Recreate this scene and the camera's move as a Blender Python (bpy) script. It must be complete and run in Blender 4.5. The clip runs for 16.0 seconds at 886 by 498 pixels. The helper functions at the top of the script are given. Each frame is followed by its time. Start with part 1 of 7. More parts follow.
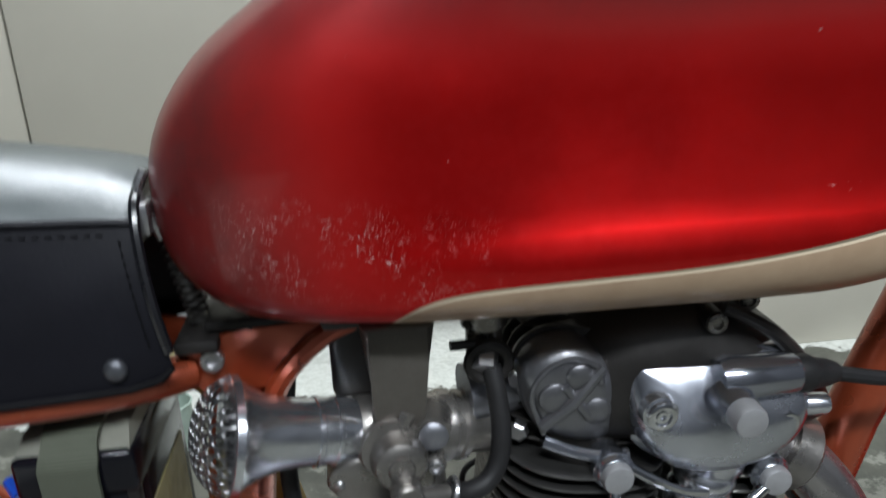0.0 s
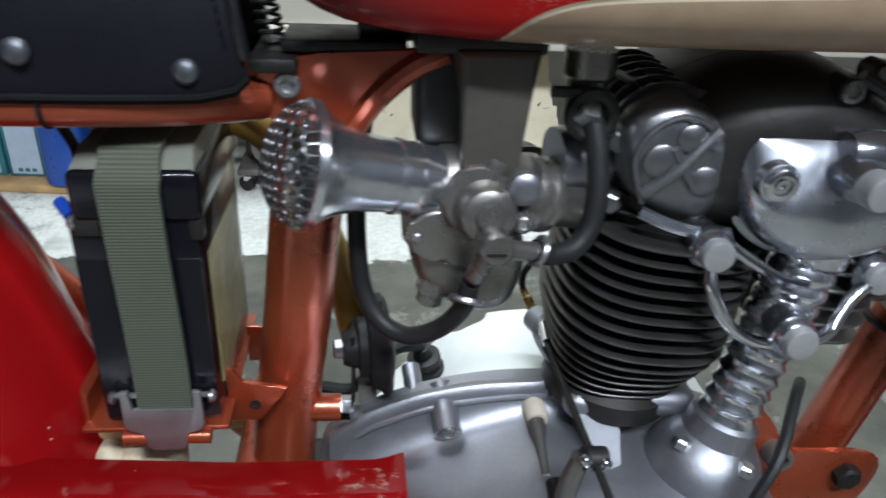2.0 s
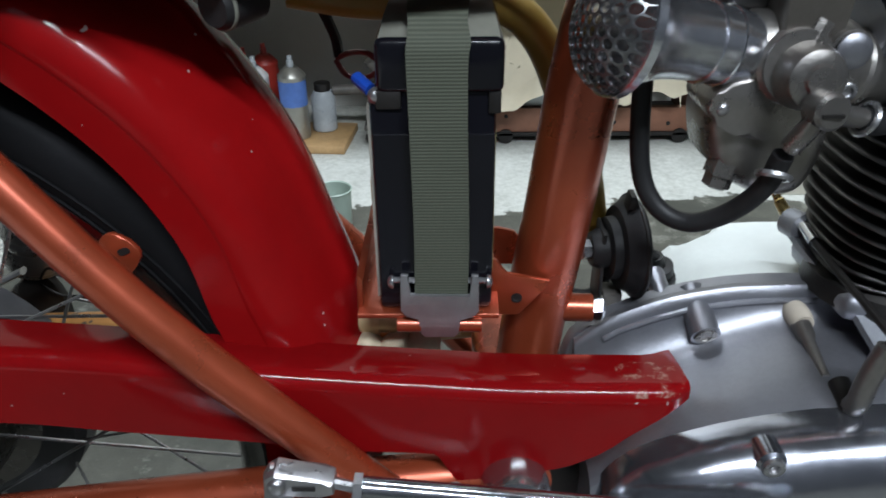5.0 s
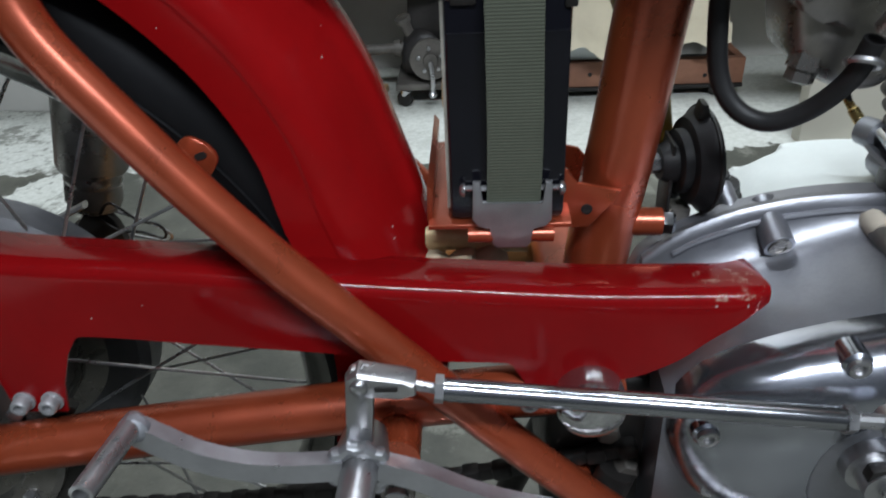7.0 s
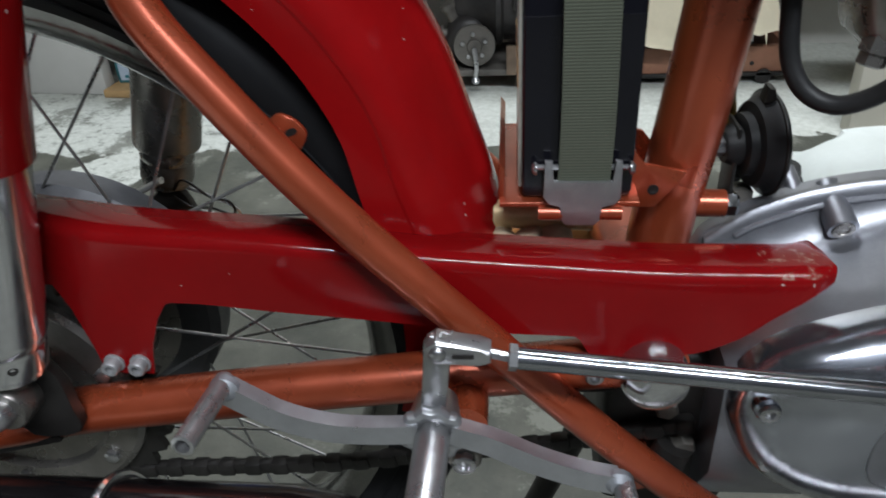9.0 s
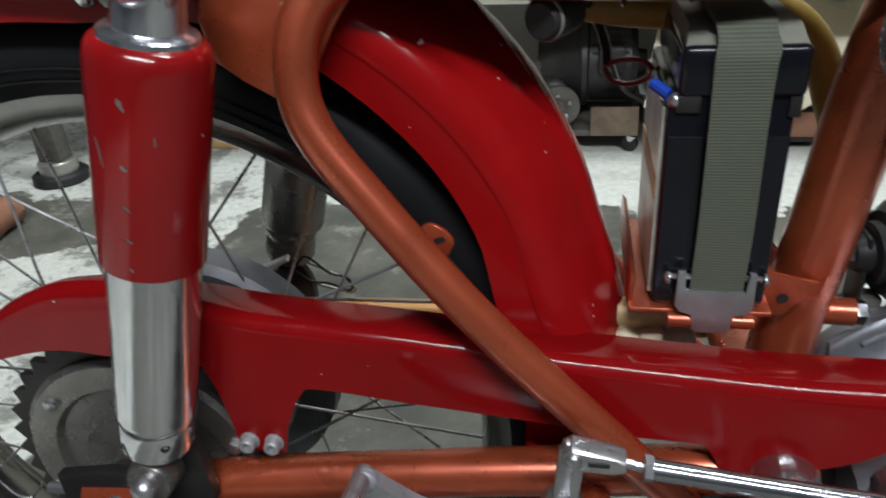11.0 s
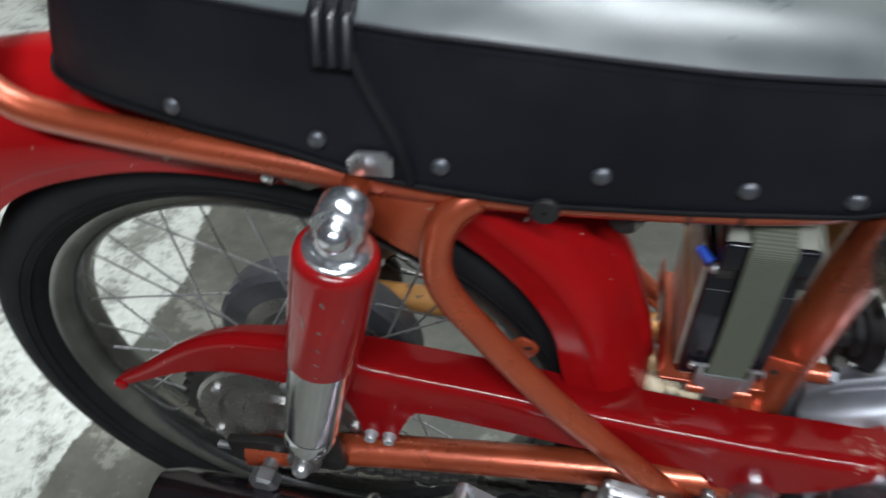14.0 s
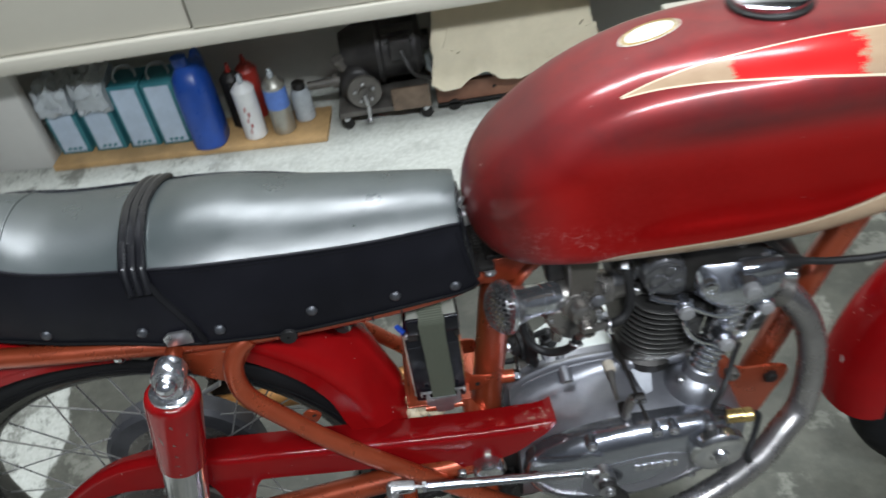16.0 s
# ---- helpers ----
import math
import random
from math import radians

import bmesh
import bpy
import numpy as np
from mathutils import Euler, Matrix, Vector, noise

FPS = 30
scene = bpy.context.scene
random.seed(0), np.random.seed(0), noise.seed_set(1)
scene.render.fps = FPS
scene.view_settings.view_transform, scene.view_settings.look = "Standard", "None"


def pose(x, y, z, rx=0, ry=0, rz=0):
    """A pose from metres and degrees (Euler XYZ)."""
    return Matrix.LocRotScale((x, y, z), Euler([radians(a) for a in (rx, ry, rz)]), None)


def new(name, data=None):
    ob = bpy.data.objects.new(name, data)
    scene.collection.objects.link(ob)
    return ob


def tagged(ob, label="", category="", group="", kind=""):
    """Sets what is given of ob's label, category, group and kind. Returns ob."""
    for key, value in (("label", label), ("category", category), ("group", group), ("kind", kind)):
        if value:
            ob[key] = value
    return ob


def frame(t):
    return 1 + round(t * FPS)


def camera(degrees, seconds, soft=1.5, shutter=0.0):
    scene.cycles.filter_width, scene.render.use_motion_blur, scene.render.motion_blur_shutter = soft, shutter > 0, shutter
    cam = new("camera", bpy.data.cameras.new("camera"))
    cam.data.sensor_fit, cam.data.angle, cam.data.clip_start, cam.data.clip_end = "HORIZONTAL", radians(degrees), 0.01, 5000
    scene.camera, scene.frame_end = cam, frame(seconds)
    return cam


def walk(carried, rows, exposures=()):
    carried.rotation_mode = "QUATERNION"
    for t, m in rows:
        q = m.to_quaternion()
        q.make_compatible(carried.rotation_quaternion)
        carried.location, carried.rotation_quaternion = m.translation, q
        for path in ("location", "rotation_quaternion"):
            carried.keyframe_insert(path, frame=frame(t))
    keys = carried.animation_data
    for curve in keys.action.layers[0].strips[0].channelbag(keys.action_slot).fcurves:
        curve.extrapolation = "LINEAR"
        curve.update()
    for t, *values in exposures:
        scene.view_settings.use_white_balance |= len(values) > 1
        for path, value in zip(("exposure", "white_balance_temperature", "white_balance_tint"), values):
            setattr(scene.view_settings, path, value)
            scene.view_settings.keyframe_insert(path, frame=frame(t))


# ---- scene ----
cam = camera(62.2, 16.0, 1.6, 0.9)
PATH = [
    (0.0, 0.4944, -0.3717, 0.7897, 70.48, 1.89, -7.41),
    (0.5, 0.4876, -0.3703, 0.7621, 69.56, -0.94, -6.47),
    (1.0, 0.4849, -0.3664, 0.7403, 66.48, -0.54, -5.99),
    (1.5, 0.4791, -0.3634, 0.7167, 64.25, -0.77, -5.6),
    (2.0, 0.4523, -0.3622, 0.7053, 62.67, -2.34, -5.16),
    (2.5, 0.4146, -0.3681, 0.7047, 64.22, -4.12, -4.55),
    (3.0, 0.3742, -0.3681, 0.6883, 64.26, -6.48, -3.32),
    (3.5, 0.3569, -0.3675, 0.6662, 62.67, -6.14, -1.49),
    (4.0, 0.3581, -0.3678, 0.6632, 61.46, -2.97, -0.78),
    (6.5, 0.332, -0.38, 0.6355, 59.51, 1.96, 1.19),
    (7.0, 0.3264, -0.3843, 0.6269, 58.58, 2.41, 1.7),
    (7.5, 0.3203, -0.3893, 0.6227, 57.58, 2.53, 2.35),
    (8.0, 0.3188, -0.3963, 0.6214, 56.93, 2.69, 2.75),
    (10.5, 0.2762, -0.4037, 0.66, 60.45, 3.22, 8.13),
    (11.0, 0.2688, -0.4041, 0.6686, 61.32, 3.5, 9.58),
    (11.5, 0.2599, -0.4079, 0.679, 62.23, 3.56, 11.0),
    (12.0, 0.272, -0.4013, 0.6939, 62.75, 4.09, 12.35),
    (12.5, 0.2499, -0.3675, 0.6938, 59.54, 5.71, 15.72),
    (13.0, 0.2163, -0.3515, 0.7508, 51.08, 5.9, 19.03),
    (13.5, 0.2037, -0.3634, 0.8563, 46.63, 3.45, 17.5),
    (14.0, 0.2213, -0.3926, 0.9109, 44.35, 2.24, 11.56),
    (14.5, 0.2373, -0.4384, 0.9918, 45.01, 3.32, 5.92),
    (15.0, 0.2748, -0.4768, 1.0544, 45.31, 4.08, 1.27),
    (15.5, 0.3348, -0.5129, 1.1102, 46.33, 4.95, -2.56),
    (16.0, 0.3646, -0.5806, 1.1518, 48.02, 6.32, -6.15),
]
EXPOSE = [(0, 0.06, 6450, 10), (0.5, 0.2, 6300, 10), (1, 0.27, 6200, 10), (2.5, 0.33, 6200, 10), (4, 0.04, 6200, 10), (7.5, -0.08, 6300, 10), (10.5, 0.05, 6550, 10), (12.5, 0.14, 6600, 10), (13.5, -0.08, 6600, 10), (14.5, 0.5, 6350, 10), (15.2, 0.3, 6350, 10), (16, 0.03, 6450, 10)]
walk(cam, [(t, pose(*p)) for t, *p in PATH], EXPOSE)

# ---- world and light: a closed garage lit by ceiling tubes ----
world = bpy.data.worlds.new("world")
scene.world = world
world.use_nodes = True
world.node_tree.nodes["Background"].inputs[0].default_value = (0.9, 0.95, 1.0, 1)
world.node_tree.nodes["Background"].inputs[1].default_value = 0.006


def tube_lamp(x, y, z, length, power, turn=0.0):
    data = bpy.data.lights.new("tube_light", "AREA")
    data.shape, data.size, data.size_y, data.energy = "RECTANGLE", length, 0.12, power
    data.color = (0.88, 0.945, 1.0)
    lamp = new("tube_light", data)
    lamp.matrix_world = pose(x, y, z, 0, 0, turn)


tube_lamp(0.66, 0.56, 3.12, 2.4, 108, -24)
tube_lamp(1.00, -2.06, 3.12, 2.4, 192, -12)


# ---- materials ----
def nodes_of(name):
    m = bpy.data.materials.new(name)
    m.use_nodes = True
    t = m.node_tree
    return m, t, t.nodes["Principled BSDF"]


def node(t, kind, **settings):
    n = t.nodes.new(kind)
    for key, value in settings.items():
        if key in n.inputs:
            n.inputs[key].default_value = value
    return n


def ramp(t, source, lo, hi, a=0.0, b=1.0):
    n = t.nodes.new("ShaderNodeMapRange")
    n.interpolation_type = "SMOOTHSTEP"
    n.inputs[1].default_value, n.inputs[2].default_value = lo, hi
    n.inputs[3].default_value, n.inputs[4].default_value = a, b
    t.links.new(source, n.inputs[0])
    return n.outputs[0]


def mixed(t, factor, a, b):
    n = t.nodes.new("ShaderNodeMix")
    n.data_type = "RGBA"
    for socket, value in ((n.inputs[0], factor), (n.inputs[6], a), (n.inputs[7], b)):
        if isinstance(value, bpy.types.NodeSocket):
            t.links.new(value, socket)
        elif isinstance(value, (int, float)):
            socket.default_value = value
        else:
            socket.default_value = (*value, 1)
    return n.outputs[2]


def calc(t, operation, a, b=0.0, clamp=False):
    n = t.nodes.new("ShaderNodeMath")
    n.operation, n.use_clamp = operation, clamp
    for socket, value in ((n.inputs[0], a), (n.inputs[1], b)):
        if isinstance(value, bpy.types.NodeSocket):
            t.links.new(value, socket)
        else:
            socket.default_value = value
    return n.outputs[0]


def noisy(t, vector, scale, detail=4.0, rough=0.6):
    n = node(t, "ShaderNodeTexNoise", Scale=scale, Detail=detail, Roughness=rough)
    t.links.new(vector, n.inputs["Vector"])
    return n.outputs["Fac"]


def surface(name, colour, rough=0.5, metal=0.0, vary=0.25, big=6.0, fine=90.0, bump=0.15, coat=0.0, wear=None, wear_at=0.66, dust=0.0, spec=0.5, patch=None, coat_rough=0.09, specks=0.0):
    """A worn surface: colour varied at two scales, uneven gloss, fine relief, and chips of the colour wear."""
    m, t, p = nodes_of(name)
    at = t.nodes.new("ShaderNodeTexCoord").outputs["Object"]
    broad, grain = noisy(t, at, big, 5), noisy(t, at, fine, 6, 0.7)
    dark = tuple(c * (1 - vary) for c in colour)
    light = tuple(min(1, c * (1 + 0.6 * vary)) for c in colour)
    col = mixed(t, ramp(t, broad, 0.3, 0.7), dark, light)
    col = mixed(t, ramp(t, grain, 0.35, 0.75, 0, 0.35), col, tuple(c * (1 - 0.8 * vary) for c in colour))
    gloss = calc(t, "ADD", ramp(t, noisy(t, at, big * 3, 5), 0.25, 0.8, -0.06, 0.10), rough)
    if wear:
        chip = ramp(t, noisy(t, at, 55, 3, 0.55), wear_at, wear_at + 0.025)
        chip = calc(t, "MULTIPLY", chip, ramp(t, noisy(t, at, 9, 2), 0.5, 0.6))
        col = mixed(t, chip, col, wear)
        gloss = calc(t, "ADD", gloss, calc(t, "MULTIPLY", chip, 0.3))
    if specks:
        # small stone chips, in a few cells only
        cell = node(t, "ShaderNodeTexVoronoi", Scale=210.0)
        t.links.new(at, cell.inputs["Vector"])
        tone = t.nodes.new("ShaderNodeSeparateColor")
        t.links.new(cell.outputs["Color"], tone.inputs[0])
        reach = calc(t, "MULTIPLY", ramp(t, tone.outputs[0], 1 - specks, 1.0, 0.0, 1.0), 0.19)
        dot = ramp(t, calc(t, "SUBTRACT", reach, cell.outputs["Distance"]), 0.0, 0.04, 0, 0.8)
        col = mixed(t, dot, col, (0.42, 0.33, 0.30))
        gloss = calc(t, "ADD", gloss, calc(t, "MULTIPLY", dot, 0.3))
    if patch:
        # a scraped area: |x - x0| < w, z0 < z < z1
        x0, w, z0, z1, bare = patch
        split = t.nodes.new("ShaderNodeSeparateXYZ")
        t.links.new(at, split.inputs[0])
        zone = ramp(t, calc(t, "ABSOLUTE", calc(t, "SUBTRACT", split.outputs[0], x0)), w, w * 0.4)
        zone = calc(t, "MULTIPLY", zone, calc(t, "MULTIPLY", ramp(t, split.outputs[2], z0, z0 + 0.002), ramp(t, split.outputs[2], z1, z1 - 0.004)))
        scrape = calc(t, "ADD", calc(t, "MULTIPLY", noisy(t, at, 130, 6, 0.75), 0.6), calc(t, "MULTIPLY", zone, 0.4))
        scrape = calc(t, "MULTIPLY", ramp(t, scrape, 0.71, 0.80, 0, 0.8), ramp(t, zone, 0.02, 0.2))
        col = mixed(t, scrape, col, bare)
        gloss = calc(t, "ADD", gloss, calc(t, "MULTIPLY", scrape, 0.35))
    if dust:
        film = calc(t, "MULTIPLY", ramp(t, noisy(t, at, 14, 6, 0.7), 0.3, 0.8), dust)
        col = mixed(t, film, col, (0.42, 0.38, 0.34))
        gloss = calc(t, "ADD", gloss, calc(t, "MULTIPLY", film, 0.5))
    t.links.new(col, p.inputs["Base Color"])
    t.links.new(calc(t, "MAXIMUM", gloss, 0.03), p.inputs["Roughness"])
    p.inputs["Metallic"].default_value = metal
    p.inputs["Specular IOR Level"].default_value = spec
    if coat:
        p.inputs["Coat Weight"].default_value = coat
        p.inputs["Coat Roughness"].default_value = coat_rough
    if bump:
        b = node(t, "ShaderNodeBump", Strength=bump, Distance=0.0006)
        t.links.new(grain, b.inputs["Height"])
        t.links.new(b.outputs[0], p.inputs["Normal"])
    return m


RED = surface("red_paint", (0.235, 0.004, 0.005), 0.14, 0.0, 0.15, 8, 160, 0.02, 0.0, (0.45, 0.40, 0.38), 0.70, spec=0.13, specks=0.05)
RED_SHOCK = surface("red_shock_paint", (0.190, 0.004, 0.005), 0.14, 0.0, 0.15, 8, 160, 0.02, 0.0, (0.35, 0.33, 0.32), 0.76, spec=0.45, specks=0.035)
COPPER = surface("copper_frame_paint", (0.39, 0.071, 0.027), 0.30, 0.65, 0.2, 10, 240, 0.04, 0.7, (0.35, 0.22, 0.16), 0.70, coat_rough=0.26)
RED_GUARD = surface("red_guard_paint", (0.180, 0.003, 0.004), 0.12, 0.0, 0.15, 8, 160, 0.02, 0.0, (0.45, 0.40, 0.38), 0.70, spec=0.2, patch=(0.452, 0.032, 0.4105, 0.43, (0.33, 0.22, 0.17)), specks=0.05)
SEAT_TOP = surface("grey_vinyl", (0.036, 0.045, 0.046), 0.32, 0.0, 0.2, 7, 420, 0.25, 0.0, spec=1.0)
SEAT_SIDE = surface("black_vinyl", (0.007, 0.007, 0.010), 0.46, 0.0, 0.3, 9, 420, 0.35, spec=0.16)
PIPING = surface("black_piping", (0.007, 0.007, 0.009), 0.26, 0.0, 0.3, 9, 300, 0.1)
RUBBER = surface("black_rubber", (0.010, 0.010, 0.011), 0.52, 0.0, 0.4, 12, 260, 0.3, dust=0.025, spec=0.3)
TYRE = surface("tyre_rubber", (0.009, 0.009, 0.010), 0.6, 0.0, 0.35, 10, 300, 0.4, spec=0.1)
HEM = surface("matt_black_hem", (0.006, 0.006, 0.007), 0.7, 0.0, 0.3, 9, 300, 0.1, spec=0.1)
PLASTIC = surface("black_plastic", (0.006, 0.006, 0.009), 0.17, 0.0, 0.3, 8, 200, 0.05, spec=0.3)
PLASTIC_DUSTY = surface("dusty_black_plastic", (0.17, 0.17, 0.14), 0.5, 0.0, 0.35, 14, 200, 0.1)
CAST = surface("cast_aluminium", (0.29, 0.295, 0.325), 0.40, 0.88, 0.20, 9, 330, 0.35, dust=0.05)
CAST_DULL = surface("dull_zinc_casting", (0.23, 0.218, 0.205), 0.27, 0.82, 0.3, 16, 330, 0.35, dust=0.08)
CAST_PALE = surface("pale_cast_aluminium", (0.76, 0.80, 0.77), 0.45, 0.05, 0.12, 9, 330, 0.35)
COVER_STUD = surface("tarnished_stud", (0.13, 0.135, 0.15), 0.42, 0.8, 0.3, 60, 330, 0.1)
SATIN = surface("satin_spun_aluminium", (0.68, 0.695, 0.74), 0.14, 0.95, 0.2, 26, 420, 0.2)
BEVEL_METAL = surface("bluish_polished_cover", (0.60, 0.62, 0.68), 0.24, 0.97, 0.12, 12, 300, 0.06)
COVER_METAL = surface("satin_polished_aluminium", (0.41, 0.425, 0.475), 0.17, 0.95, 0.15, 12, 300, 0.1)
ROCKER_METAL = surface("dull_rocker_casting", (0.19, 0.19, 0.20), 0.33, 0.85, 0.2, 20, 300, 0.2)
ROD = surface("drawn_steel_rod", (0.30, 0.31, 0.33), 0.13, 0.95, 0.15, 20, 300, 0.03)
PEDAL = surface("ground_pedal_steel", (0.40, 0.405, 0.425), 0.33, 0.8, 0.15, 30, 300, 0.12)
NUT = surface("dull_plated_nut", (0.36, 0.36, 0.37), 0.45, 0.55, 0.15, 40, 300, 0.1)
MESH = surface("dark_perforated_steel", (0.20, 0.20, 0.205), 0.30, 0.9, 0.2, 30, 300, 0.1)
LEVER = surface("dull_plated_steel", (0.34, 0.35, 0.38), 0.48, 0.7, 0.2, 30, 300, 0.15)
DRUM = surface("dark_brake_drum", (0.055, 0.056, 0.064), 0.45, 0.3, 0.3, 14, 260, 0.2, dust=0.05)
CARB_DARK = surface("dark_carb_casting", (0.11, 0.10, 0.088), 0.36, 0.6, 0.25, 16, 330, 0.35)
# for walls out of view: dark, so glossy parts reflect less light
WALL_DARK = surface("dark_unseen_wall", (0.05, 0.053, 0.06), 0.8, 0.0, 0.15, 2.5, 60, 0.3)
# dark aluminium, with the tank's shade over the head put into it
DARKCAST = surface("dark_shaded_aluminium", (0.040, 0.037, 0.035), 0.42, 0.7, 0.35, 14, 300, 0.3)
POLISHED = surface("polished_aluminium", (0.62, 0.62, 0.64), 0.16, 0.97, 0.12, 12, 300, 0.06)
CHROME = surface("chrome", (0.72, 0.73, 0.76), 0.08, 1.0, 0.12, 20, 300, 0.03)
ZINC = surface("zinc_plated_steel", (0.46, 0.46, 0.47), 0.3, 0.9, 0.2, 24, 360, 0.12)
STEEL = surface("brushed_steel", (0.44, 0.44, 0.45), 0.32, 0.95, 0.2, 20, 360, 0.12)
PIPE = surface("heat_stained_steel", (0.40, 0.385, 0.385), 0.26, 0.9, 0.3, 10, 300, 0.1, dust=0.06)
DARK = surface("greasy_black_steel", (0.022, 0.020, 0.019), 0.45, 0.4, 0.4, 20, 260, 0.3)
BRASS = surface("brass", (0.55, 0.40, 0.16), 0.28, 0.9, 0.2, 20, 260, 0.1)
YELLOW = surface("yellow_ochre_paint", (0.36, 0.23, 0.035), 0.45, 0.0, 0.25, 12, 200, 0.1, dust=0.1)
CREAM = surface("cream_paint", (0.53, 0.503, 0.425), 0.42, 0.0, 0.06, 2.0, 90, 0.06)
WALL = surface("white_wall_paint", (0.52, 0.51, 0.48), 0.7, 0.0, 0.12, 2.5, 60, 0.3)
# ceiling out of view, toned dark to cut fill light and glow
CEILING = surface("dark_unseen_ceiling", (0.17, 0.17, 0.17), 0.8, 0.0, 0.08, 2.0, 60, 0.2)
WOOD = surface("pine_plank", (0.46, 0.29, 0.13), 0.55, 0.0, 0.3, 8, 120, 0.2)
WOOD_RED = surface("reddish_board", (0.22, 0.10, 0.06), 0.6, 0.0, 0.3, 8, 120, 0.2)
BLUE = surface("blue_plastic", (0.012, 0.06, 0.30), 0.32, 0.0, 0.15, 14, 160, 0.05)
TEAL = surface("teal_card", (0.03, 0.16, 0.19), 0.5, 0.0, 0.2, 14, 160, 0.05)
PALE = surface("pale_blue_label", (0.42, 0.50, 0.60), 0.5, 0.0, 0.12, 14, 160, 0.04)
WHITE = surface("white_plastic", (0.68, 0.68, 0.67), 0.4, 0.0, 0.1, 14, 160, 0.04)
CLEARISH = surface("milky_plastic", (0.40, 0.43, 0.45), 0.3, 0.0, 0.2, 16, 160, 0.05)
GREY_TIN = surface("bare_tin", (0.38, 0.37, 0.33), 0.35, 0.7, 0.2, 16, 160, 0.1)
REDCAP = surface("red_plastic", (0.36, 0.03, 0.02), 0.4, 0.0, 0.2, 16, 160, 0.05)
PAPER = surface("cream_paper", (0.64, 0.57, 0.42), 0.7, 0.0, 0.12, 6, 80, 0.2)
SILVER_BOX = surface("grey_metal_lid", (0.42, 0.45, 0.45), 0.4, 0.2, 0.2, 10, 160, 0.1)
MOTOR_DARK = surface("oily_dark_motor_paint", (0.020, 0.018, 0.018), 0.5, 0.2, 0.45, 18, 200, 0.4, dust=0.05)
GRIME = surface("grimy_machine_grey", (0.10, 0.092, 0.082), 0.5, 0.3, 0.45, 18, 200, 0.4, dust=0.12)
BLUE_WIRE = surface("blue_sleeve", (0.01, 0.05, 0.32), 0.35, 0.0, 0.1, 20, 200, 0.0)
RED_WIRE = surface("red_wire", (0.16, 0.012, 0.014), 0.4, 0.0, 0.1, 20, 200, 0.0)


def webbing():
    m, t, p = nodes_of("olive_webbing")
    at = t.nodes.new("ShaderNodeTexCoord").outputs["Object"]
    wave = node(t, "ShaderNodeTexWave", Scale=190.0, Distortion=0.4, Detail=2.0)
    wave.bands_direction = "Z"
    t.links.new(at, wave.inputs["Vector"])
    dirt = noisy(t, at, 26, 5)
    col = mixed(t, ramp(t, wave.outputs["Fac"], 0.1, 0.9), (0.046, 0.052, 0.036), (0.080, 0.088, 0.062))
    col = mixed(t, ramp(t, dirt, 0.45, 0.8, 0, 0.5), col, (0.040, 0.044, 0.029))
    t.links.new(col, p.inputs["Base Color"])
    p.inputs["Roughness"].default_value = 0.8
    b = node(t, "ShaderNodeBump", Strength=0.4, Distance=0.0004)
    t.links.new(wave.outputs["Fac"], b.inputs["Height"])
    t.links.new(b.outputs[0], p.inputs["Normal"])
    return m


STRAP = webbing()


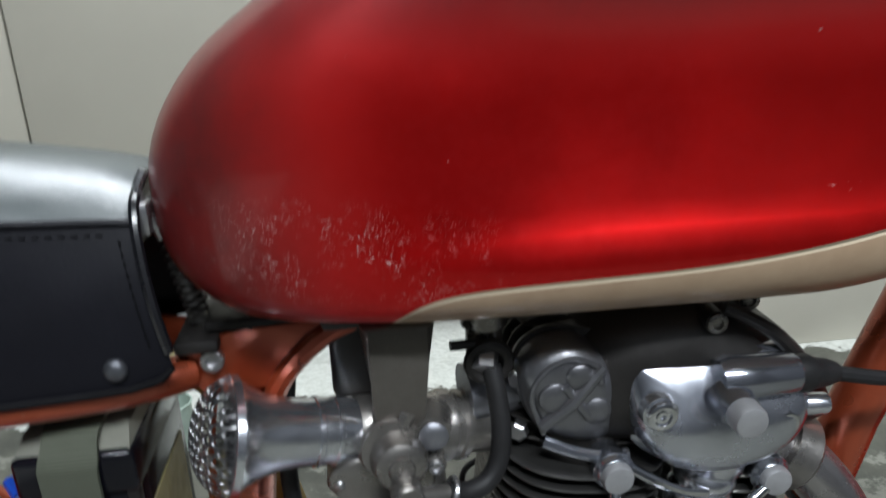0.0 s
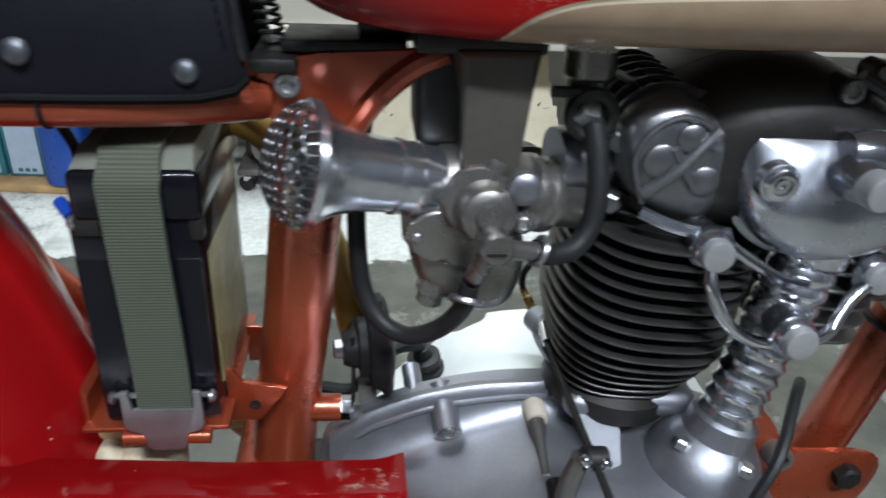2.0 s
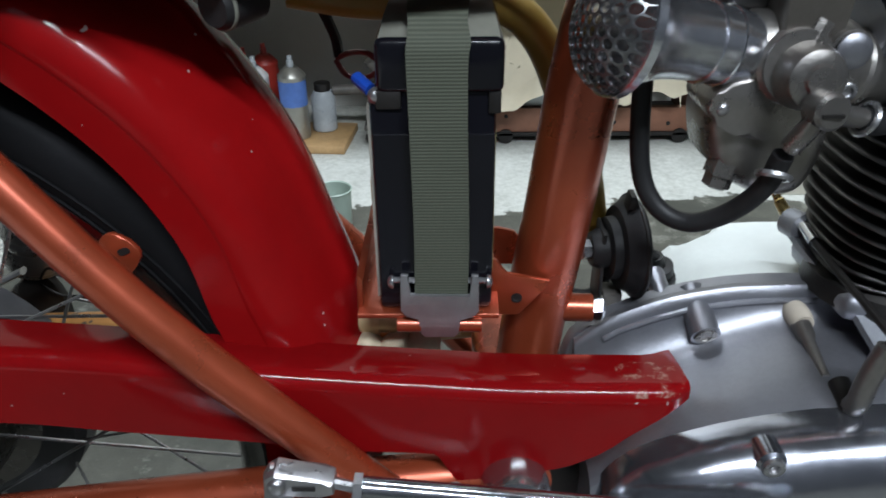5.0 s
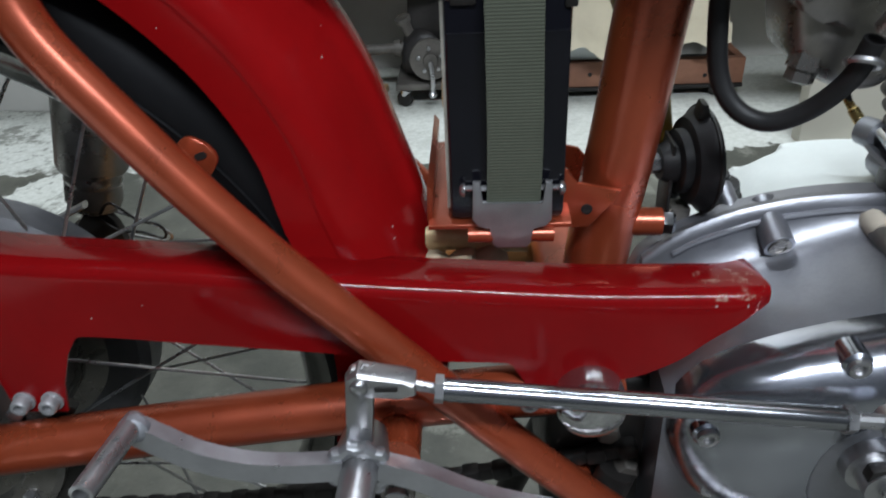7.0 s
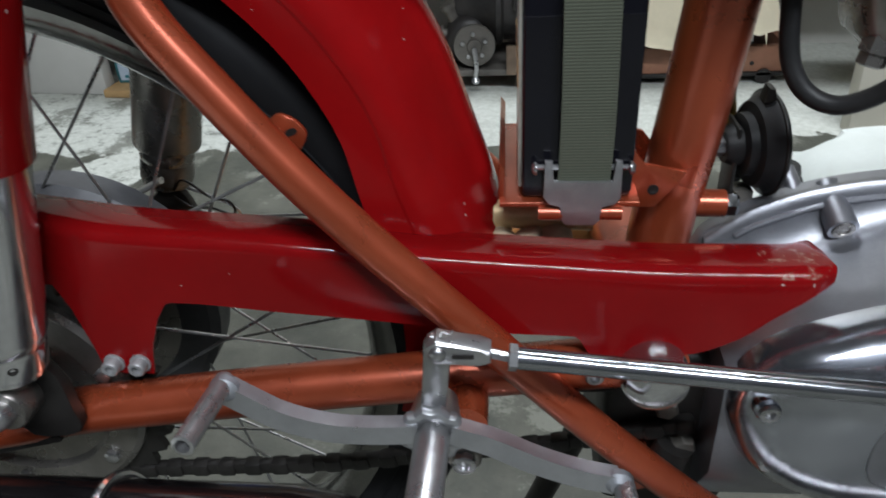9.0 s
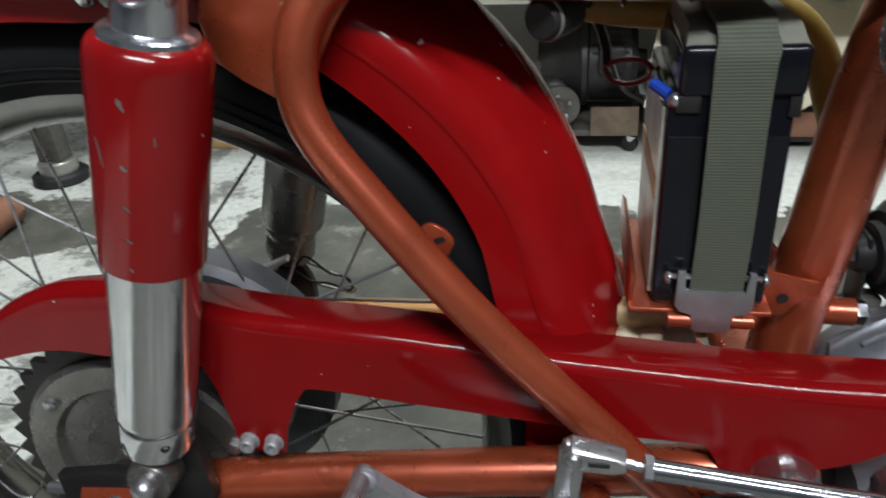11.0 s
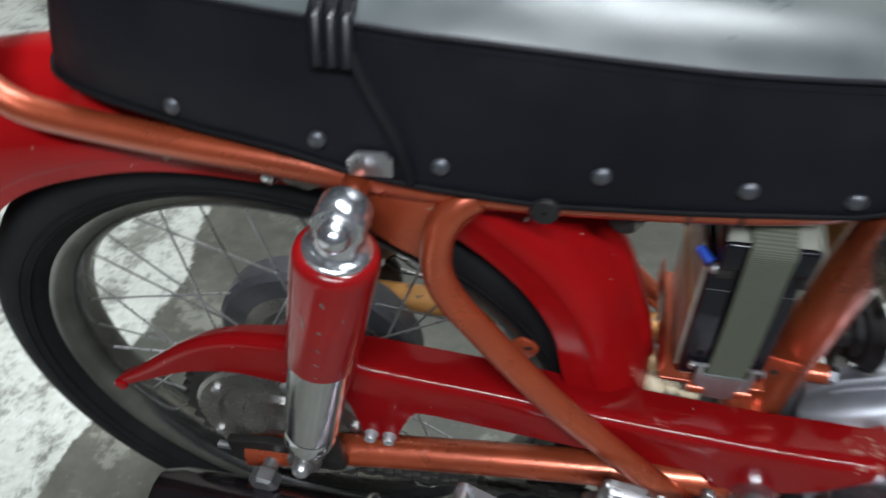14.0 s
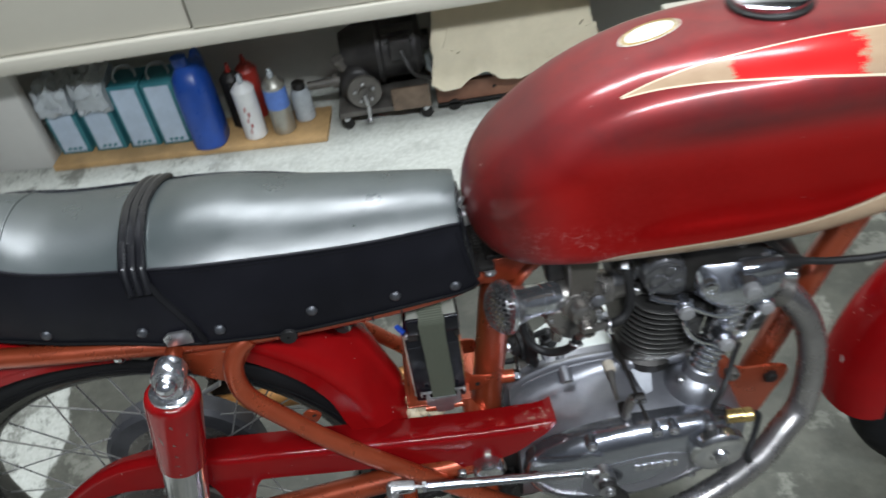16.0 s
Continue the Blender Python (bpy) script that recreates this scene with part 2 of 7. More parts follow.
def tank_paint():
    """Candy red with a beige lower panel, a beige wedge on the shoulder, cream pinstripes, and a flaked patch."""
    m, t, p = nodes_of("tank_paint")
    at = t.nodes.new("ShaderNodeTexCoord").outputs["Object"]
    split = t.nodes.new("ShaderNodeSeparateXYZ")
    t.links.new(at, split.inputs[0])
    x, z = split.outputs[0], split.outputs[2]
    y = calc(t, "ABSOLUTE", split.outputs[1])
    broad, fine = noisy(t, at, 7, 5), noisy(t, at, 180, 4)
    red = mixed(t, ramp(t, broad, 0.3, 0.7), (0.60, 0.006, 0.006), (0.72, 0.010, 0.009))
    red = mixed(t, ramp(t, fine, 0.35, 0.7, 0, 0.3), red, (0.72, 0.016, 0.018))
    # dulled, dusty upper face, with shade painted into its colour too
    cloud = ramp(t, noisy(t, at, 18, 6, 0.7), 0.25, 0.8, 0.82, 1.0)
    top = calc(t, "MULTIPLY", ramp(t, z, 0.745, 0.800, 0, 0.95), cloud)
    # dull brown rear, also darkened in the colour for its dark reflections
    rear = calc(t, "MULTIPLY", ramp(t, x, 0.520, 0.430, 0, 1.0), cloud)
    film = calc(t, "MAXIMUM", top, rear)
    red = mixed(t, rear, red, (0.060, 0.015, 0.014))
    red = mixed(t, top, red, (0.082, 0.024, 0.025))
    # lower panel edge: height as a function of x
    dip = calc(t, "MULTIPLY", calc(t, "EXPONENT", calc(t, "MULTIPLY", calc(t, "SUBTRACT", x, 0.509), -77.0)), 0.0137)
    lift = calc(t, "POWER", calc(t, "MAXIMUM", calc(t, "MULTIPLY", calc(t, "SUBTRACT", x, 0.62), 12.0), 0.0), 2.0)
    edge = calc(t, "ADD", calc(t, "MULTIPLY", calc(t, "SUBTRACT", x, 0.55), 0.045), 0.6652)
    edge = calc(t, "SUBTRACT", calc(t, "ADD", edge, calc(t, "MULTIPLY", lift, 0.005)), dip)
    low = calc(t, "SUBTRACT", edge, z)
    # shoulder wedge between two lines, in x and y
    ahead = calc(t, "SUBTRACT", x, WEDGE_X)
    inner = calc(t, "SUBTRACT", 0.0555, calc(t, "MULTIPLY", ahead, 0.042))
    bow = calc(t, "MULTIPLY", calc(t, "POWER", calc(t, "MAXIMUM", ahead, 0.0), 2.0), 0.33)
    outer = calc(t, "ADD", calc(t, "SUBTRACT", calc(t, "MULTIPLY", ahead, 0.19), bow), 0.0566)
    wedge = calc(t, "MINIMUM", calc(t, "SUBTRACT", y, inner), calc(t, "SUBTRACT", outer, y))
    wedge = calc(t, "MINIMUM", wedge, calc(t, "SUBTRACT", x, WEDGE_X))
    wedge = calc(t, "MINIMUM", wedge, calc(t, "SUBTRACT", z, 0.805))
    panel = calc(t, "MAXIMUM", low, wedge)
    beige = mixed(t, ramp(t, noisy(t, at, 30, 5), 0.3, 0.75), (0.30, 0.205, 0.13), (0.38, 0.275, 0.18))
    flake = calc(t, "MULTIPLY", ramp(t, x, 0.600, 0.650), ramp(t, x, 0.755, 0.705))
    flake = calc(t, "ADD", flake, calc(t, "MULTIPLY", calc(t, "SUBTRACT", noisy(t, at, 85, 6, 0.75), 0.5), 1.6))
    flake = calc(t, "MULTIPLY", ramp(t, flake, 0.45, 0.52), ramp(t, z, 0.77, 0.79))
    beige = mixed(t, flake, beige, (0.50, 0.012, 0.012))
    col = mixed(t, ramp(t, panel, -0.0002, 0.0002), red, beige)
    stripe = calc(t, "MAXIMUM", calc(t, "SUBTRACT", 0.0013, calc(t, "ABSOLUTE", low)), calc(t, "SUBTRACT", 0.0006, calc(t, "ABSOLUTE", wedge)))
    col = mixed(t, ramp(t, stripe, -0.0002, 0.0002), col, (0.66, 0.55, 0.40))
    # stone chips and scuffs low at the rear
    zone = calc(t, "MULTIPLY", ramp(t, calc(t, "ABSOLUTE", calc(t, "SUBTRACT", x, 0.490)), 0.085, 0.005), ramp(t, calc(t, "ABSOLUTE", calc(t, "ADD", calc(t, "SUBTRACT", z, 0.682), calc(t, "MULTIPLY", calc(t, "SUBTRACT", x, 0.50), 0.13))), 0.030, 0.006))
    def flakes(scale, size):
        """Round flakes of uneven size, one to a cell."""
        cell = node(t, "ShaderNodeTexVoronoi", Scale=scale)
        t.links.new(at, cell.inputs["Vector"])
        tone = t.nodes.new("ShaderNodeSeparateColor")
        t.links.new(cell.outputs["Color"], tone.inputs[0])
        reach = calc(t, "MULTIPLY", ramp(t, tone.outputs[0], 0.35, 1.0), size)
        return ramp(t, calc(t, "SUBTRACT", reach, cell.outputs["Distance"]), 0.0, 0.06)

    chips = calc(t, "MAXIMUM", flakes(1150, 0.40), flakes(560, 0.22))
    scuff = ramp(t, noisy(t, at, 240, 6, 0.8), 0.52, 0.72, 0, 0.4)
    chips = calc(t, "MULTIPLY", calc(t, "MAXIMUM", chips, scuff), calc(t, "MULTIPLY", zone, ramp(t, noisy(t, at, 60, 4, 0.7), 0.44, 0.66)))
    stray = calc(t, "MULTIPLY", ramp(t, noisy(t, at, 240, 2), 0.765, 0.785), 0.3)
    chips = calc(t, "MAXIMUM", chips, stray)
    col = mixed(t, chips, col, (0.72, 0.62, 0.60))
    t.links.new(col, p.inputs["Base Color"])
    gloss = calc(t, "ADD", ramp(t, noisy(t, at, 22, 5), 0.3, 0.8, 0.35, 0.43), calc(t, "MULTIPLY", film, -0.06))
    t.links.new(gloss, p.inputs["Roughness"])
    shine = calc(t, "SUBTRACT", 0.92, calc(t, "MAXIMUM", calc(t, "MULTIPLY", film, 0.85), calc(t, "MULTIPLY", chips, 0.95)))
    t.links.new(calc(t, "MULTIPLY", ramp(t, panel, 0.0002, -0.0002), shine), p.inputs["Metallic"])
    t.links.new(calc(t, "SUBTRACT", 0.5, calc(t, "MULTIPLY", film, 0.36)), p.inputs["Specular IOR Level"])
    p.inputs["Specular Tint"].default_value = (0.9, 0.6, 0.6, 1)
    p.inputs["Coat Weight"].default_value = 0.4
    p.inputs["Coat Roughness"].default_value = 0.13
    b = node(t, "ShaderNodeBump", Strength=0.12, Distance=0.0006)
    t.links.new(calc(t, "ADD", noisy(t, at, 45, 3), chips), b.inputs["Height"])
    t.links.new(b.outputs[0], p.inputs["Normal"])
    return m


WEDGE_X = 0.5355
TANK_PAINT = tank_paint()


def floor_paint():
    """Grey-green floor paint, with bare whitish screed where the paint has gone."""
    m, t, p = nodes_of("garage_floor")
    at = t.nodes.new("ShaderNodeTexCoord").outputs["Object"]
    split = t.nodes.new("ShaderNodeSeparateXYZ")
    t.links.new(at, split.inputs[0])
    x, y = split.outputs[0], split.outputs[1]
    wob = calc(t, "ADD", calc(t, "MULTIPLY", calc(t, "SUBTRACT", noisy(t, at, 5, 6, 0.65), 0.5), 0.30), calc(t, "MULTIPLY", calc(t, "SUBTRACT", noisy(t, at, 1.3, 2), 0.5), 0.25))
    back = calc(t, "SUBTRACT", calc(t, "ADD", y, wob), 0.97)
    side = calc(t, "ADD", calc(t, "SUBTRACT", -0.44, x), calc(t, "MULTIPLY", wob, 0.5))
    side = calc(t, "MINIMUM", side, calc(t, "SUBTRACT", calc(t, "ADD", calc(t, "MULTIPLY", x, 1.1), calc(t, "ADD", wob, 1.57)), y))
    bare = calc(t, "MAXIMUM", back, side)
    grain, speck = noisy(t, at, 70, 6, 0.7), noisy(t, at, 8, 8, 0.78)
    white = mixed(t, ramp(t, grain, 0.3, 0.7), (0.43, 0.44, 0.395), (0.56, 0.57, 0.525))
    patchy = ramp(t, x, -0.10, -0.35, 0.25, 1)
    white = mixed(t, calc(t, "MULTIPLY", ramp(t, speck, 0.49, 0.60, 0, 0.8), patchy), white, (0.11, 0.11, 0.09))
    pits = noisy(t, at, 38, 3, 0.6)
    white = mixed(t, calc(t, "MULTIPLY", ramp(t, pits, 0.58, 0.66, 0, 0.45), ramp(t, x, -0.20, -0.40)), white, (0.06, 0.06, 0.05))
    grey = mixed(t, ramp(t, noisy(t, at, 11, 6), 0.3, 0.7), (0.070, 0.070, 0.055), (0.110, 0.108, 0.087))
    grey = mixed(t, ramp(t, grain, 0.60, 0.70, 0, 0.4), grey, (0.25, 0.25, 0.21))
    stain = calc(t, "MULTIPLY", ramp(t, noisy(t, at, 4.2, 7, 0.7), 0.42, 0.60), 0.7)
    grey = mixed(t, stain, grey, (0.045, 0.047, 0.038))
    scuff = calc(t, "MULTIPLY", ramp(t, noisy(t, at, 6.5, 7, 0.75), 0.55, 0.62), 0.7)
    grey = mixed(t, scuff, grey, (0.22, 0.22, 0.185))
    col = mixed(t, ramp(t, bare, -0.004, 0.006), grey, white)
    t.links.new(col, p.inputs["Base Color"])
    p.inputs["Roughness"].default_value = 0.6
    b = node(t, "ShaderNodeBump", Strength=0.5, Distance=0.003)
    t.links.new(calc(t, "ADD", grain, ramp(t, bare, -0.004, 0.006, 0.6, 0)), b.inputs["Height"])
    t.links.new(b.outputs[0], p.inputs["Normal"])
    return m


FLOOR = floor_paint()


# ---- building helpers ----
ORIGIN = {}


def thing(name, at, label, category, group="", kind=""):
    ob = tagged(new(name), label, category, group, kind)
    ob.location = at
    ORIGIN[ob.name] = Vector(at)
    return ob


def finish(bm, angle=35):
    bmesh.ops.recalc_face_normals(bm, faces=bm.faces)
    me = bpy.data.meshes.new("mesh")
    bm.to_mesh(me)
    bm.free()
    me.shade_smooth()
    me.set_sharp_from_angle(angle=radians(angle))
    return me


def part(name, bm, material, parent, label="", angle=35):
    """Links a bmesh, built in world metres, as one mesh under a thing or a part."""
    base = ORIGIN[parent.name]
    bmesh.ops.translate(bm, vec=-base, verts=bm.verts)
    me = finish(bm, angle)
    me.materials.append(material)
    ob = new(name, me)
    ob.parent = parent
    ORIGIN[ob.name] = base
    return tagged(ob, label)


def lone(name, bm, material, at, label, category, kind="", group="", angle=35):
    """A thing that is one mesh."""
    bmesh.ops.translate(bm, vec=-Vector(at), verts=bm.verts)
    me = finish(bm, angle)
    me.materials.append(material)
    ob = new(name, me)
    ob.location = at
    ORIGIN[ob.name] = Vector(at)
    return tagged(ob, label, category, group, kind)


def join(*bms):
    out = bms[0]
    for other in bms[1:]:
        me = bpy.data.meshes.new("join")
        other.to_mesh(me)
        other.free()
        out.from_mesh(me)
        bpy.data.meshes.remove(me)
    return out


def smooth(points, steps=6, closed=False):
    """Points along a smooth curve through the given ones."""
    pts = [Vector(p) for p in points]
    n, out = len(pts), []
    last = n if closed else n - 1
    for i in range(last):
        a = pts[(i - 1) % n] if closed or i > 0 else pts[i] * 2 - pts[i + 1]
        b, c = pts[i], pts[(i + 1) % n]
        d = pts[(i + 2) % n] if closed or i + 2 < n else c * 2 - b
        for k in range(steps):
            u = k / steps
            out.append(0.5 * (2 * b + (c - a) * u + (2 * a - 5 * b + 4 * c - d) * u * u + (3 * b - a - 3 * c + d) * u ** 3))
    if not closed:
        out.append(pts[-1])
    return out


def loft(rings, caps=True, closed=False, ring_closed=True):
    bm = bmesh.new()
    rows = [[bm.verts.new(v) for v in ring] for ring in rings]
    pairs = list(zip(rows, rows[1:])) + ([(rows[-1], rows[0])] if closed else [])
    for a, b in pairs:
        n = len(a)
        for i in range(n if ring_closed else n - 1):
            j = (i + 1) % n
            bm.faces.new((a[i], a[j], b[j], b[i]))
    if caps and not closed and ring_closed:
        bm.faces.new(rows[0])
        bm.faces.new(rows[-1])
    return bm


def tube(points, radius, seg=14, closed=False, flat=1.0):
    """A round bar along points; radius may be one number or one for each point."""
    pts = [Vector(p) for p in points]
    n = len(pts)
    radii = radius if isinstance(radius, (list, tuple)) else [radius] * n
    ring, rings = None, []
    for i, p in enumerate(pts):
        d = (pts[(i + 1) % n] - pts[i - 1]) if closed else (pts[min(i + 1, n - 1)] - pts[max(i - 1, 0)])
        d.normalize()
        if ring is None:
            ring = d.orthogonal().normalized() if abs(d.z) > 0.9 else d.cross(Vector((0, 0, 1))).normalized()
        ring = (ring - d * ring.dot(d)).normalized()
        side = d.cross(ring)
        rings.append([p + radii[i] * (math.cos(a) * ring + flat * math.sin(a) * side) for a in (2 * math.pi * k / seg for k in range(seg))])
    return loft(rings, True, closed)


def rod(a, b, r, seg=14):
    return tube([a, b], r, seg)


def lathe(profile, origin, axis, seg=32, caps=True):
    """Turns (distance along the axis, radius) pairs round the axis."""
    o, d = Vector(origin), Vector(axis).normalized()
    u = d.orthogonal().normalized()
    w = d.cross(u)
    rings = [[o + d * s + max(r, 1e-5) * (math.cos(a) * u + math.sin(a) * w) for a in (2 * math.pi * k / seg for k in range(seg))] for s, r in profile]
    return loft(rings, caps)


def block(x0, x1, y0, y1, z0, z1, bevel=0.002, seg=2):
    bm = bmesh.new()
    bmesh.ops.create_cube(bm, size=1, matrix=Matrix.Translation(((x0 + x1) / 2, (y0 + y1) / 2, (z0 + z1) / 2)) @ Matrix.Diagonal((x1 - x0, y1 - y0, z1 - z0, 1)))
    if bevel:
        bmesh.ops.bevel(bm, geom=bm.edges[:], offset=bevel, segments=seg, affect="EDGES", profile=0.5)
    return bm


def plate(outline, y0, y1, bevel=0.001, seg=2):
    """A plate with an outline in x and z, from y0 to y1."""
    bm = bmesh.new()
    lo = [bm.verts.new((x, y0, z)) for x, z in outline]
    hi = [bm.verts.new((x, y1, z)) for x, z in outline]
    n = len(lo)
    bm.faces.new(lo)
    bm.faces.new(hi[::-1])
    for i in range(n):
        bm.faces.new((lo[i], hi[i], hi[(i + 1) % n], lo[(i + 1) % n]))
    if bevel:
        edges = [e for e in bm.edges if abs(e.verts[0].co.y - e.verts[1].co.y) < 1e-6]
        bmesh.ops.bevel(bm, geom=edges, offset=bevel, segments=seg, affect="EDGES", profile=0.5)
    return bm


def curve2(points, steps=5):
    return [(p.x, p.z) for p in smooth([(x, 0, z) for x, z in points], steps, True)]


def turned(bm, m):
    bmesh.ops.transform(bm, matrix=m, verts=bm.verts)
    return bm


def solid(bm, thickness):
    bmesh.ops.recalc_face_normals(bm, faces=bm.faces)
    bmesh.ops.solidify(bm, geom=bm.faces[:], thickness=thickness)
    return bm


def table(rows, x):
    """Smooth look-up in rows of (x, value), with no overshoot."""
    n = len(rows)
    if x <= rows[0][0]:
        return rows[0][1]
    if x >= rows[-1][0]:
        return rows[-1][1]
    i = next(k for k in range(n - 1) if x <= rows[k + 1][0])
    h = [rows[k + 1][0] - rows[k][0] for k in range(n - 1)]
    d = [(rows[k + 1][1] - rows[k][1]) / h[k] for k in range(n - 1)]

    def slope(k):
        if k == 0 or k == n - 1:
            return d[0] if k == 0 else d[-1]
        p, q = d[k - 1], d[k]
        if p * q <= 0:
            return 0.0
        w1, w2 = 2 * h[k] + h[k - 1], h[k] + 2 * h[k - 1]
        return (w1 + w2) / (w1 / p + w2 / q)

    s, m0, m1 = (x - rows[i][0]) / h[i], slope(i) * h[i], slope(i + 1) * h[i]
    u, v = rows[i][1], rows[i + 1][1]
    return (2 * s ** 3 - 3 * s * s + 1) * u + (s ** 3 - 2 * s * s + s) * m0 + (3 * s * s - 2 * s ** 3) * v + (s ** 3 - s * s) * m1


BOLTS = {}


def bolt_mesh(style, r, h, material):
    key = (style, round(r, 4), round(h, 4), material.name)
    if key not in BOLTS:
        if style == "hex":
            bm = lathe([(0, r * 1.05), (h * 0.8, r * 1.05), (h, r * 0.8), (h, 0)], (0, 0, 0), (0, 0, 1), 6)
        elif style == "socket":
            bm = lathe([(0, r), (h * 0.85, r), (h, r * 0.86), (h, r * 0.55), (h * 0.45, r * 0.5), (h * 0.45, 0)], (0, 0, 0), (0, 0, 1), 18)
        elif style == "washer":
            bm = lathe([(0, r), (h * 0.8, r), (h, r * 0.9), (h, r * 0.62), (h * 0.4, r * 0.55), (h * 0.4, r * 0.42), (h * 0.9, r * 0.40), (h * 0.9, r * 0.22), (h * 0.3, r * 0.2), (h * 0.3, 0)], (0, 0, 0), (0, 0, 1), 20)
        else:
            bm = lathe([(0, r), (h * 0.35, r), (h * 0.75, r * 0.78), (h * 0.95, r * 0.4), (h, 0)], (0, 0, 0), (0, 0, 1), 16)
        me = finish(bm, 40)
        me.materials.append(material)
        BOLTS[key] = me
    return BOLTS[key]


def bolt(name, parent, at, axis, style, r, h, material, label=""):
    ob = new(name, bolt_mesh(style, r, h, material))
    ob.parent = parent
    base = ORIGIN[parent.name]
    ob.matrix_basis = Matrix.Translation(Vector(at) - base) @ Vector(axis).to_track_quat("Z", "Y").to_matrix().to_4x4()
    ORIGIN[ob.name] = base
    return tagged(ob, label)


def ring(centre, axis, radius, thick, seg=40, around=10):
    """A round wire ring."""
    c, d = Vector(centre), Vector(axis).normalized()
    u = d.orthogonal().normalized()
    w = d.cross(u)
    return tube([c + radius * (math.cos(a) * u + math.sin(a) * w) for a in (2 * math.pi * k / seg for k in range(seg))], thick, around, True)


NEAR = (0, -1, 0)


def pillow(outline, y_back, y_front, n=3.0, lift=None, steps=14):
    """A domed casting over an outline in x and z; n sets how square the shoulder is, lift(x, z) moves the face back."""
    cx = sum(p[0] for p in outline) / len(outline)
    cz = sum(p[1] for p in outline) / len(outline)
    rings = [[(x, y_back, z) for x, z in outline]]
    for k in range(steps + 1):
        a = math.pi / 2 * k / steps
        s, f = max(math.cos(a), 0.0) ** (2 / n), math.sin(a) ** (2 / n)
        s = max(s, 0.004)
        row = []
        for x, z in outline:
            px_, pz_ = cx + (x - cx) * s, cz + (z - cz) * s
            y = y_back + (y_front - y_back) * f
            row.append((px_, y + (lift(px_, pz_) * f if lift else 0.0), pz_))
        rings.append(row)
    return loft(rings)


def ribbon(line, wide, thick):
    """A flat bar along points; wide is the half width as a vector for each point."""
    pts = [Vector(p) for p in line]
    rows = []
    for i, p in enumerate(pts):
        d = (pts[min(i + 1, len(pts) - 1)] - pts[max(i - 1, 0)]).normalized()
        w = Vector(wide[i])
        n = d.cross(w).normalized() * thick / 2
        rows.append([p - w - n, p + w - n, p + w + n, p - w + n])
    return loft(rows)


def sliver(top, d, radius, angle, s, wide, long, tilt=0.0):
    """A thin leaf-shaped flake lying on a round body of that axis."""
    u = Vector((1, 0, 0)) - d * d.x
    u.normalize()
    v = d.cross(u)
    v = v if v.y < 0 else -v
    rows = []
    for lift in (-0.0004, 0.00025):
        row = []
        for k in range(10):
            a = 2 * math.pi * k / 10
            p, q = wide / 2 * math.cos(a) * (0.8 + 0.3 * math.sin(3 * a + s * 900)), long / 2 * math.sin(a) * (0.85 + 0.25 * math.cos(2 * a + s * 500))
            p, q = p + q * math.sin(tilt), q * math.cos(tilt)
            b = angle + p / radius
            row.append(top + d * (s + q) + (radius + lift) * (math.sin(b) * u + math.cos(b) * v))
        rows.append(row)
    return loft(rows)


# ---- the garage ----
lone("floor", block(-3.2, 3.4, -2.6, 2.2, -0.12, 0.0, 0), FLOOR, (0, 0, 0), "grey-green painted concrete floor worn down to whitish screed", "floor", "structure")
# unseen ceiling added to close the room, darkened to limit bounce
lone("ceiling", block(-3.2, 3.4, -2.6, 2.2, 3.20, 3.30, 0), CEILING, (0, 0, 3.2), "unseen garage ceiling, toned dark to cut bounce light", "ceiling", "structure")
lone("wall_back", block(-3.2, 3.4, 1.62, 1.74, 0.0, 3.20, 0), WALL, (0, 1.68, 0), "white painted back wall behind the cupboard", "wall", "structure")
# three unseen walls added to close the room, dark to shape reflections
lone("wall_front", block(-3.2, 3.4, -2.6, -2.5, 0.0, 3.20, 0), WALL_DARK, (0, -2.55, 0), "unseen garage wall, toned dark to deepen reflections", "wall", "structure")
lone("wall_left", block(-3.2, -3.1, -2.5, 1.62, 0.0, 3.20, 0), WALL_DARK, (-3.15, 0, 0), "unseen garage wall, toned dark to deepen reflections", "wall", "structure")
lone("wall_right", block(3.3, 3.4, -2.5, 1.62, 0.0, 3.20, 0), WALL_DARK, (3.35, 0, 0), "unseen garage wall, toned dark to deepen reflections", "wall", "structure")


def cupboard():
    root = thing("wall_cupboard", (0.4, 1.4, 0.37), "cream sliding-door cupboard hung low on the back wall", "cupboard")
    part("body", block(-1.6, 2.3, 1.235, 1.618, 0.385, 2.0, 0.004), CREAM, root)
    part("sliding_door", block(-1.58, -0.156, 1.203, 1.222, 0.415, 1.98, 0.003), CREAM, root)
    part("sliding_door", block(-0.150, 1.05, 1.196, 1.215, 0.415, 1.98, 0.003), CREAM, root)
    part("sliding_door", block(1.056, 2.28, 1.203, 1.222, 0.415, 1.98, 0.003), CREAM, root)
    part("bottom_rail", block(-1.6, 2.3, 1.185, 1.232, 0.372, 0.412, 0.004), CREAM, root, "cream bottom rail with a groove")


cupboard()


# ---- the motorcycle ----
bike = thing("motorcycle", (0, 0, 0), "vintage single-cylinder motorcycle with worn red tank and copper frame", "motorcycle")

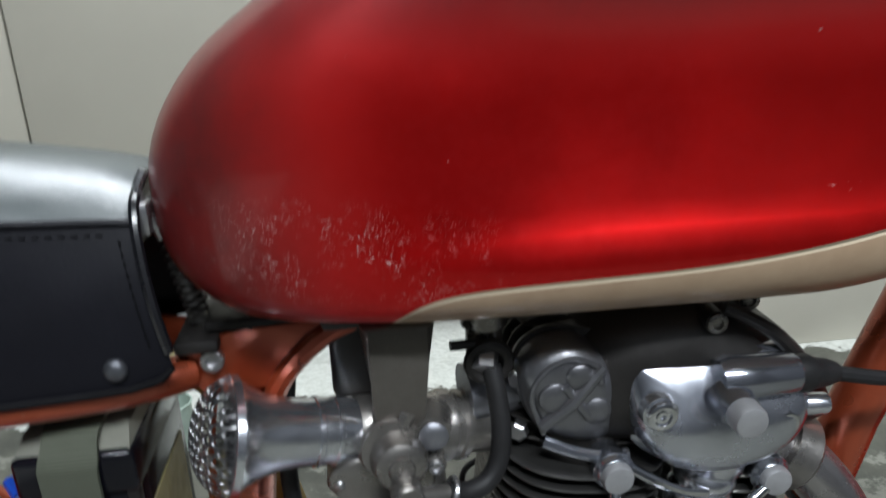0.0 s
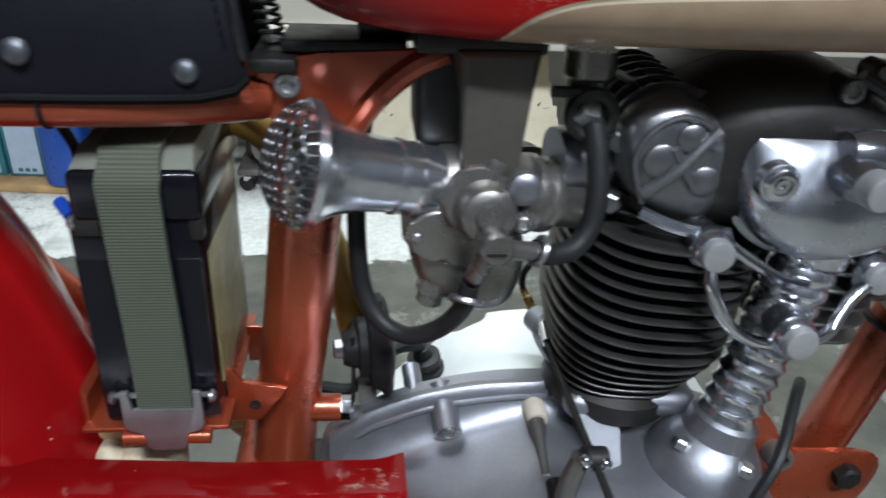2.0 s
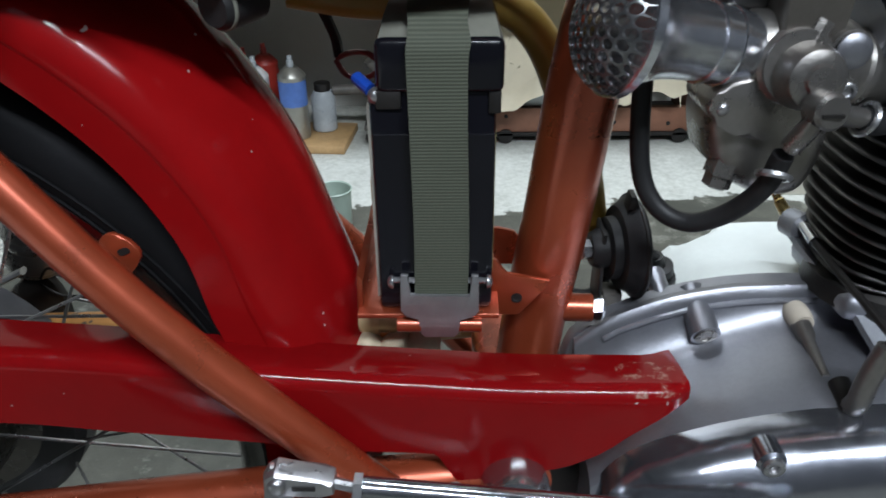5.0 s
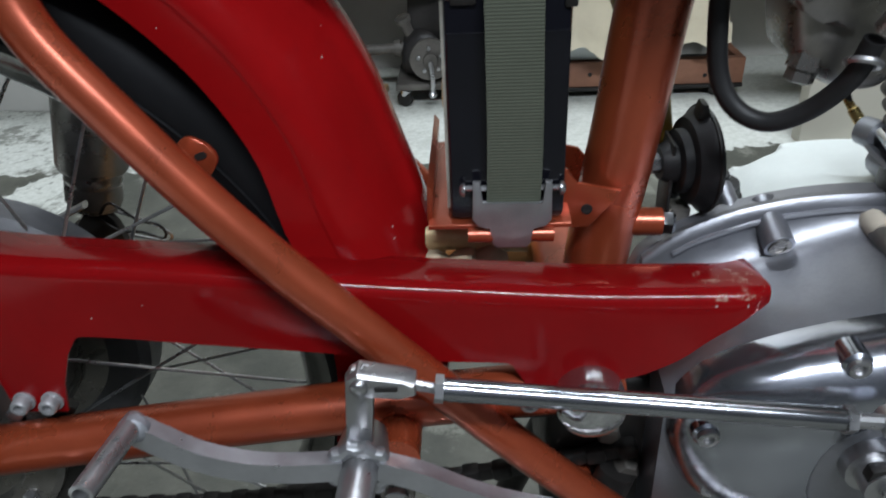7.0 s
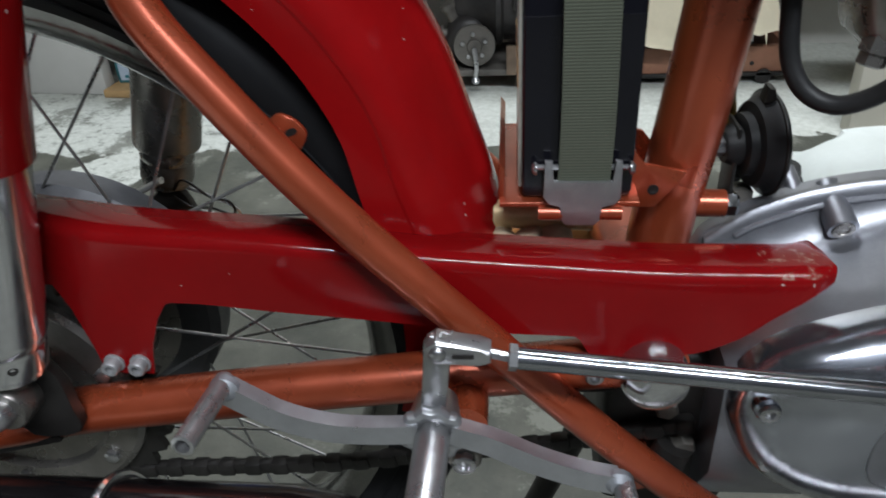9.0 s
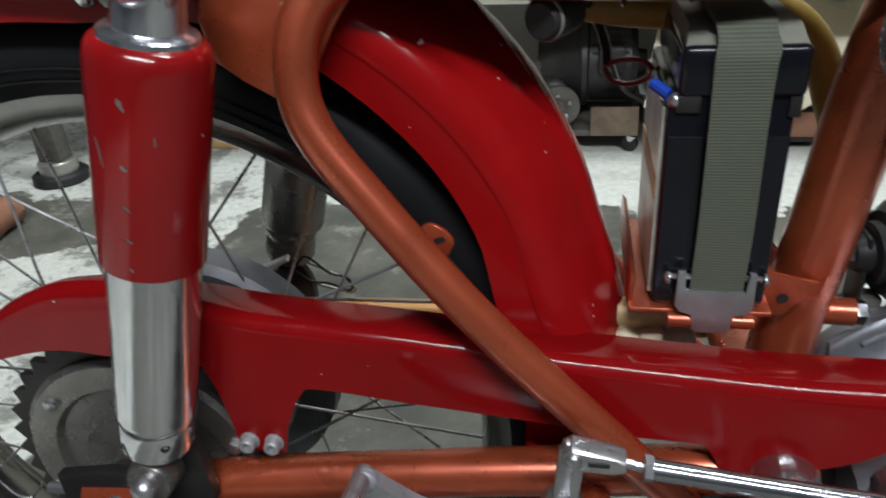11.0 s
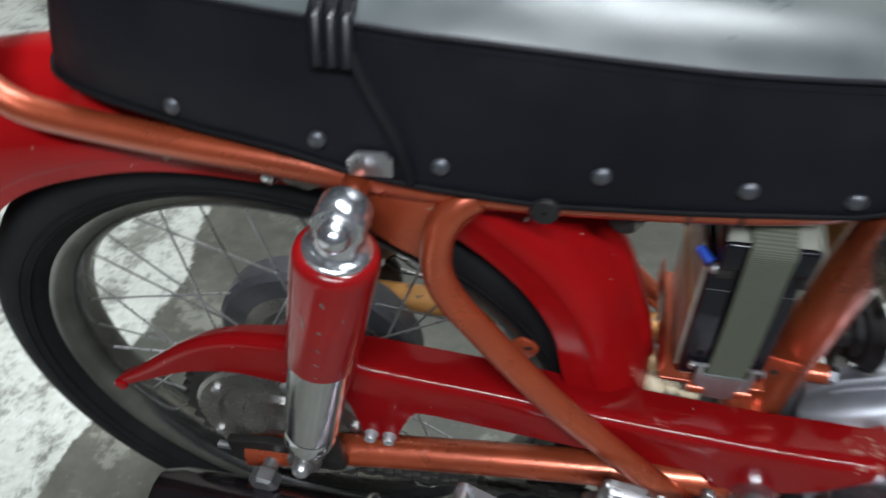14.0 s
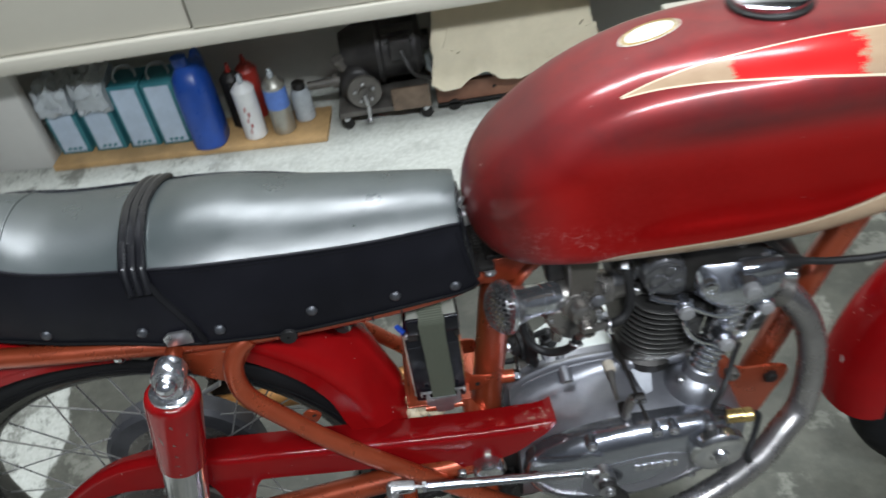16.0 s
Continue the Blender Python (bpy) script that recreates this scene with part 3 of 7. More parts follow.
# -- fuel tank --
TANK_TOP = [(0.393, 0.712), (0.397, 0.726), (0.405, 0.743), (0.425, 0.768), (0.451, 0.788), (0.48, 0.808), (0.53, 0.831), (0.57, 0.843), (0.62, 0.850), (0.70, 0.853), (0.80, 0.848), (0.90, 0.832), (0.97, 0.805), (1.0, 0.76)]
TANK_LOW = [(0.393, 0.695), (0.397, 0.680), (0.405, 0.667), (0.42, 0.655), (0.44, 0.647), (0.47, 0.643), (0.53, 0.6405), (0.70, 0.641), (0.78, 0.655), (0.85, 0.68), (0.93, 0.71), (1.0, 0.74)]
TANK_WIDE = [(0.393, 0.012), (0.397, 0.028), (0.405, 0.044), (0.42, 0.060), (0.44, 0.073), (0.48, 0.084), (0.53, 0.091), (0.60, 0.096), (0.70, 0.099), (0.80, 0.099), (0.90, 0.090), (0.97, 0.07), (1.0, 0.02)]


def tank_ring(x, n=84):
    top, low, w = table(TANK_TOP, x), table(TANK_LOW, x), table(TANK_WIDE, x)
    mid = low + (top - low) * 0.5
    u = min(1.0, max(0.0, (x - 0.440) / 0.16))
    hollow = 0.021 * u * u * (3 - 2 * u)
    out = []
    for k in range(n):
        a = 2 * math.pi * k / n
        c, s = math.cos(a), math.sin(a)
        p = 2.7 if s > 0 else 6.0
        y = w * math.copysign(abs(c) ** (2 / p), c)
        z = mid + ((top - mid) if s > 0 else (mid - low)) * math.copysign(abs(s) ** (2 / p), s)
        if z < mid:
            y *= 1 - 0.10 * (mid - z) / (mid - low)
        # knee recess along the side
        dent = hollow * math.exp(-abs((z - 0.741 - 0.04 * (x - 0.6)) / 0.054) ** 4.0)
        y -= math.copysign(min(dent, abs(y)), y)
        out.append((x + 0.003, y, z))
    return out


def tank_stations():
    xs = [0.393, 0.3945, 0.397, 0.400, 0.404, 0.409, 0.415, 0.422, 0.43]
    while xs[-1] < 0.985:
        xs.append(xs[-1] + 0.0095)
    return xs + [0.99, 0.996, 1.0]


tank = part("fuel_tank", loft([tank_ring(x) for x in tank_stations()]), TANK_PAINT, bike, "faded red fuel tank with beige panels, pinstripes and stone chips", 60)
cap = part("filler_cap", lathe([(0, 0.033), (0.012, 0.033), (0.014, 0.030), (0.014, 0.0)], (0.685, 0.012, 0.848), (0, 0, 1), 36), CHROME, tank, "dark chromed filler cap")
part("cap_rim", ring((0.685, 0.012, 0.853), (0, 0, 1), 0.034, 0.003), DARK, tank)


def tank_skin(x, y):
    """Height of the upper face of the tank."""
    top, low, w = (table(rows, x - 0.003) for rows in (TANK_TOP, TANK_LOW, TANK_WIDE))
    mid = low + (top - low) * 0.5
    return mid + (top - mid) * max(0.0, 1 - (abs(y) / w) ** 2.7) ** (1 / 2.7)


def transfer(r0, r1, lift):
    """A thin oval laid on the tank, between two radii."""
    rings_ = []
    for r in (r0, (r0 + r1) / 2, r1):
        row = []
        for k in range(48):
            a = 2 * math.pi * k / 48
            u, v = 1.35 * r * math.cos(a), 0.80 * r * math.sin(a)
            x, y = 0.577 + u * 0.99 - v * 0.14, 0.008 + u * 0.14 + v * 0.99
            row.append((x, y, tank_skin(x, y) + lift))
        rings_.append(row)
    return solid(loft(rings_, False), 0.0003)


badge = part("badge", transfer(0.0008, 0.0205, 0.0006), surface("white_transfer", (0.72, 0.71, 0.64), 0.35, 0, 0.08, 20, 200, 0.0), tank, "oval white and gold tank transfer")
part("badge_border", transfer(0.0165, 0.0195, 0.0011), BRASS, tank)

# -- seat --
SEAT_ROWS = [  # x, bottom, seam, top, half width below, half width at the seam
    (-0.090, 0.672, 0.738, 0.746, 0.022, 0.020), (-0.086, 0.668, 0.744, 0.758, 0.040, 0.033), (-0.078, 0.666, 0.749, 0.770, 0.052, 0.044), (-0.064, 0.664, 0.750, 0.776, 0.060, 0.051),
    (-0.045, 0.660, 0.747, 0.771, 0.065, 0.056), (-0.025, 0.657, 0.7415, 0.7585, 0.069, 0.060), (0.0, 0.652, 0.7355, 0.7485, 0.073, 0.063), (0.05, 0.646, 0.7305, 0.7455, 0.078, 0.067),
    (0.10, 0.636, 0.7275, 0.748, 0.081, 0.070), (0.135, 0.632, 0.7245, 0.7525, 0.082, 0.071), (0.165, 0.628, 0.7220, 0.752, 0.080, 0.070), (0.20, 0.6235, 0.7180, 0.746, 0.077, 0.067), (0.25, 0.619, 0.7105, 0.7375, 0.069, 0.060),
    (0.30, 0.615, 0.7030, 0.7295, 0.060, 0.051), (0.35, 0.6125, 0.6970, 0.721, 0.051, 0.040), (0.372, 0.6120, 0.6945, 0.7165, 0.047, 0.0345), (0.384, 0.614, 0.6930, 0.7135, 0.045, 0.032), (0.388, 0.616, 0.6925, 0.712, 0.044, 0.031), (0.391, 0.620, 0.6920, 0.710, 0.043, 0.030)]


def seat_at(x, column):
    return table([(r[0], r[column]) for r in SEAT_ROWS], x)


def skirt_at(x, z):
    """Half width of the skirt at a height."""
    low, seam, wb, ws = (seat_at(x, c) for c in (1, 2, 4, 5))
    u = min(1.0, max(0.0, (z - low) / (seam - low)))
    return wb + (ws - wb) * u ** 1.3 + 0.004 * math.sin(math.pi * u)


def seat_stations(step=0.011):
    xs = [-0.090, -0.0885, -0.086, -0.082, -0.077]
    while xs[-1] < 0.385:
        xs.append(xs[-1] + step)
    return [v for v in xs if v < 0.384] + [0.386, 0.391]


def seat_over(x, n, grow=0.0):
    """Points across the arched top at x, from the near seam to the far one; the far edge flares towards the front."""
    seam, top, w = seat_at(x, 2), seat_at(x, 3), seat_at(x, 5)
    far = w + 0.030 * min(1.0, max(0.0, (x - 0.20) / 0.19)) ** 1.5
    out = []
    for k in range(n + 1):
        t = -math.cos(math.pi * k / n)
        out.append((x, (far - w) / 2 + (far + w) / 2 * t * (1 + 1.5 * grow), seam + (top - seam) * (1 - abs(t) ** 2.2) + grow))
    return out


def seat_top_ring(x, n=28):
    seam, w = seat_at(x, 2), seat_at(x, 5)
    return seat_over(x, n) + [(x, w * 0.9, seam - 0.012), (x, -w * 0.9, seam - 0.012)]


def seat_skirt(side):
    rings = []
    for x in seat_stations():
        low, seam, wb, ws = (seat_at(x, c) for c in (1, 2, 4, 5))
        lean = 0.010 * max(0.0, (x - 0.34) / 0.051) - 0.028 * max(0.0, (0.02 - x) / 0.11)
        rows = []
        for k in range(9):
            u = k / 8
            bulge = 0.004 * math.sin(math.pi * u)
            rows.append((x + lean * (1 - u), side * (wb + (ws - wb) * u ** 1.3 + bulge), low + (seam - low) * u))
        rings.append(rows)
    return rings


seat = part("seat", loft([seat_top_ring(x) for x in seat_stations()]), SEAT_TOP, bike, "dual seat with silvery grey vinyl top", 50)
skirt = join(loft(seat_skirt(-1), False, False, False), loft(seat_skirt(1), False, False, False))
rear = []
for x in (-0.090,):
    low, seam, wb, ws = (seat_at(x, c) for c in (1, 2, 4, 5))
    rear = [[(x - 0.028 * (1 - u) - 0.004 * math.sin(math.pi * k / 8), -(wb + (ws - wb) * u) + 2 * (wb + (ws - wb) * u) * k / 8, low + (seam - low) * u) for u in (j / 8 for j in range(9))] for k in range(9)]
join(skirt, loft(rear, False, False, False))
part("skirt", solid(skirt, 0.003), SEAT_SIDE, seat, "black vinyl seat skirt")
part("seat_pan", block(-0.06, 0.350, -0.038, 0.038, 0.655, 0.668, 0.002), DARK, seat)
for side in (-1, 1):
    edge = [(x, side * (seat_at(x, 5) + 0.0008), seat_at(x, 2) + 0.0005) for x in seat_stations()]
    part("piping", tube(edge, 0.0018, 8), SEAT_SIDE, seat)
    hem = [(x + 0.010 * max(0.0, (x - 0.34) / 0.051) - 0.028 * max(0.0, (0.02 - x) / 0.11), side * (seat_at(x, 4) + 0.0016), seat_at(x, 1) + 0.003) for x in seat_stations()]
    part("hem", tube(hem, 0.0018, 8), HEM, seat)
stitches = []
for k in range(64):
    x = 0.060 + 0.0050 * k
    z = seat_at(x, 2) - 0.0050
    y = -skirt_at(x, z) - 0.0006
    stitches.append(rod((x, y, z), (x + 0.0028, y, z - 0.0003), 0.0005, 5))
for k in range(11):
    u = 0.10 + 0.078 * k
    z = 0.630 + 0.060 * u
    y = -skirt_at(0.3835, z) - 0.0006
    stitches.append(rod((0.3835 + 0.010 * (1 - u), y, z), (0.3835 + 0.010 * (1 - u), y, z + 0.003), 0.0005, 5))
part("stitching", join(*stitches), HEM, seat, "row of dark stitches below the seam")
part("front_edge", tube(smooth([(0.4005, -0.0445, 0.631), (0.397, -0.0440, 0.652), (0.3935, -0.0385, 0.675), (0.3915, -0.0315, 0.693), (0.391, -0.022, 0.7025), (0.391, 0.0, 0.7075), (0.391, 0.022, 0.7025), (0.3915, 0.0315, 0.693)], 5), 0.0026, 8), PIPING, seat)
part("rear_seam", tube(seat_over(-0.030, 28, 0.0002), 0.0011, 8), SEAT_TOP, seat)
for dx in (0.0, 0.0082, 0.0164):
    x = 0.078 + dx
    cord = [(px_ + 0.004 * abs(py_) / 0.07, py_ * 1.02, pz_) for px_, py_, pz_ in seat_over(x, 28, 0.0022)]
    cord = [(x + 0.005, -0.0800, 0.708)] + cord + [(x + 0.005, 0.0800, 0.708)]
    part("cross_cord", tube(cord, 0.0046, 10), PIPING, seat, "glossy black cord across the seat")
part("hold_strap", tube(smooth([(0.099, -0.0765, 0.722), (0.108, -0.0825, 0.700), (0.124, -0.0875, 0.668), (0.130, -0.0860, 0.640)], 5), 0.0034, 10, flat=0.5), HEM, seat)
for x, z in ((-0.016, 0.668), (0.075, 0.6606), (0.146, 0.6512), (0.234, 0.6477), (0.315, 0.6356), (0.376, 0.6260)):
    bolt("stud", seat, (x, -skirt_at(x, z) - 0.0004, z), (0, -1, 0.12), "dome", 0.0057, 0.0038, COVER_STUD)
part("strap_bracket", plate([(0.093, 0.641), (0.119, 0.642), (0.120, 0.654), (0.115, 0.659), (0.098, 0.658), (0.092, 0.652)], -0.0870, -0.0835, 0.001), ZINC, seat, "bright bent steel strap bracket")

# -- frame --
RAIL = [(0.402, 0.018, 0.607), (0.388, 0.027, 0.608), (0.36, 0.037, 0.609), (0.31, 0.048, 0.612), (0.23, 0.060, 0.617), (0.165, 0.068, 0.622), (0.09, 0.071, 0.628), (0.03, 0.071, 0.634), (-0.03, 0.071, 0.640), (-0.09, 0.070, 0.647), (-0.125, 0.070, 0.655), (-0.150, 0.066, 0.672), (-0.163, 0.052, 0.692), (-0.168, 0.028, 0.703), (-0.169, 0.0, 0.706)]
loop = [(x, -y, z) for x, y, z in RAIL] + [(x, y, z) for x, y, z in RAIL[-2::-1]]
frame_part = part("frame", tube(smooth(loop, 4), 0.0102, 14), COPPER, bike, "copper-orange painted tubular frame")
part("seat_tube", tube(smooth([(0.395, 0, 0.30), (0.398, 0, 0.38), (0.410, 0, 0.47), (0.419, 0, 0.545), (0.430, 0, 0.605), (0.436, 0, 0.628)], 4), 0.0192, 24), COPPER, frame_part)
part("down_tube", tube([(0.86, 0, 0.70), (0.797, 0, 0.525), (0.738, 0, 0.29)], 0.0165, 20), COPPER, frame_part)
part("top_tube", tube([(0.447, 0, 0.640), (0.86, 0, 0.71)], 0.013, 18), DARK, frame_part)
part("steering_head", rod((0.875, 0, 0.62), (0.845, 0, 0.78), 0.026, 24), COPPER, frame_part)
STAY = [(0.164, 0.071, 0.621), (0.152, 0.077, 0.614), (0.143, 0.083, 0.597), (0.1415, 0.088, 0.573), (0.150, 0.092, 0.551), (0.174, 0.095, 0.519), (0.2035, 0.098, 0.4815), (0.2345, 0.099, 0.445), (0.271, 0.099, 0.4055), (0.3125, 0.098, 0.361), (0.359, 0.096, 0.310), (0.403, 0.092, 0.264), (0.442, 0.088, 0.226)]
GUSSET = [(0.098, 0.622), (0.130, 0.624), (0.172, 0.618), (0.158, 0.600), (0.148, 0.585), (0.142, 0.560), (0.135, 0.560), (0.110, 0.575), (0.096, 0.585), (0.092, 0.605)]
for side in (-1, 1):
    part("diagonal_stay", tube(smooth([(x, side * y, z) for x, y, z in STAY], 5), 0.0104, 16), COPPER, frame_part)
    part("gusset", plate(GUSSET, side * 0.0735 - 0.0016, side * 0.0735 + 0.0016, 0.001), COPPER, frame_part)
    part("shock_stud_boss", rod((0.094, side * 0.070, 0.630), (0.094, side * 0.104, 0.628), 0.0085), COPPER, frame_part)
tab_bm = join(plate(curve2([(0.186, 0.487), (0.191, 0.499), (0.198, 0.503), (0.207, 0.497), (0.2085, 0.490), (0.200, 0.480), (0.192, 0.478)], 3), -0.0815, -0.0785, 0.0008))
part("stay_tab", tab_bm, COPPER, frame_part)
part("tab_slot", plate(curve2([(0.1990, 0.4945), (0.2035, 0.4960), (0.2045, 0.4935), (0.2000, 0.4918)], 3), -0.0819, -0.0812, 0), DARK, frame_part)
# plates round the top of the seat tube
part("seat_lug_plate", plate([(0.396, 0.606), (0.402, 0.624), (0.43, 0.629), (0.475, 0.632), (0.490, 0.630), (0.470, 0.618), (0.448, 0.596), (0.425, 0.594), (0.408, 0.596)], -0.022, -0.018, 0.001), COPPER, frame_part)
part("seat_lug_rib", tube(smooth([(0.488, -0.022, 0.630), (0.470, -0.023, 0.622), (0.450, -0.022, 0.602), (0.436, -0.020, 0.575)], 5), 0.006, 10), COPPER, frame_part)
bolt("lug_bolt", frame_part, (0.415, -0.022, 0.615), NEAR, "socket", 0.0062, 0.005, ZINC)
# dark plate added over the tube end as the shadow under the tank
part("lug_shade", block(0.412, 0.470, -0.021, 0.021, 0.6285, 0.6345, 0.002), DARK, frame_part)
part("seat_spring", tube([(0.4085 + 0.0055 * math.cos(a) - 0.013 * a / 94, -0.005 + 0.0055 * math.sin(a), 0.628 + 0.066 * a / 94) for a in (k * 0.5 for k in range(189))], 0.0011, 6), DARK, frame_part, "dark coil spring in front of the seat")
part("tank_stay", block(0.398, 0.420, -0.03, 0.03, 0.621, 0.628, 0.002), DARK, frame_part)
part("tank_clip", tube(smooth([(0.3955, -0.018, 0.714), (0.392, -0.02, 0.706), (0.393, -0.02, 0.698), (0.397, -0.02, 0.688), (0.399, -0.018, 0.68)], 4), 0.0024, 8), ZINC, frame_part)
part("tank_strap_buckle", block(0.388, 0.397, -0.028, -0.012, 0.684, 0.700, 0.002), ZINC, frame_part)
# rubber buffers on the rail
part("rail_buffer", lathe([(0, 0.0090), (0.016, 0.0090), (0.018, 0.0080), (0.018, 0.0014), (0.0155, 0.0012), (0.0155, 0)], (0.205, -0.0625, 0.6215), NEAR, 28), RUBBER, frame_part, "round black rubber buffer")
side_buffer = part("side_buffer", lathe([(-0.004, 0.0060), (0, 0.0108), (0.017, 0.0108), (0.0215, 0.0100), (0.024, 0.0082), (0.0235, 0)], (0.2625, -0.0320, 0.5965), (-0.50, -0.86, -0.06), 28), RUBBER, frame_part, "short black rubber buffer under the seat rail")
part("buffer_edge", ring((0.2525, -0.0492, 0.5953), (-0.50, -0.86, -0.06), 0.0097, 0.0012, 28, 8), PLASTIC_DUSTY, side_buffer)
for x in (0.288, 0.318):
    part("cable_tie", ring((x, -0.048 - 0.13 * (0.31 - x), 0.6125), (1, 0, -0.03), 0.0110, 0.0011, 24), PIPING, frame_part)
# front engine plates
part("engine_plate", plate(curve2([(0.682, 0.428), (0.698, 0.412), (0.712, 0.391), (0.748, 0.389), (0.772, 0.385), (0.778, 0.368), (0.764, 0.330), (0.750, 0.285), (0.730, 0.278), (0.715, 0.30), (0.700, 0.35), (0.684, 0.40)], 3), -0.034, -0.030, 0.001), COPPER, frame_part)
bolt("plate_bolt", frame_part, (0.755, -0.034, 0.371), NEAR, "hex", 0.0085, 0.008, DARK)
bolt("plate_bolt", frame_part, (0.701, -0.034, 0.393), NEAR, "socket", 0.0085, 0.012, GRIME)
part("down_tube_tie", ring((0.7815, 0, 0.462), (0.24, 0, 0.97), 0.0182, 0.0022, 24), RUBBER, frame_part)

# -- rear mudguard --
FC, FR = Vector((-0.0154, 0, 0.3441)), 0.2697


def guard_section(a):
    """One cross-section of the mudguard at the angle a from the front, as (outward, sideways)."""
    depth = table([(-0.1, 0.066), (0.35, 0.065), (0.55, 0.061), (0.9, 0.062), (1.6, 0.06), (2.3, 0.098), (3.2, 0.10)], a)
    edge_r = FR + table([(-0.2, -0.012), (0.35, -0.010), (0.55, 0.002), (0.75, 0.008), (1.05, 0.010), (1.5, -0.011), (1.9, -0.007), (2.35, 0.007), (2.9, 0.01)], a)
    lip = table([(-0.2, 0.022), (0.3, 0.021), (0.8, 0.019), (1.3, 0.012), (3.2, 0.010)], a)
    out = [(edge_r, 0.0580), (edge_r + lip * 0.5, 0.0586), (edge_r + lip - 0.0010, 0.0590), (edge_r + lip, 0.0591), (edge_r + lip + 0.0005, 0.0595), (edge_r + lip + 0.0015, 0.0597)]
    r0, r1 = edge_r + lip + 0.0030, edge_r + depth - 0.0045
    for k in range(1, 11):
        s = k / 10
        out.append((r0 + (r1 - r0) * s, 0.0597 * (1 - 0.74 * s ** 2.3)))
    for u in (0.25, 0.5, 0.75, 1.0):
        out.append((r1 + 0.0045 * math.sin(math.pi / 2 * u) , 0.0155 * math.cos(math.pi / 2 * u)))
    return out


rings = []
for k in range(68):
    a = -0.22 + 3.05 * k / 67
    d = Vector((math.cos(a), 0, math.sin(a)))
    half = guard_section(a)
    row = [FC + d * r + Vector((0, -y, 0)) for r, y in half] + [FC + d * r + Vector((0, y, 0)) for r, y in half[-2::-1]]
    rings.append(row)
mudguard = part("rear_mudguard", solid(loft(rings, False, False, False), 0.0016), RED, bike, "chipped red steel rear mudguard", 50)
bolt("mudguard_bolt", mudguard, (0.032, -0.0655, 0.617), NEAR, "dome", 0.0065, 0.007, CHROME)
part("mudguard_bracket", plate([(0.034, 0.632), (0.078, 0.628), (0.072, 0.614), (0.055, 0.606), (0.040, 0.610), (0.030, 0.622)], -0.066, -0.063, 0.001), CAST_DULL, mudguard)

# -- front mudguard and wheel, partly seen --
rings = []
FA = Vector((1.200, 0, 0.300))
for k in range(40):
    a = 0.9 + 2.36 * k / 39
    d = Vector((math.cos(a), 0, math.sin(a)))
    rings.append([FA + d * (0.285 + 0.052 * math.cos(u) ** 0.8 if abs(math.cos(u)) > 1e-6 else 0.285) + Vector((0, 0.058 * math.sin(u), 0)) for u in (math.pi * (j / 16 - 0.5) * 0.999 for j in range(17))])
part("front_mudguard", solid(loft(rings, False, False, False), 0.0016), RED, bike, "red steel front mudguard", 50)
front_wheel = part("front_wheel", lathe([(-0.05, 0.03), (-0.04, 0.06), (0.04, 0.06), (0.05, 0.03)], FA, (0, 1, 0), 32), CAST, bike, "front wheel with black tyre")
part("tyre", tube([FA + 0.262 * Vector((math.cos(a), 0, math.sin(a))) for a in (2 * math.pi * k / 72 for k in range(72))], 0.038, 16, True), TYRE, front_wheel)
part("fork_leg", rod((1.09, -0.075, 0.33), (0.93, -0.075, 0.75), 0.018, 18), CHROME, bike)
part("fork_leg", rod((1.09, 0.075, 0.33), (0.93, 0.075, 0.75), 0.018, 18), CHROME, bike)

# -- rear wheel --
AX = Vector((-0.020, 0, 0.305))
hub = part("rear_wheel", lathe([(-0.055, 0.02), (-0.055, 0.052), (-0.046, 0.060), (-0.040, 0.075), (-0.030, 0.075), (-0.026, 0.062), (0.020, 0.062), (0.024, 0.082), (0.032, 0.088), (0.048, 0.088), (0.056, 0.080), (0.058, 0.03), (0.066, 0.026), (0.066, 0)], AX, (0, 1, 0), 56), CAST_DULL, bike, "wire-spoked rear wheel with drum hub")
profile = [(-0.029, 0.255), (-0.0262, 0.2555), (-0.0245, 0.250), (-0.020, 0.242), (-0.014, 0.236), (-0.007, 0.233), (0.007, 0.233), (0.014, 0.236), (0.020, 0.242), (0.0245, 0.250), (0.0262, 0.2555), (0.029, 0.255), (0.0280, 0.246), (0.023, 0.236), (0.016, 0.231), (0.008, 0.228), (-0.008, 0.228), (-0.016, 0.231), (-0.023, 0.236), (-0.0280, 0.246)]
rings = [[AX + Vector((math.cos(a) * r, s, math.sin(a) * r)) for s, r in profile] for a in (2 * math.pi * k / 96 for k in range(96))]
rim = part("rim", loft(rings, False, True), surface("dull_alloy_rim", (0.20, 0.198, 0.19), 0.15, 0.95, 0.3, 14, 300, 0.2, dust=0.05), hub, "dull alloy wheel rim")
profile = [(-0.029, 0.251), (-0.0345, 0.2555), (-0.0425, 0.266), (-0.0455, 0.279), (-0.044, 0.288), (-0.040, 0.294), (-0.033, 0.2995), (-0.022, 0.3035), (-0.010, 0.3055), (0, 0.306)]
profile = profile + [(-s, r) for s, r in profile[-2::-1]]
rings = [[AX + Vector((math.cos(a) * r, s, math.sin(a) * r)) for s, r in profile] for a in (2 * math.pi * k / 120 for k in range(120))]
tyre = part("tyre", loft(rings, False, True, False), TYRE, hub, "black road tyre with ribbed sidewall", 60)
for r, s in ((0.262, -0.0408), (0.270, -0.0440)):
    part("sidewall_rib", ring(AX + Vector((0, s, 0)), (0, 1, 0), r, 0.0008, 120, 6), TYRE, tyre)
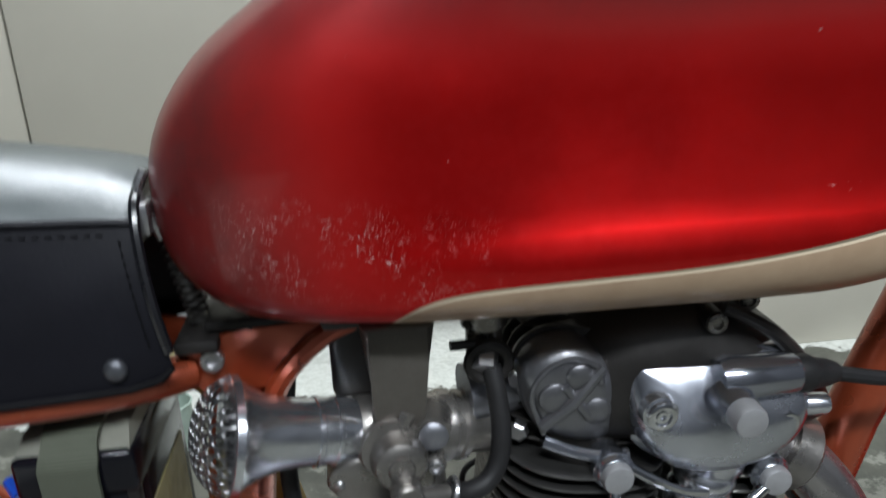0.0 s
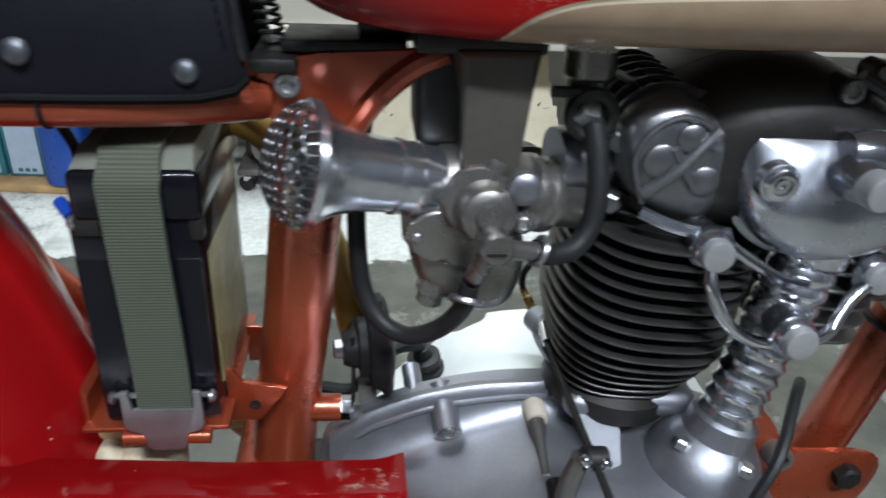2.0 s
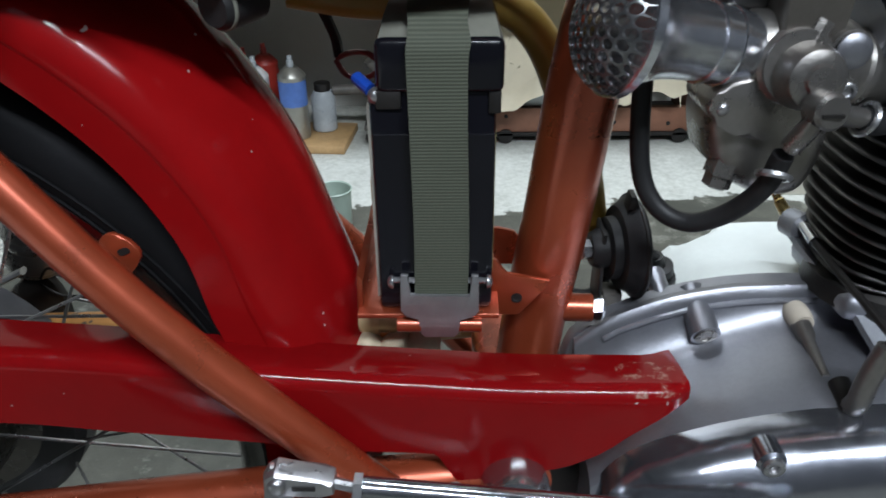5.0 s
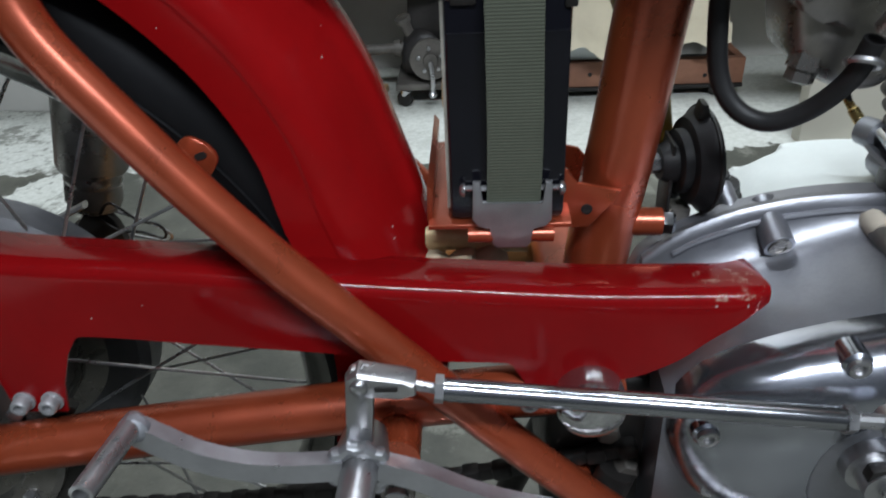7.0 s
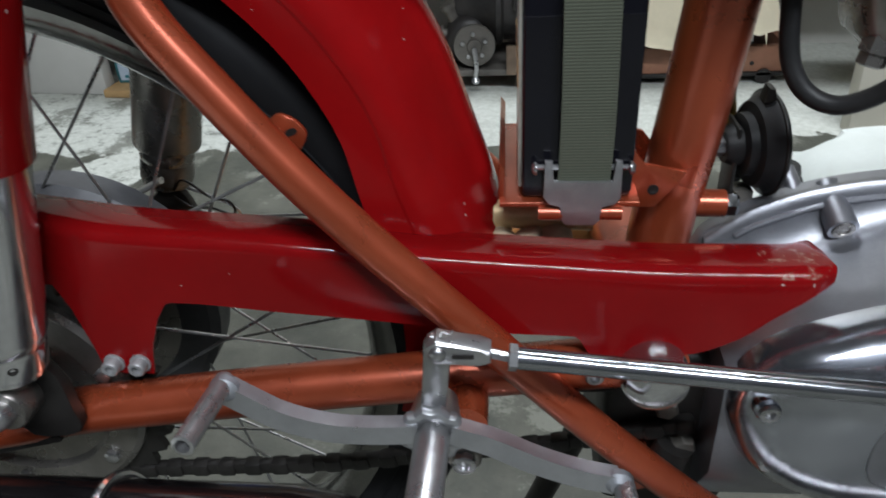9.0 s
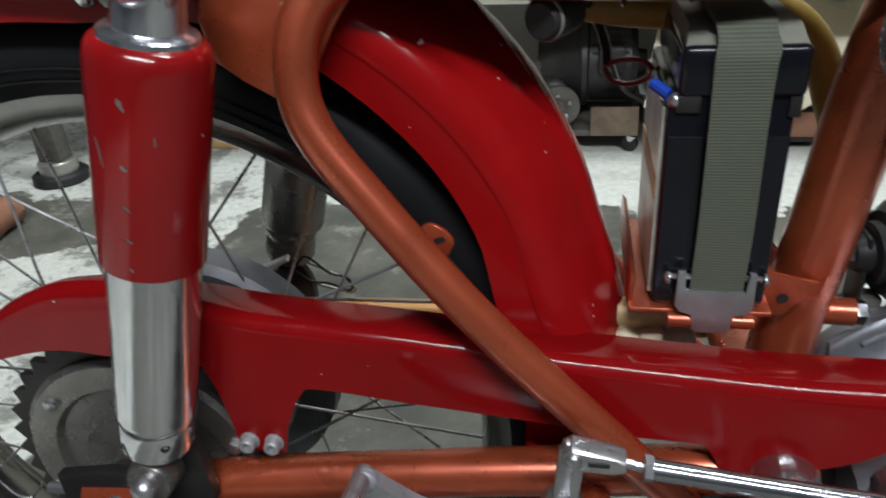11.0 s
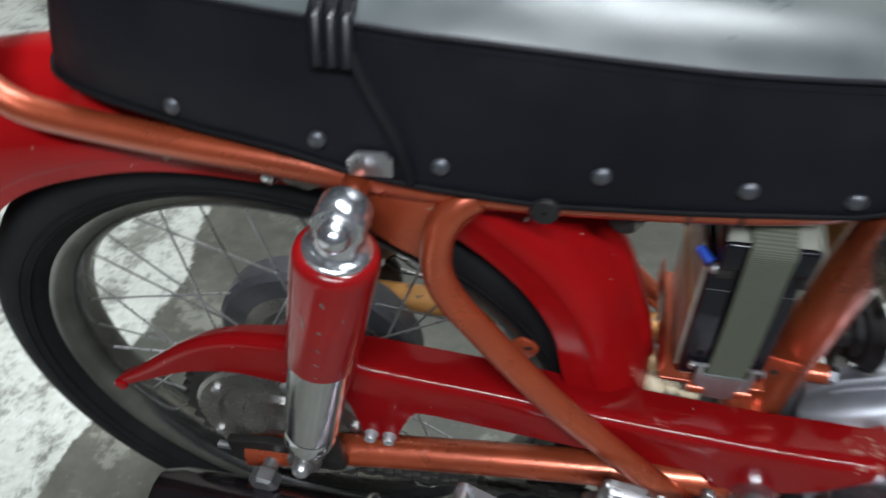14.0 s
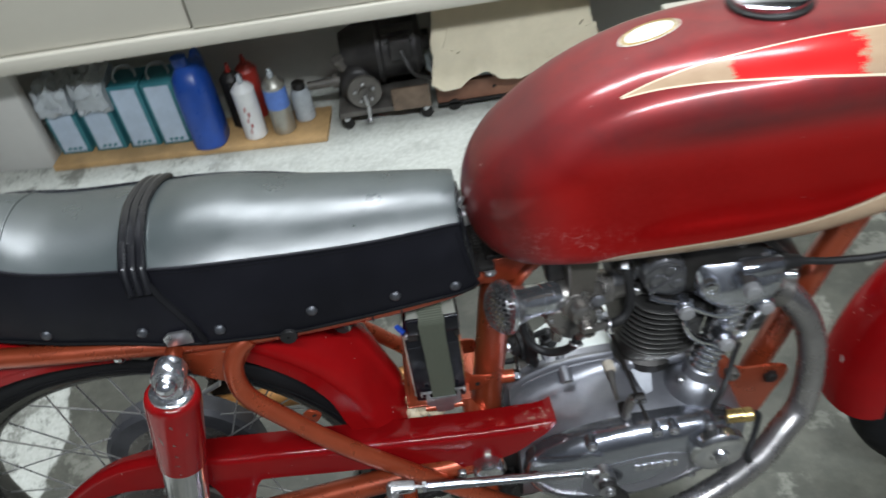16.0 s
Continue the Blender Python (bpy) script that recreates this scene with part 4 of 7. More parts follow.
for k in range(36):
    a = 2 * math.pi * (k + 0.5) / 36
    s = -1 if k % 2 else 1
    sweep = 0.62 if (k // 2) % 2 else -0.62
    b = a + sweep
    hr = 0.070 if s < 0 else 0.084
    p = AX + Vector((math.cos(a) * 0.232, 0, math.sin(a) * 0.232))
    q = AX + Vector((math.cos(b) * hr, s * 0.034, math.sin(b) * hr))
    part("spoke", tube([p, q], 0.0011, 6), ZINC, hub)
# sprocket and cush drive side
teeth = []
for k in range(144):
    a = 2 * math.pi * k / 144
    teeth.append((AX.x + (0.100 + 0.0042 * math.cos(36 * a)) * math.cos(a), AX.z + (0.100 + 0.0042 * math.cos(36 * a)) * math.sin(a)))
part("sprocket", plate(teeth, -0.064, -0.058, 0), DARK, hub, "greasy rear sprocket")
part("sprocket_carrier", lathe([(0, 0.088), (0.006, 0.088), (0.009, 0.084), (0.009, 0.066), (0.004, 0.063), (0.004, 0.046), (0.010, 0.043), (0.010, 0.02), (0.022, 0.018), (0.022, 0)], AX + Vector((0, -0.062, 0)), NEAR, 56), CAST_DULL, hub)
for k in range(6):
    a = 2 * math.pi * (k + 0.3) / 6
    bolt("carrier_nut", hub, AX + Vector((0.075 * math.cos(a), -0.071, 0.075 * math.sin(a))), NEAR, "hex", 0.005, 0.004, ZINC)
bolt("axle_nut", hub, AX + Vector((0, -0.118, 0)), NEAR, "hex", 0.013, 0.014, ZINC)
part("axle", rod(AX + Vector((0, -0.125, 0)), AX + Vector((0, 0.125, 0)), 0.0075), ZINC, hub)
part("brake_drum", lathe([(0.022, 0.05), (0.024, 0.100), (0.030, 0.106), (0.052, 0.106), (0.058, 0.100), (0.060, 0.06), (0.070, 0.03), (0.070, 0)], AX, (0, 1, 0), 56), DRUM, hub, "dark grey brake drum")
part("brake_arm", tube([AX + Vector((0.01, 0.07, 0.06)), AX + Vector((0.065, 0.075, 0.085))], 0.005, 8, flat=0.5), ZINC, hub)
# chain runs
for run in ([(-0.02, 0.404), (0.42, 0.388)], [(-0.02, 0.226), (0.08, 0.2325), (0.16, 0.238), (0.24, 0.249), (0.32, 0.262), (0.42, 0.285)]):
    links = []
    n = 46
    for k in range(n):
        x = -0.02 + 0.44 * (k + 0.5) / n
        z, rise = table(run, x), table(run, x + 0.004) - table(run, x - 0.004)
        wide = 0.0052 if k % 2 else 0.0036
        links.append(turned(block(-0.0064, 0.0064, -wide, wide, -0.0056, 0.0056, 0.0026, 2), pose(x, -0.061, z, 0, -math.degrees(math.atan2(rise, 0.008)), 0)))
    part("drive_chain", join(*links), DARK, bike, "oily black drive chain")

# -- swinging arm --
for side, up in ((-1, 0.0), (1, 0.015)):
    arm = part("swinging_arm", tube(smooth([(-0.045, side * 0.096, 0.300 + up * 0.6), (0.0, side * 0.092, 0.3065 + up), (0.05, side * 0.086, 0.3135 + up), (0.18, side * 0.080, 0.328 + up * 0.5), (0.26, side * 0.078, 0.337), (0.34, side * 0.077, 0.3455), (0.40, side * 0.076, 0.352)], 5), 0.0150, 20), COPPER if side < 0 else surface("gold_arm_paint", (0.50, 0.24, 0.075), 0.35, 0.3, 0.25, 14, 240, 0.08, 0.0, (0.10, 0.07, 0.05), 0.62), bike, "copper-orange swinging arm tube" if side < 0 else "golden swinging arm tube")
    part("axle_plate", plate([(-0.062, 0.322), (-0.02, 0.330), (0.03, 0.325), (0.03, 0.300), (-0.02, 0.287), (-0.062, 0.290)], side * 0.0985 - 0.004, side * 0.0985 + 0.004, 0.001), DARK, arm)
    part("shock_lug", plate(curve2([(0.014, 0.335), (0.020, 0.362), (0.038, 0.372), (0.050, 0.358), (0.052, 0.335), (0.05, 0.315), (0.02, 0.312)], 3), side * 0.104 - 0.004, side * 0.104 + 0.004, 0.001), DARK, arm)
    part("chain_adjuster", rod((-0.075, side * 0.0985, 0.306), (-0.03, side * 0.0985, 0.306), 0.0038, 8), ZINC, arm)
part("wire_clip", tube(smooth([(0.042, 0.095, 0.371), (0.052, 0.095, 0.380), (0.070, 0.095, 0.365), (0.083, 0.095, 0.362), (0.088, 0.095, 0.355), (0.085, 0.095, 0.349), (0.069, 0.095, 0.355), (0.054, 0.095, 0.356), (0.040, 0.095, 0.366)], 5), 0.0011, 8), DARK, arm, "bent spring wire clip")
part("pivot_cap", lathe([(0, 0.0185), (0.012, 0.0185), (0.017, 0.0165), (0.0205, 0.010), (0.0215, 0)], (0.384, -0.088, 0.355), NEAR, 36), POLISHED, bike, "polished domed pivot cap")
part("pivot_lug", rod((0.384, -0.088, 0.355), (0.384, 0.09, 0.355), 0.020, 24), COPPER, bike)
bolt("pivot_bolt", bike, (0.352, -0.092, 0.354), NEAR, "socket", 0.0052, 0.006, ZINC)

# -- shock absorbers --
for side in (-1, 1):
    top, low = Vector((0.0945, side * 0.112, 0.630)), Vector((0.024, side * 0.113, 0.348))
    d = (low - top).normalized()
    paint = RED_SHOCK if side < 0 else surface("grey_shock_shroud", (0.05, 0.05, 0.052), 0.4, 0.5, 0.3, 10, 200, 0.2)
    shock = part("shock_absorber", lathe([(0.0245, 0.0190), (0.0248, 0.0225), (0.0262, 0.0247), (0.0290, 0.0263), (0.034, 0.0273), (0.130, 0.0258), (0.1355, 0.0257), (0.1357, 0.0245), (0.130, 0.023)], top, d, 40), paint, bike, "rear shock absorber with chipped red shroud" if side < 0 else "dark grey rear shock absorber")
    part("lower_sleeve", lathe([(0.128, 0.0236), (0.236, 0.0222), (0.2385, 0.0222), (0.2395, 0.0205)] if side < 0 else [(0.128, 0.0258), (0.231, 0.0258), (0.2335, 0.0250), (0.2345, 0.0205)], top, d, 40), POLISHED if side < 0 else CAST_DULL, shock)
    part("collar", lathe([(0.236, 0.0195), (0.240, 0.0208), (0.2445, 0.0208), (0.246, 0.0198), (0.2485, 0.0208), (0.262, 0.0208), (0.2635, 0.0196), (0.266, 0.0196), (0.268, 0.0175), (0.272, 0.010)], top, d, 36), POLISHED if side < 0 else CAST_DULL, shock)
    for turn in (-0.6, 0.7):
        bolt("adjuster_hole", shock, top + d * 0.256 + Vector((0.0207 * math.sin(turn), side * 0.0207 * math.cos(turn), 0)), (math.sin(turn), side * math.cos(turn), 0), "socket", 0.0026, 0.0006, DARK)
    part("top_cup", lathe([(0.004, 0.0150), (0.0205, 0.0160), (0.0215, 0.0200), (0.0225, 0.0212), (0.0250, 0.0218), (0.0265, 0.0205)], top, d, 36), SATIN, shock, "chromed top cup")
    part("top_eye", join(lathe([(-0.0095, 0.0148), (-0.0075, 0.0162), (0.0095, 0.0162), (0.0115, 0.0150)], top, (0, -side, 0), 36), lathe([(0.010, 0.0125), (0.024, 0.0145)], top, d, 24)), SATIN, shock)
    if side < 0:
        for k, (b_, s_, w_, l_, t_) in enumerate(((0.05, 0.047, 0.0032, 0.0065, 0.3), (0.06, 0.076, 0.0030, 0.0050, 0.6), (0.08, 0.096, 0.0026, 0.0042, 0.7), (0.10, 0.113, 0.0024, 0.0048, 0.8), (0.12, 0.129, 0.0020, 0.0034, 0.6), (-0.40, 0.072, 0.0020, 0.0150, 0.3), (0.0, 0.113, 0.0010, 0.0050, 1.5), (0.55, 0.062, 0.0009, 0.0070, 0.0))):
            part("paint_chip", sliver(top, d, 0.0273 - 0.0156 * (s_ - 0.034), b_, s_, w_, l_, t_), CAST_DULL, shock)
    part("top_washer", lathe([(0.0090, 0.0125), (0.0115, 0.012), (0.0118, 0)], top, (0, side, 0), 28), ZINC, shock)
    bolt("top_nut", shock, top + Vector((0, side * 0.0115, 0)), (0, side, 0), "dome", 0.0100, 0.012, SATIN, "chromed acorn nut")
    part("bottom_eye", join(lathe([(-0.012, 0.0135), (-0.010, 0.0148), (0.010, 0.0148), (0.012, 0.0135)], low, (0, 1, 0), 28), lathe([(0.262, 0.009), (0.282, 0.010)], top, d, 18)), CAST_DULL, shock)
    bolt("bottom_nut", shock, low + Vector((0, side * 0.012, 0)), (0, side, 0), "dome", 0.0085, 0.012, ZINC)
part("spring_clip", tube(smooth([(0.030, 0.112, 0.353), (0.052, 0.108, 0.346), (0.070, 0.108, 0.341), (0.082, 0.108, 0.339), (0.086, 0.108, 0.344), (0.078, 0.108, 0.352), (0.066, 0.108, 0.358), (0.056, 0.108, 0.363), (0.044, 0.108, 0.368)], 4), 0.0013, 6), ZINC, bike, "bent wire spring clip")

# -- chain guard --
G_TOP = [(-0.160, 0.372), (-0.150, 0.379), (-0.135, 0.390), (-0.112, 0.409), (-0.085, 0.431), (-0.056, 0.449), (-0.024, 0.460), (0.011, 0.462), (0.05, 0.453), (0.0915, 0.4435), (0.175, 0.4363), (0.2635, 0.427), (0.33, 0.4217), (0.396, 0.4175), (0.455, 0.4168), (0.466, 0.4165), (0.471, 0.4150)]
G_LOW = [(-0.160, 0.363), (-0.117, 0.387), (-0.077, 0.4065), (-0.032, 0.415), (0.0, 0.412), (0.055, 0.409), (0.0655, 0.364), (0.0675, 0.346), (0.0965, 0.345), (0.1005, 0.364), (0.119, 0.397), (0.18, 0.391), (0.247, 0.384), (0.311, 0.377), (0.341, 0.3755), (0.351, 0.360), (0.358, 0.3475), (0.372, 0.3465), (0.38, 0.362), (0.402, 0.364), (0.428, 0.3755), (0.443, 0.389), (0.465, 0.4045), (0.471, 0.407)]
rings = []
xs = sorted(set([round(-0.160 + 0.0069 * k, 4) for k in range(92)] + [x for x, z in G_LOW]))
for x in [v for v in xs if v < 0.4705] + [0.471]:
    t_, b_ = table(G_TOP, x), table(G_LOW, x)
    r = min(0.0085, (t_ - b_) * 0.45)
    yo = 0.0885 - 0.007 * max(0.0, (x - 0.452) / 0.019) ** 2
    wide = table([(-0.16, 0.012), (-0.02, 0.020), (0.10, 0.040), (0.48, 0.040)], x)
    row = [(x, -yo, b_ + (t_ - r - b_) * k / 4) for k in range(5)]
    row += [(x, -yo + r - r * math.cos(a), t_ - r + r * math.sin(a)) for a in (math.pi / 2 * k / 6 for k in range(1, 7))]
    row += [(x, -yo + r + (wide - r) * 0.5, t_ - 0.003 * wide / 0.04), (x, -yo + wide, t_ - 0.0075 * wide / 0.04)]
    rings.append(row)
guard = part("chain_guard", solid(loft(rings, False, False, False), 0.0015), RED_GUARD, bike, "scratched red steel chain guard", 50)
for x in (0.0745, 0.0905):
    bolt("guard_bolt", guard, (x, -0.0895, 0.3535), NEAR, "socket", 0.0050, 0.0065, NUT)
    part("bolt_washer", rod((x, -0.0884, 0.3535), (x, -0.0898, 0.3535), 0.0062, 20), NUT, guard)
part("end_eye", lathe([(-0.0015, 0.0062), (0.0015, 0.0062), (0.0025, 0.005), (0.0025, 0)], (-0.157, -0.0885, 0.3675), NEAR, 20), RED_GUARD, guard)

# -- engine --
CASE = [(0.424, 0.300), (0.420, 0.350), (0.424, 0.384), (0.450, 0.402), (0.486, 0.4165), (0.524, 0.4235), (0.562, 0.4245), (0.60, 0.420), (0.64, 0.412), (0.68, 0.398), (0.705, 0.380), (0.712, 0.34), (0.70, 0.25), (0.62, 0.19), (0.52, 0.185), (0.45, 0.22)]
engine = part("engine", plate(curve2(CASE, 4), 0.000, 0.012, 0.002, 2), CAST, bike, "air-cooled single-cylinder engine in cast aluminium")
LEFT = [(0.45, 0.28), (0.452, 0.335), (0.470, 0.360), (0.494, 0.381), (0.527, 0.409), (0.58, 0.415), (0.64, 0.408), (0.69, 0.38), (0.70, 0.30), (0.64, 0.2), (0.52, 0.19)]
part("left_crankcase", plate(curve2(LEFT, 4), 0.010, 0.098, 0.014, 4), CAST_PALE, engine, "pale left crankcase half")
# right half: a raised edge, a hollow fillet and a broad deck in front of it
EDGE = [(0.4260, 0.385), (0.440, 0.3975), (0.455, 0.4065), (0.488, 0.4185), (0.525, 0.4245), (0.5624, 0.4255), (0.60, 0.421), (0.64, 0.413), (0.68, 0.398), (0.705, 0.378)]
DECK = [(0.4260, 0.352), (0.440, 0.362), (0.455, 0.3715), (0.49, 0.3875), (0.52, 0.3985), (0.552, 0.4050), (0.60, 0.4060), (0.65, 0.400), (0.69, 0.381), (0.705, 0.362)]
rings = []
for k in range(57):
    x = 0.426 + 0.279 * k / 56
    e, d = table(EDGE, x), table(DECK, x)
    f = e - 0.006 - d
    row = [(0.004, 0.22), (0.004, e - 0.002), (0.001, e), (-0.003, e), (-0.005, e - 0.002), (-0.006, e - 0.006)]
    row += [(-0.006 - 0.018 * (1 - math.cos(a)), e - 0.006 - f * math.sin(a)) for a in (math.pi / 2 * j / 6 for j in range(1, 7))]
    row += [(-0.05, d - 0.001), (-0.078, d - 0.003), (-0.084, d - 0.006), (-0.086, d - 0.012), (-0.087, 0.27), (-0.06, 0.22)]
    rings.append([(x, y, z) for y, z in row])
part("case_deck", loft(rings), CAST, engine, "smooth cast deck of the right crankcase half", 40)
part("case_rib", tube(smooth([(x + 0.003, -0.0065, z - 0.0085) for x, z in EDGE[1:6]], 5), 0.0020, 8), CAST, engine)
part("gearbox_end", block(0.366, 0.452, -0.055, 0.06, 0.20, 0.335, 0.01, 3), DARK, engine, "oily black rear end of the gearbox")
# outer timing cover
COVER = [(0.428, 0.320), (0.430, 0.348), (0.446, 0.370), (0.475, 0.384), (0.512, 0.3945), (0.56, 0.4015), (0.62, 0.4020), (0.668, 0.394), (0.690, 0.372), (0.690, 0.335), (0.672, 0.298), (0.62, 0.266), (0.55, 0.252), (0.48, 0.262), (0.444, 0.285)]
cover = part("timing_cover", pillow(curve2(COVER, 5), -0.080, -0.119, 3.0), COVER_METAL, engine, "polished aluminium timing cover")
part("cover_panel", plate(curve2([(0.50, 0.300), (0.50, 0.345), (0.54, 0.362), (0.60, 0.366), (0.628, 0.352), (0.63, 0.325), (0.60, 0.300), (0.55, 0.290)], 4), -0.1185, -0.1145, 0.0018, 2), CAST, cover)
part("raised_marks", join(*[plate(o, -0.1198, -0.118, 0.0004, 1) for o in ([(0.558 + 0.0092 * k, 0.338), (0.564 + 0.0092 * k, 0.338), (0.564 + 0.0092 * k, 0.350), (0.558 + 0.0092 * k, 0.350)] for k in range(6))]), POLISHED, cover)
for x, z, y in ((0.443, 0.341, -0.106), (0.508, 0.3865, -0.106), (0.585, 0.394, -0.106), (0.605, 0.3945, -0.106), (0.648, 0.391, -0.106), (0.50, 0.275, -0.100), (0.56, 0.264, -0.098), (0.452, 0.296, -0.100), (0.64, 0.282, -0.100)):
    part("bolt_boss", lathe([(0, 0.0082), (0.012, 0.0076), (0.0135, 0.0060)], (x, y + 0.012, z), NEAR, 20), COVER_METAL, cover)
    bolt("cover_bolt", cover, (x, y - 0.001, z), NEAR, "socket", 0.0054, 0.0035, ZINC)
filter_cap = part("filter_cap", lathe([(0, 0.034), (0.010, 0.034), (0.014, 0.031), (0.016, 0.026), (0.016, 0.012), (0.019, 0.010), (0.019, 0)], (0.655, -0.114, 0.362), NEAR, 40), POLISHED, engine, "round polished filter cap")
bolt("cap_bolt", filter_cap, (0.655, -0.132, 0.362), NEAR, "hex", 0.007, 0.006, ZINC)
part("kick_spindle", lathe([(0, 0.015), (0.012, 0.014), (0.012, 0.010), (0.024, 0.010), (0.024, 0)], (0.520, -0.114, 0.335), NEAR, 28), STEEL, engine)
part("shift_arm", plate(curve2([(0.512, 0.346), (0.530, 0.344), (0.534, 0.330), (0.548, 0.312), (0.542, 0.304), (0.528, 0.316), (0.514, 0.326)], 3), -0.137, -0.130, 0.001), DARK, engine)
bolt("shift_bolt", engine, (0.523, -0.137, 0.335), NEAR, "socket", 0.006, 0.005, ZINC)
part("boss", rod((0.4965, 0.010, 0.4135), (0.4990, -0.020, 0.4010), 0.0088, 22), CAST, engine)
bolt("boss_screw", engine, (0.4990, -0.020, 0.4010), (0.08, -0.92, -0.38), "socket", 0.0066, 0.0012, CAST_DULL)
part("small_boss", rod((0.478, 0.028, 0.416), (0.480, 0.008, 0.408), 0.006, 16), CAST, engine)
part("cork_plug", lathe([(-0.008, 0.004), (-0.005, 0.0066), (0.004, 0.0074), (0.010, 0.0071), (0.014, 0.0060)], (0.5525, -0.008, 0.4110), (0.03, -1, -0.06), 24), surface("cork", (0.50, 0.44, 0.36), 0.8, 0, 0.15, 30, 300, 0.3), engine, "pale cork bung")
part("plug_cone", lathe([(0.012, 0.0058), (0.022, 0.0050), (0.026, 0.0034), (0.044, 0.0026), (0.052, 0.0024)], (0.5525, -0.008, 0.4110), (-0.03, -1, -0.16), 20), CAST_DULL, engine)
part("arm_slot", rod((0.5545, -0.066, 0.4045), (0.5535, -0.084, 0.4000), 0.0056, 14), DARK, engine)

# clutch lever with its cable
BLADE = [(0.5600, 0.0360, 0.4475), (0.5650, 0.0220, 0.4430), (0.5745, -0.0040, 0.4335), (0.5830, -0.0285, 0.4243), (0.5880, -0.0440, 0.4140), (0.5910, -0.0560, 0.4020)]
HALF = [(0.0055, 0.0032, 0.0010), (0.0080, 0.0046, 0.0016), (0.0088, 0.0052, 0.0017), (0.0094, 0.0057, 0.0018), (0.0090, 0.0052, 0.0017), (0.0040, 0.0024, 0.0008)]
lever = part("clutch_lever", ribbon(BLADE, HALF, 0.0042), LEVER, engine, "worn steel clutch release lever")
part("lever_head", lathe([(-0.009, 0.0050), (-0.007, 0.0085), (0.005, 0.0090), (0.008, 0.0070), (0.009, 0)], (0.5615, 0.0300, 0.4480), (0.30, -0.80, 0.05), 20), LEVER, lever)
part("lever_cheek", ribbon([(0.5700, 0.0300, 0.4470), (0.5790, 0.0090, 0.4400), (0.5850, -0.0060, 0.4340)], [(0.0012, 0.0006, 0.005)] * 3, 0.0030), LEVER, lever)
part("cable_ferrule", lathe([(0, 0.0036), (0.010, 0.0034), (0.011, 0.0026), (0.018, 0.0024)], (0.5590, 0.0400, 0.4500), (-0.34, 0.55, 0.60), 16), BRASS, lever, "brass cable ferrule")
part("clutch_cable", tube(smooth([(0.5545, 0.047, 0.457), (0.5520, 0.052, 0.466), (0.5560, 0.054, 0.476), (0.5680, 0.052, 0.484), (0.5900, 0.048, 0.492)], 5), 0.0022, 8), RUBBER, lever)
part("cable_sleeve", rod((0.5600, 0.0190, 0.4530), (0.5592, 0.0010, 0.4518), 0.0033, 12), CHROME, lever)
part("inner_cable", tube([(0.5592, 0.0010, 0.4515), (0.5615, -0.0430, 0.4475), (0.5640, -0.0865, 0.4440), (0.5665, -0.1180, 0.4400)], 0.0022, 8), DARK, lever)
arm_part = part("release_arm", tube(smooth([(0.5545, -0.0800, 0.4005), (0.5535, -0.0860, 0.4080), (0.5545, -0.0870, 0.4240), (0.5590, -0.0870, 0.4430)], 4), 0.0056, 12), CAST_DULL, engine)
part("arm_clamp", rod((0.5590, -0.0900, 0.4445), (0.5705, -0.0890, 0.4430), 0.0062, 14), DARK, arm_part)
for x, y, z in ((0.5590, -0.0935, 0.4465), (0.5690, -0.0945, 0.4445)):
    bolt("clamp_screw", arm_part, (x, y, z), (0.0, -0.9, 0.3), "dome", 0.0034, 0.003, CHROME)

# cylinder barrel: leaned forward, with finning
CYL, LEAN_AX = Vector((0.600, 0, 0.432)), Vector((0.10, 0, 0.995))


def fin_outline(hx, hy, p=2.7, n=40):
    return [(hx * math.copysign(abs(math.cos(a)) ** (2 / p), math.cos(a)), hy * math.copysign(abs(math.sin(a)) ** (2 / p), math.sin(a))) for a in (2 * math.pi * k / n for k in range(n))]


def fin(height, hx, hy, thick, shift=0.0):
    c = CYL + LEAN_AX * height + Vector((shift, 0, 0))
    rings_ = []
    for dz, grow in ((-thick, 0.90), (-thick * 0.8, 0.985), (-thick * 0.3, 1.0), (thick * 0.3, 1.0), (thick * 0.8, 0.985), (thick, 0.90)):
        rings_.append([c + Vector((x * grow, y * grow, 0)) + LEAN_AX * dz + Vector((0, 0, -0.1 * x)) for x, y in fin_outline(hx, hy)])
    return loft(rings_)


barrel = part("cylinder", lathe([(-0.012, 0.040), (0.0, 0.040), (0.004, 0.034), (0.118, 0.034)], CYL, LEAN_AX, 40), DARKCAST, engine, "dark finned cylinder barrel")
FIN_METAL = surface("bright_edged_fins", (0.11, 0.107, 0.103), 0.35, 0.85, 0.3, 14, 300, 0.3)
for k in range(14):
    h_ = 0.006 + 0.0081 * k
    u = min(1.0, 0.60 + 0.085 * k)
    part("fin", fin(h_, 0.051 * min(1, 0.74 + 0.05 * k), 0.060 * u, 0.00115), FIN_METAL, barrel)
part("barrel_foot", block(0.566, 0.646, -0.034, 0.044, 0.418, 0.436, 0.008, 3), CAST, barrel)
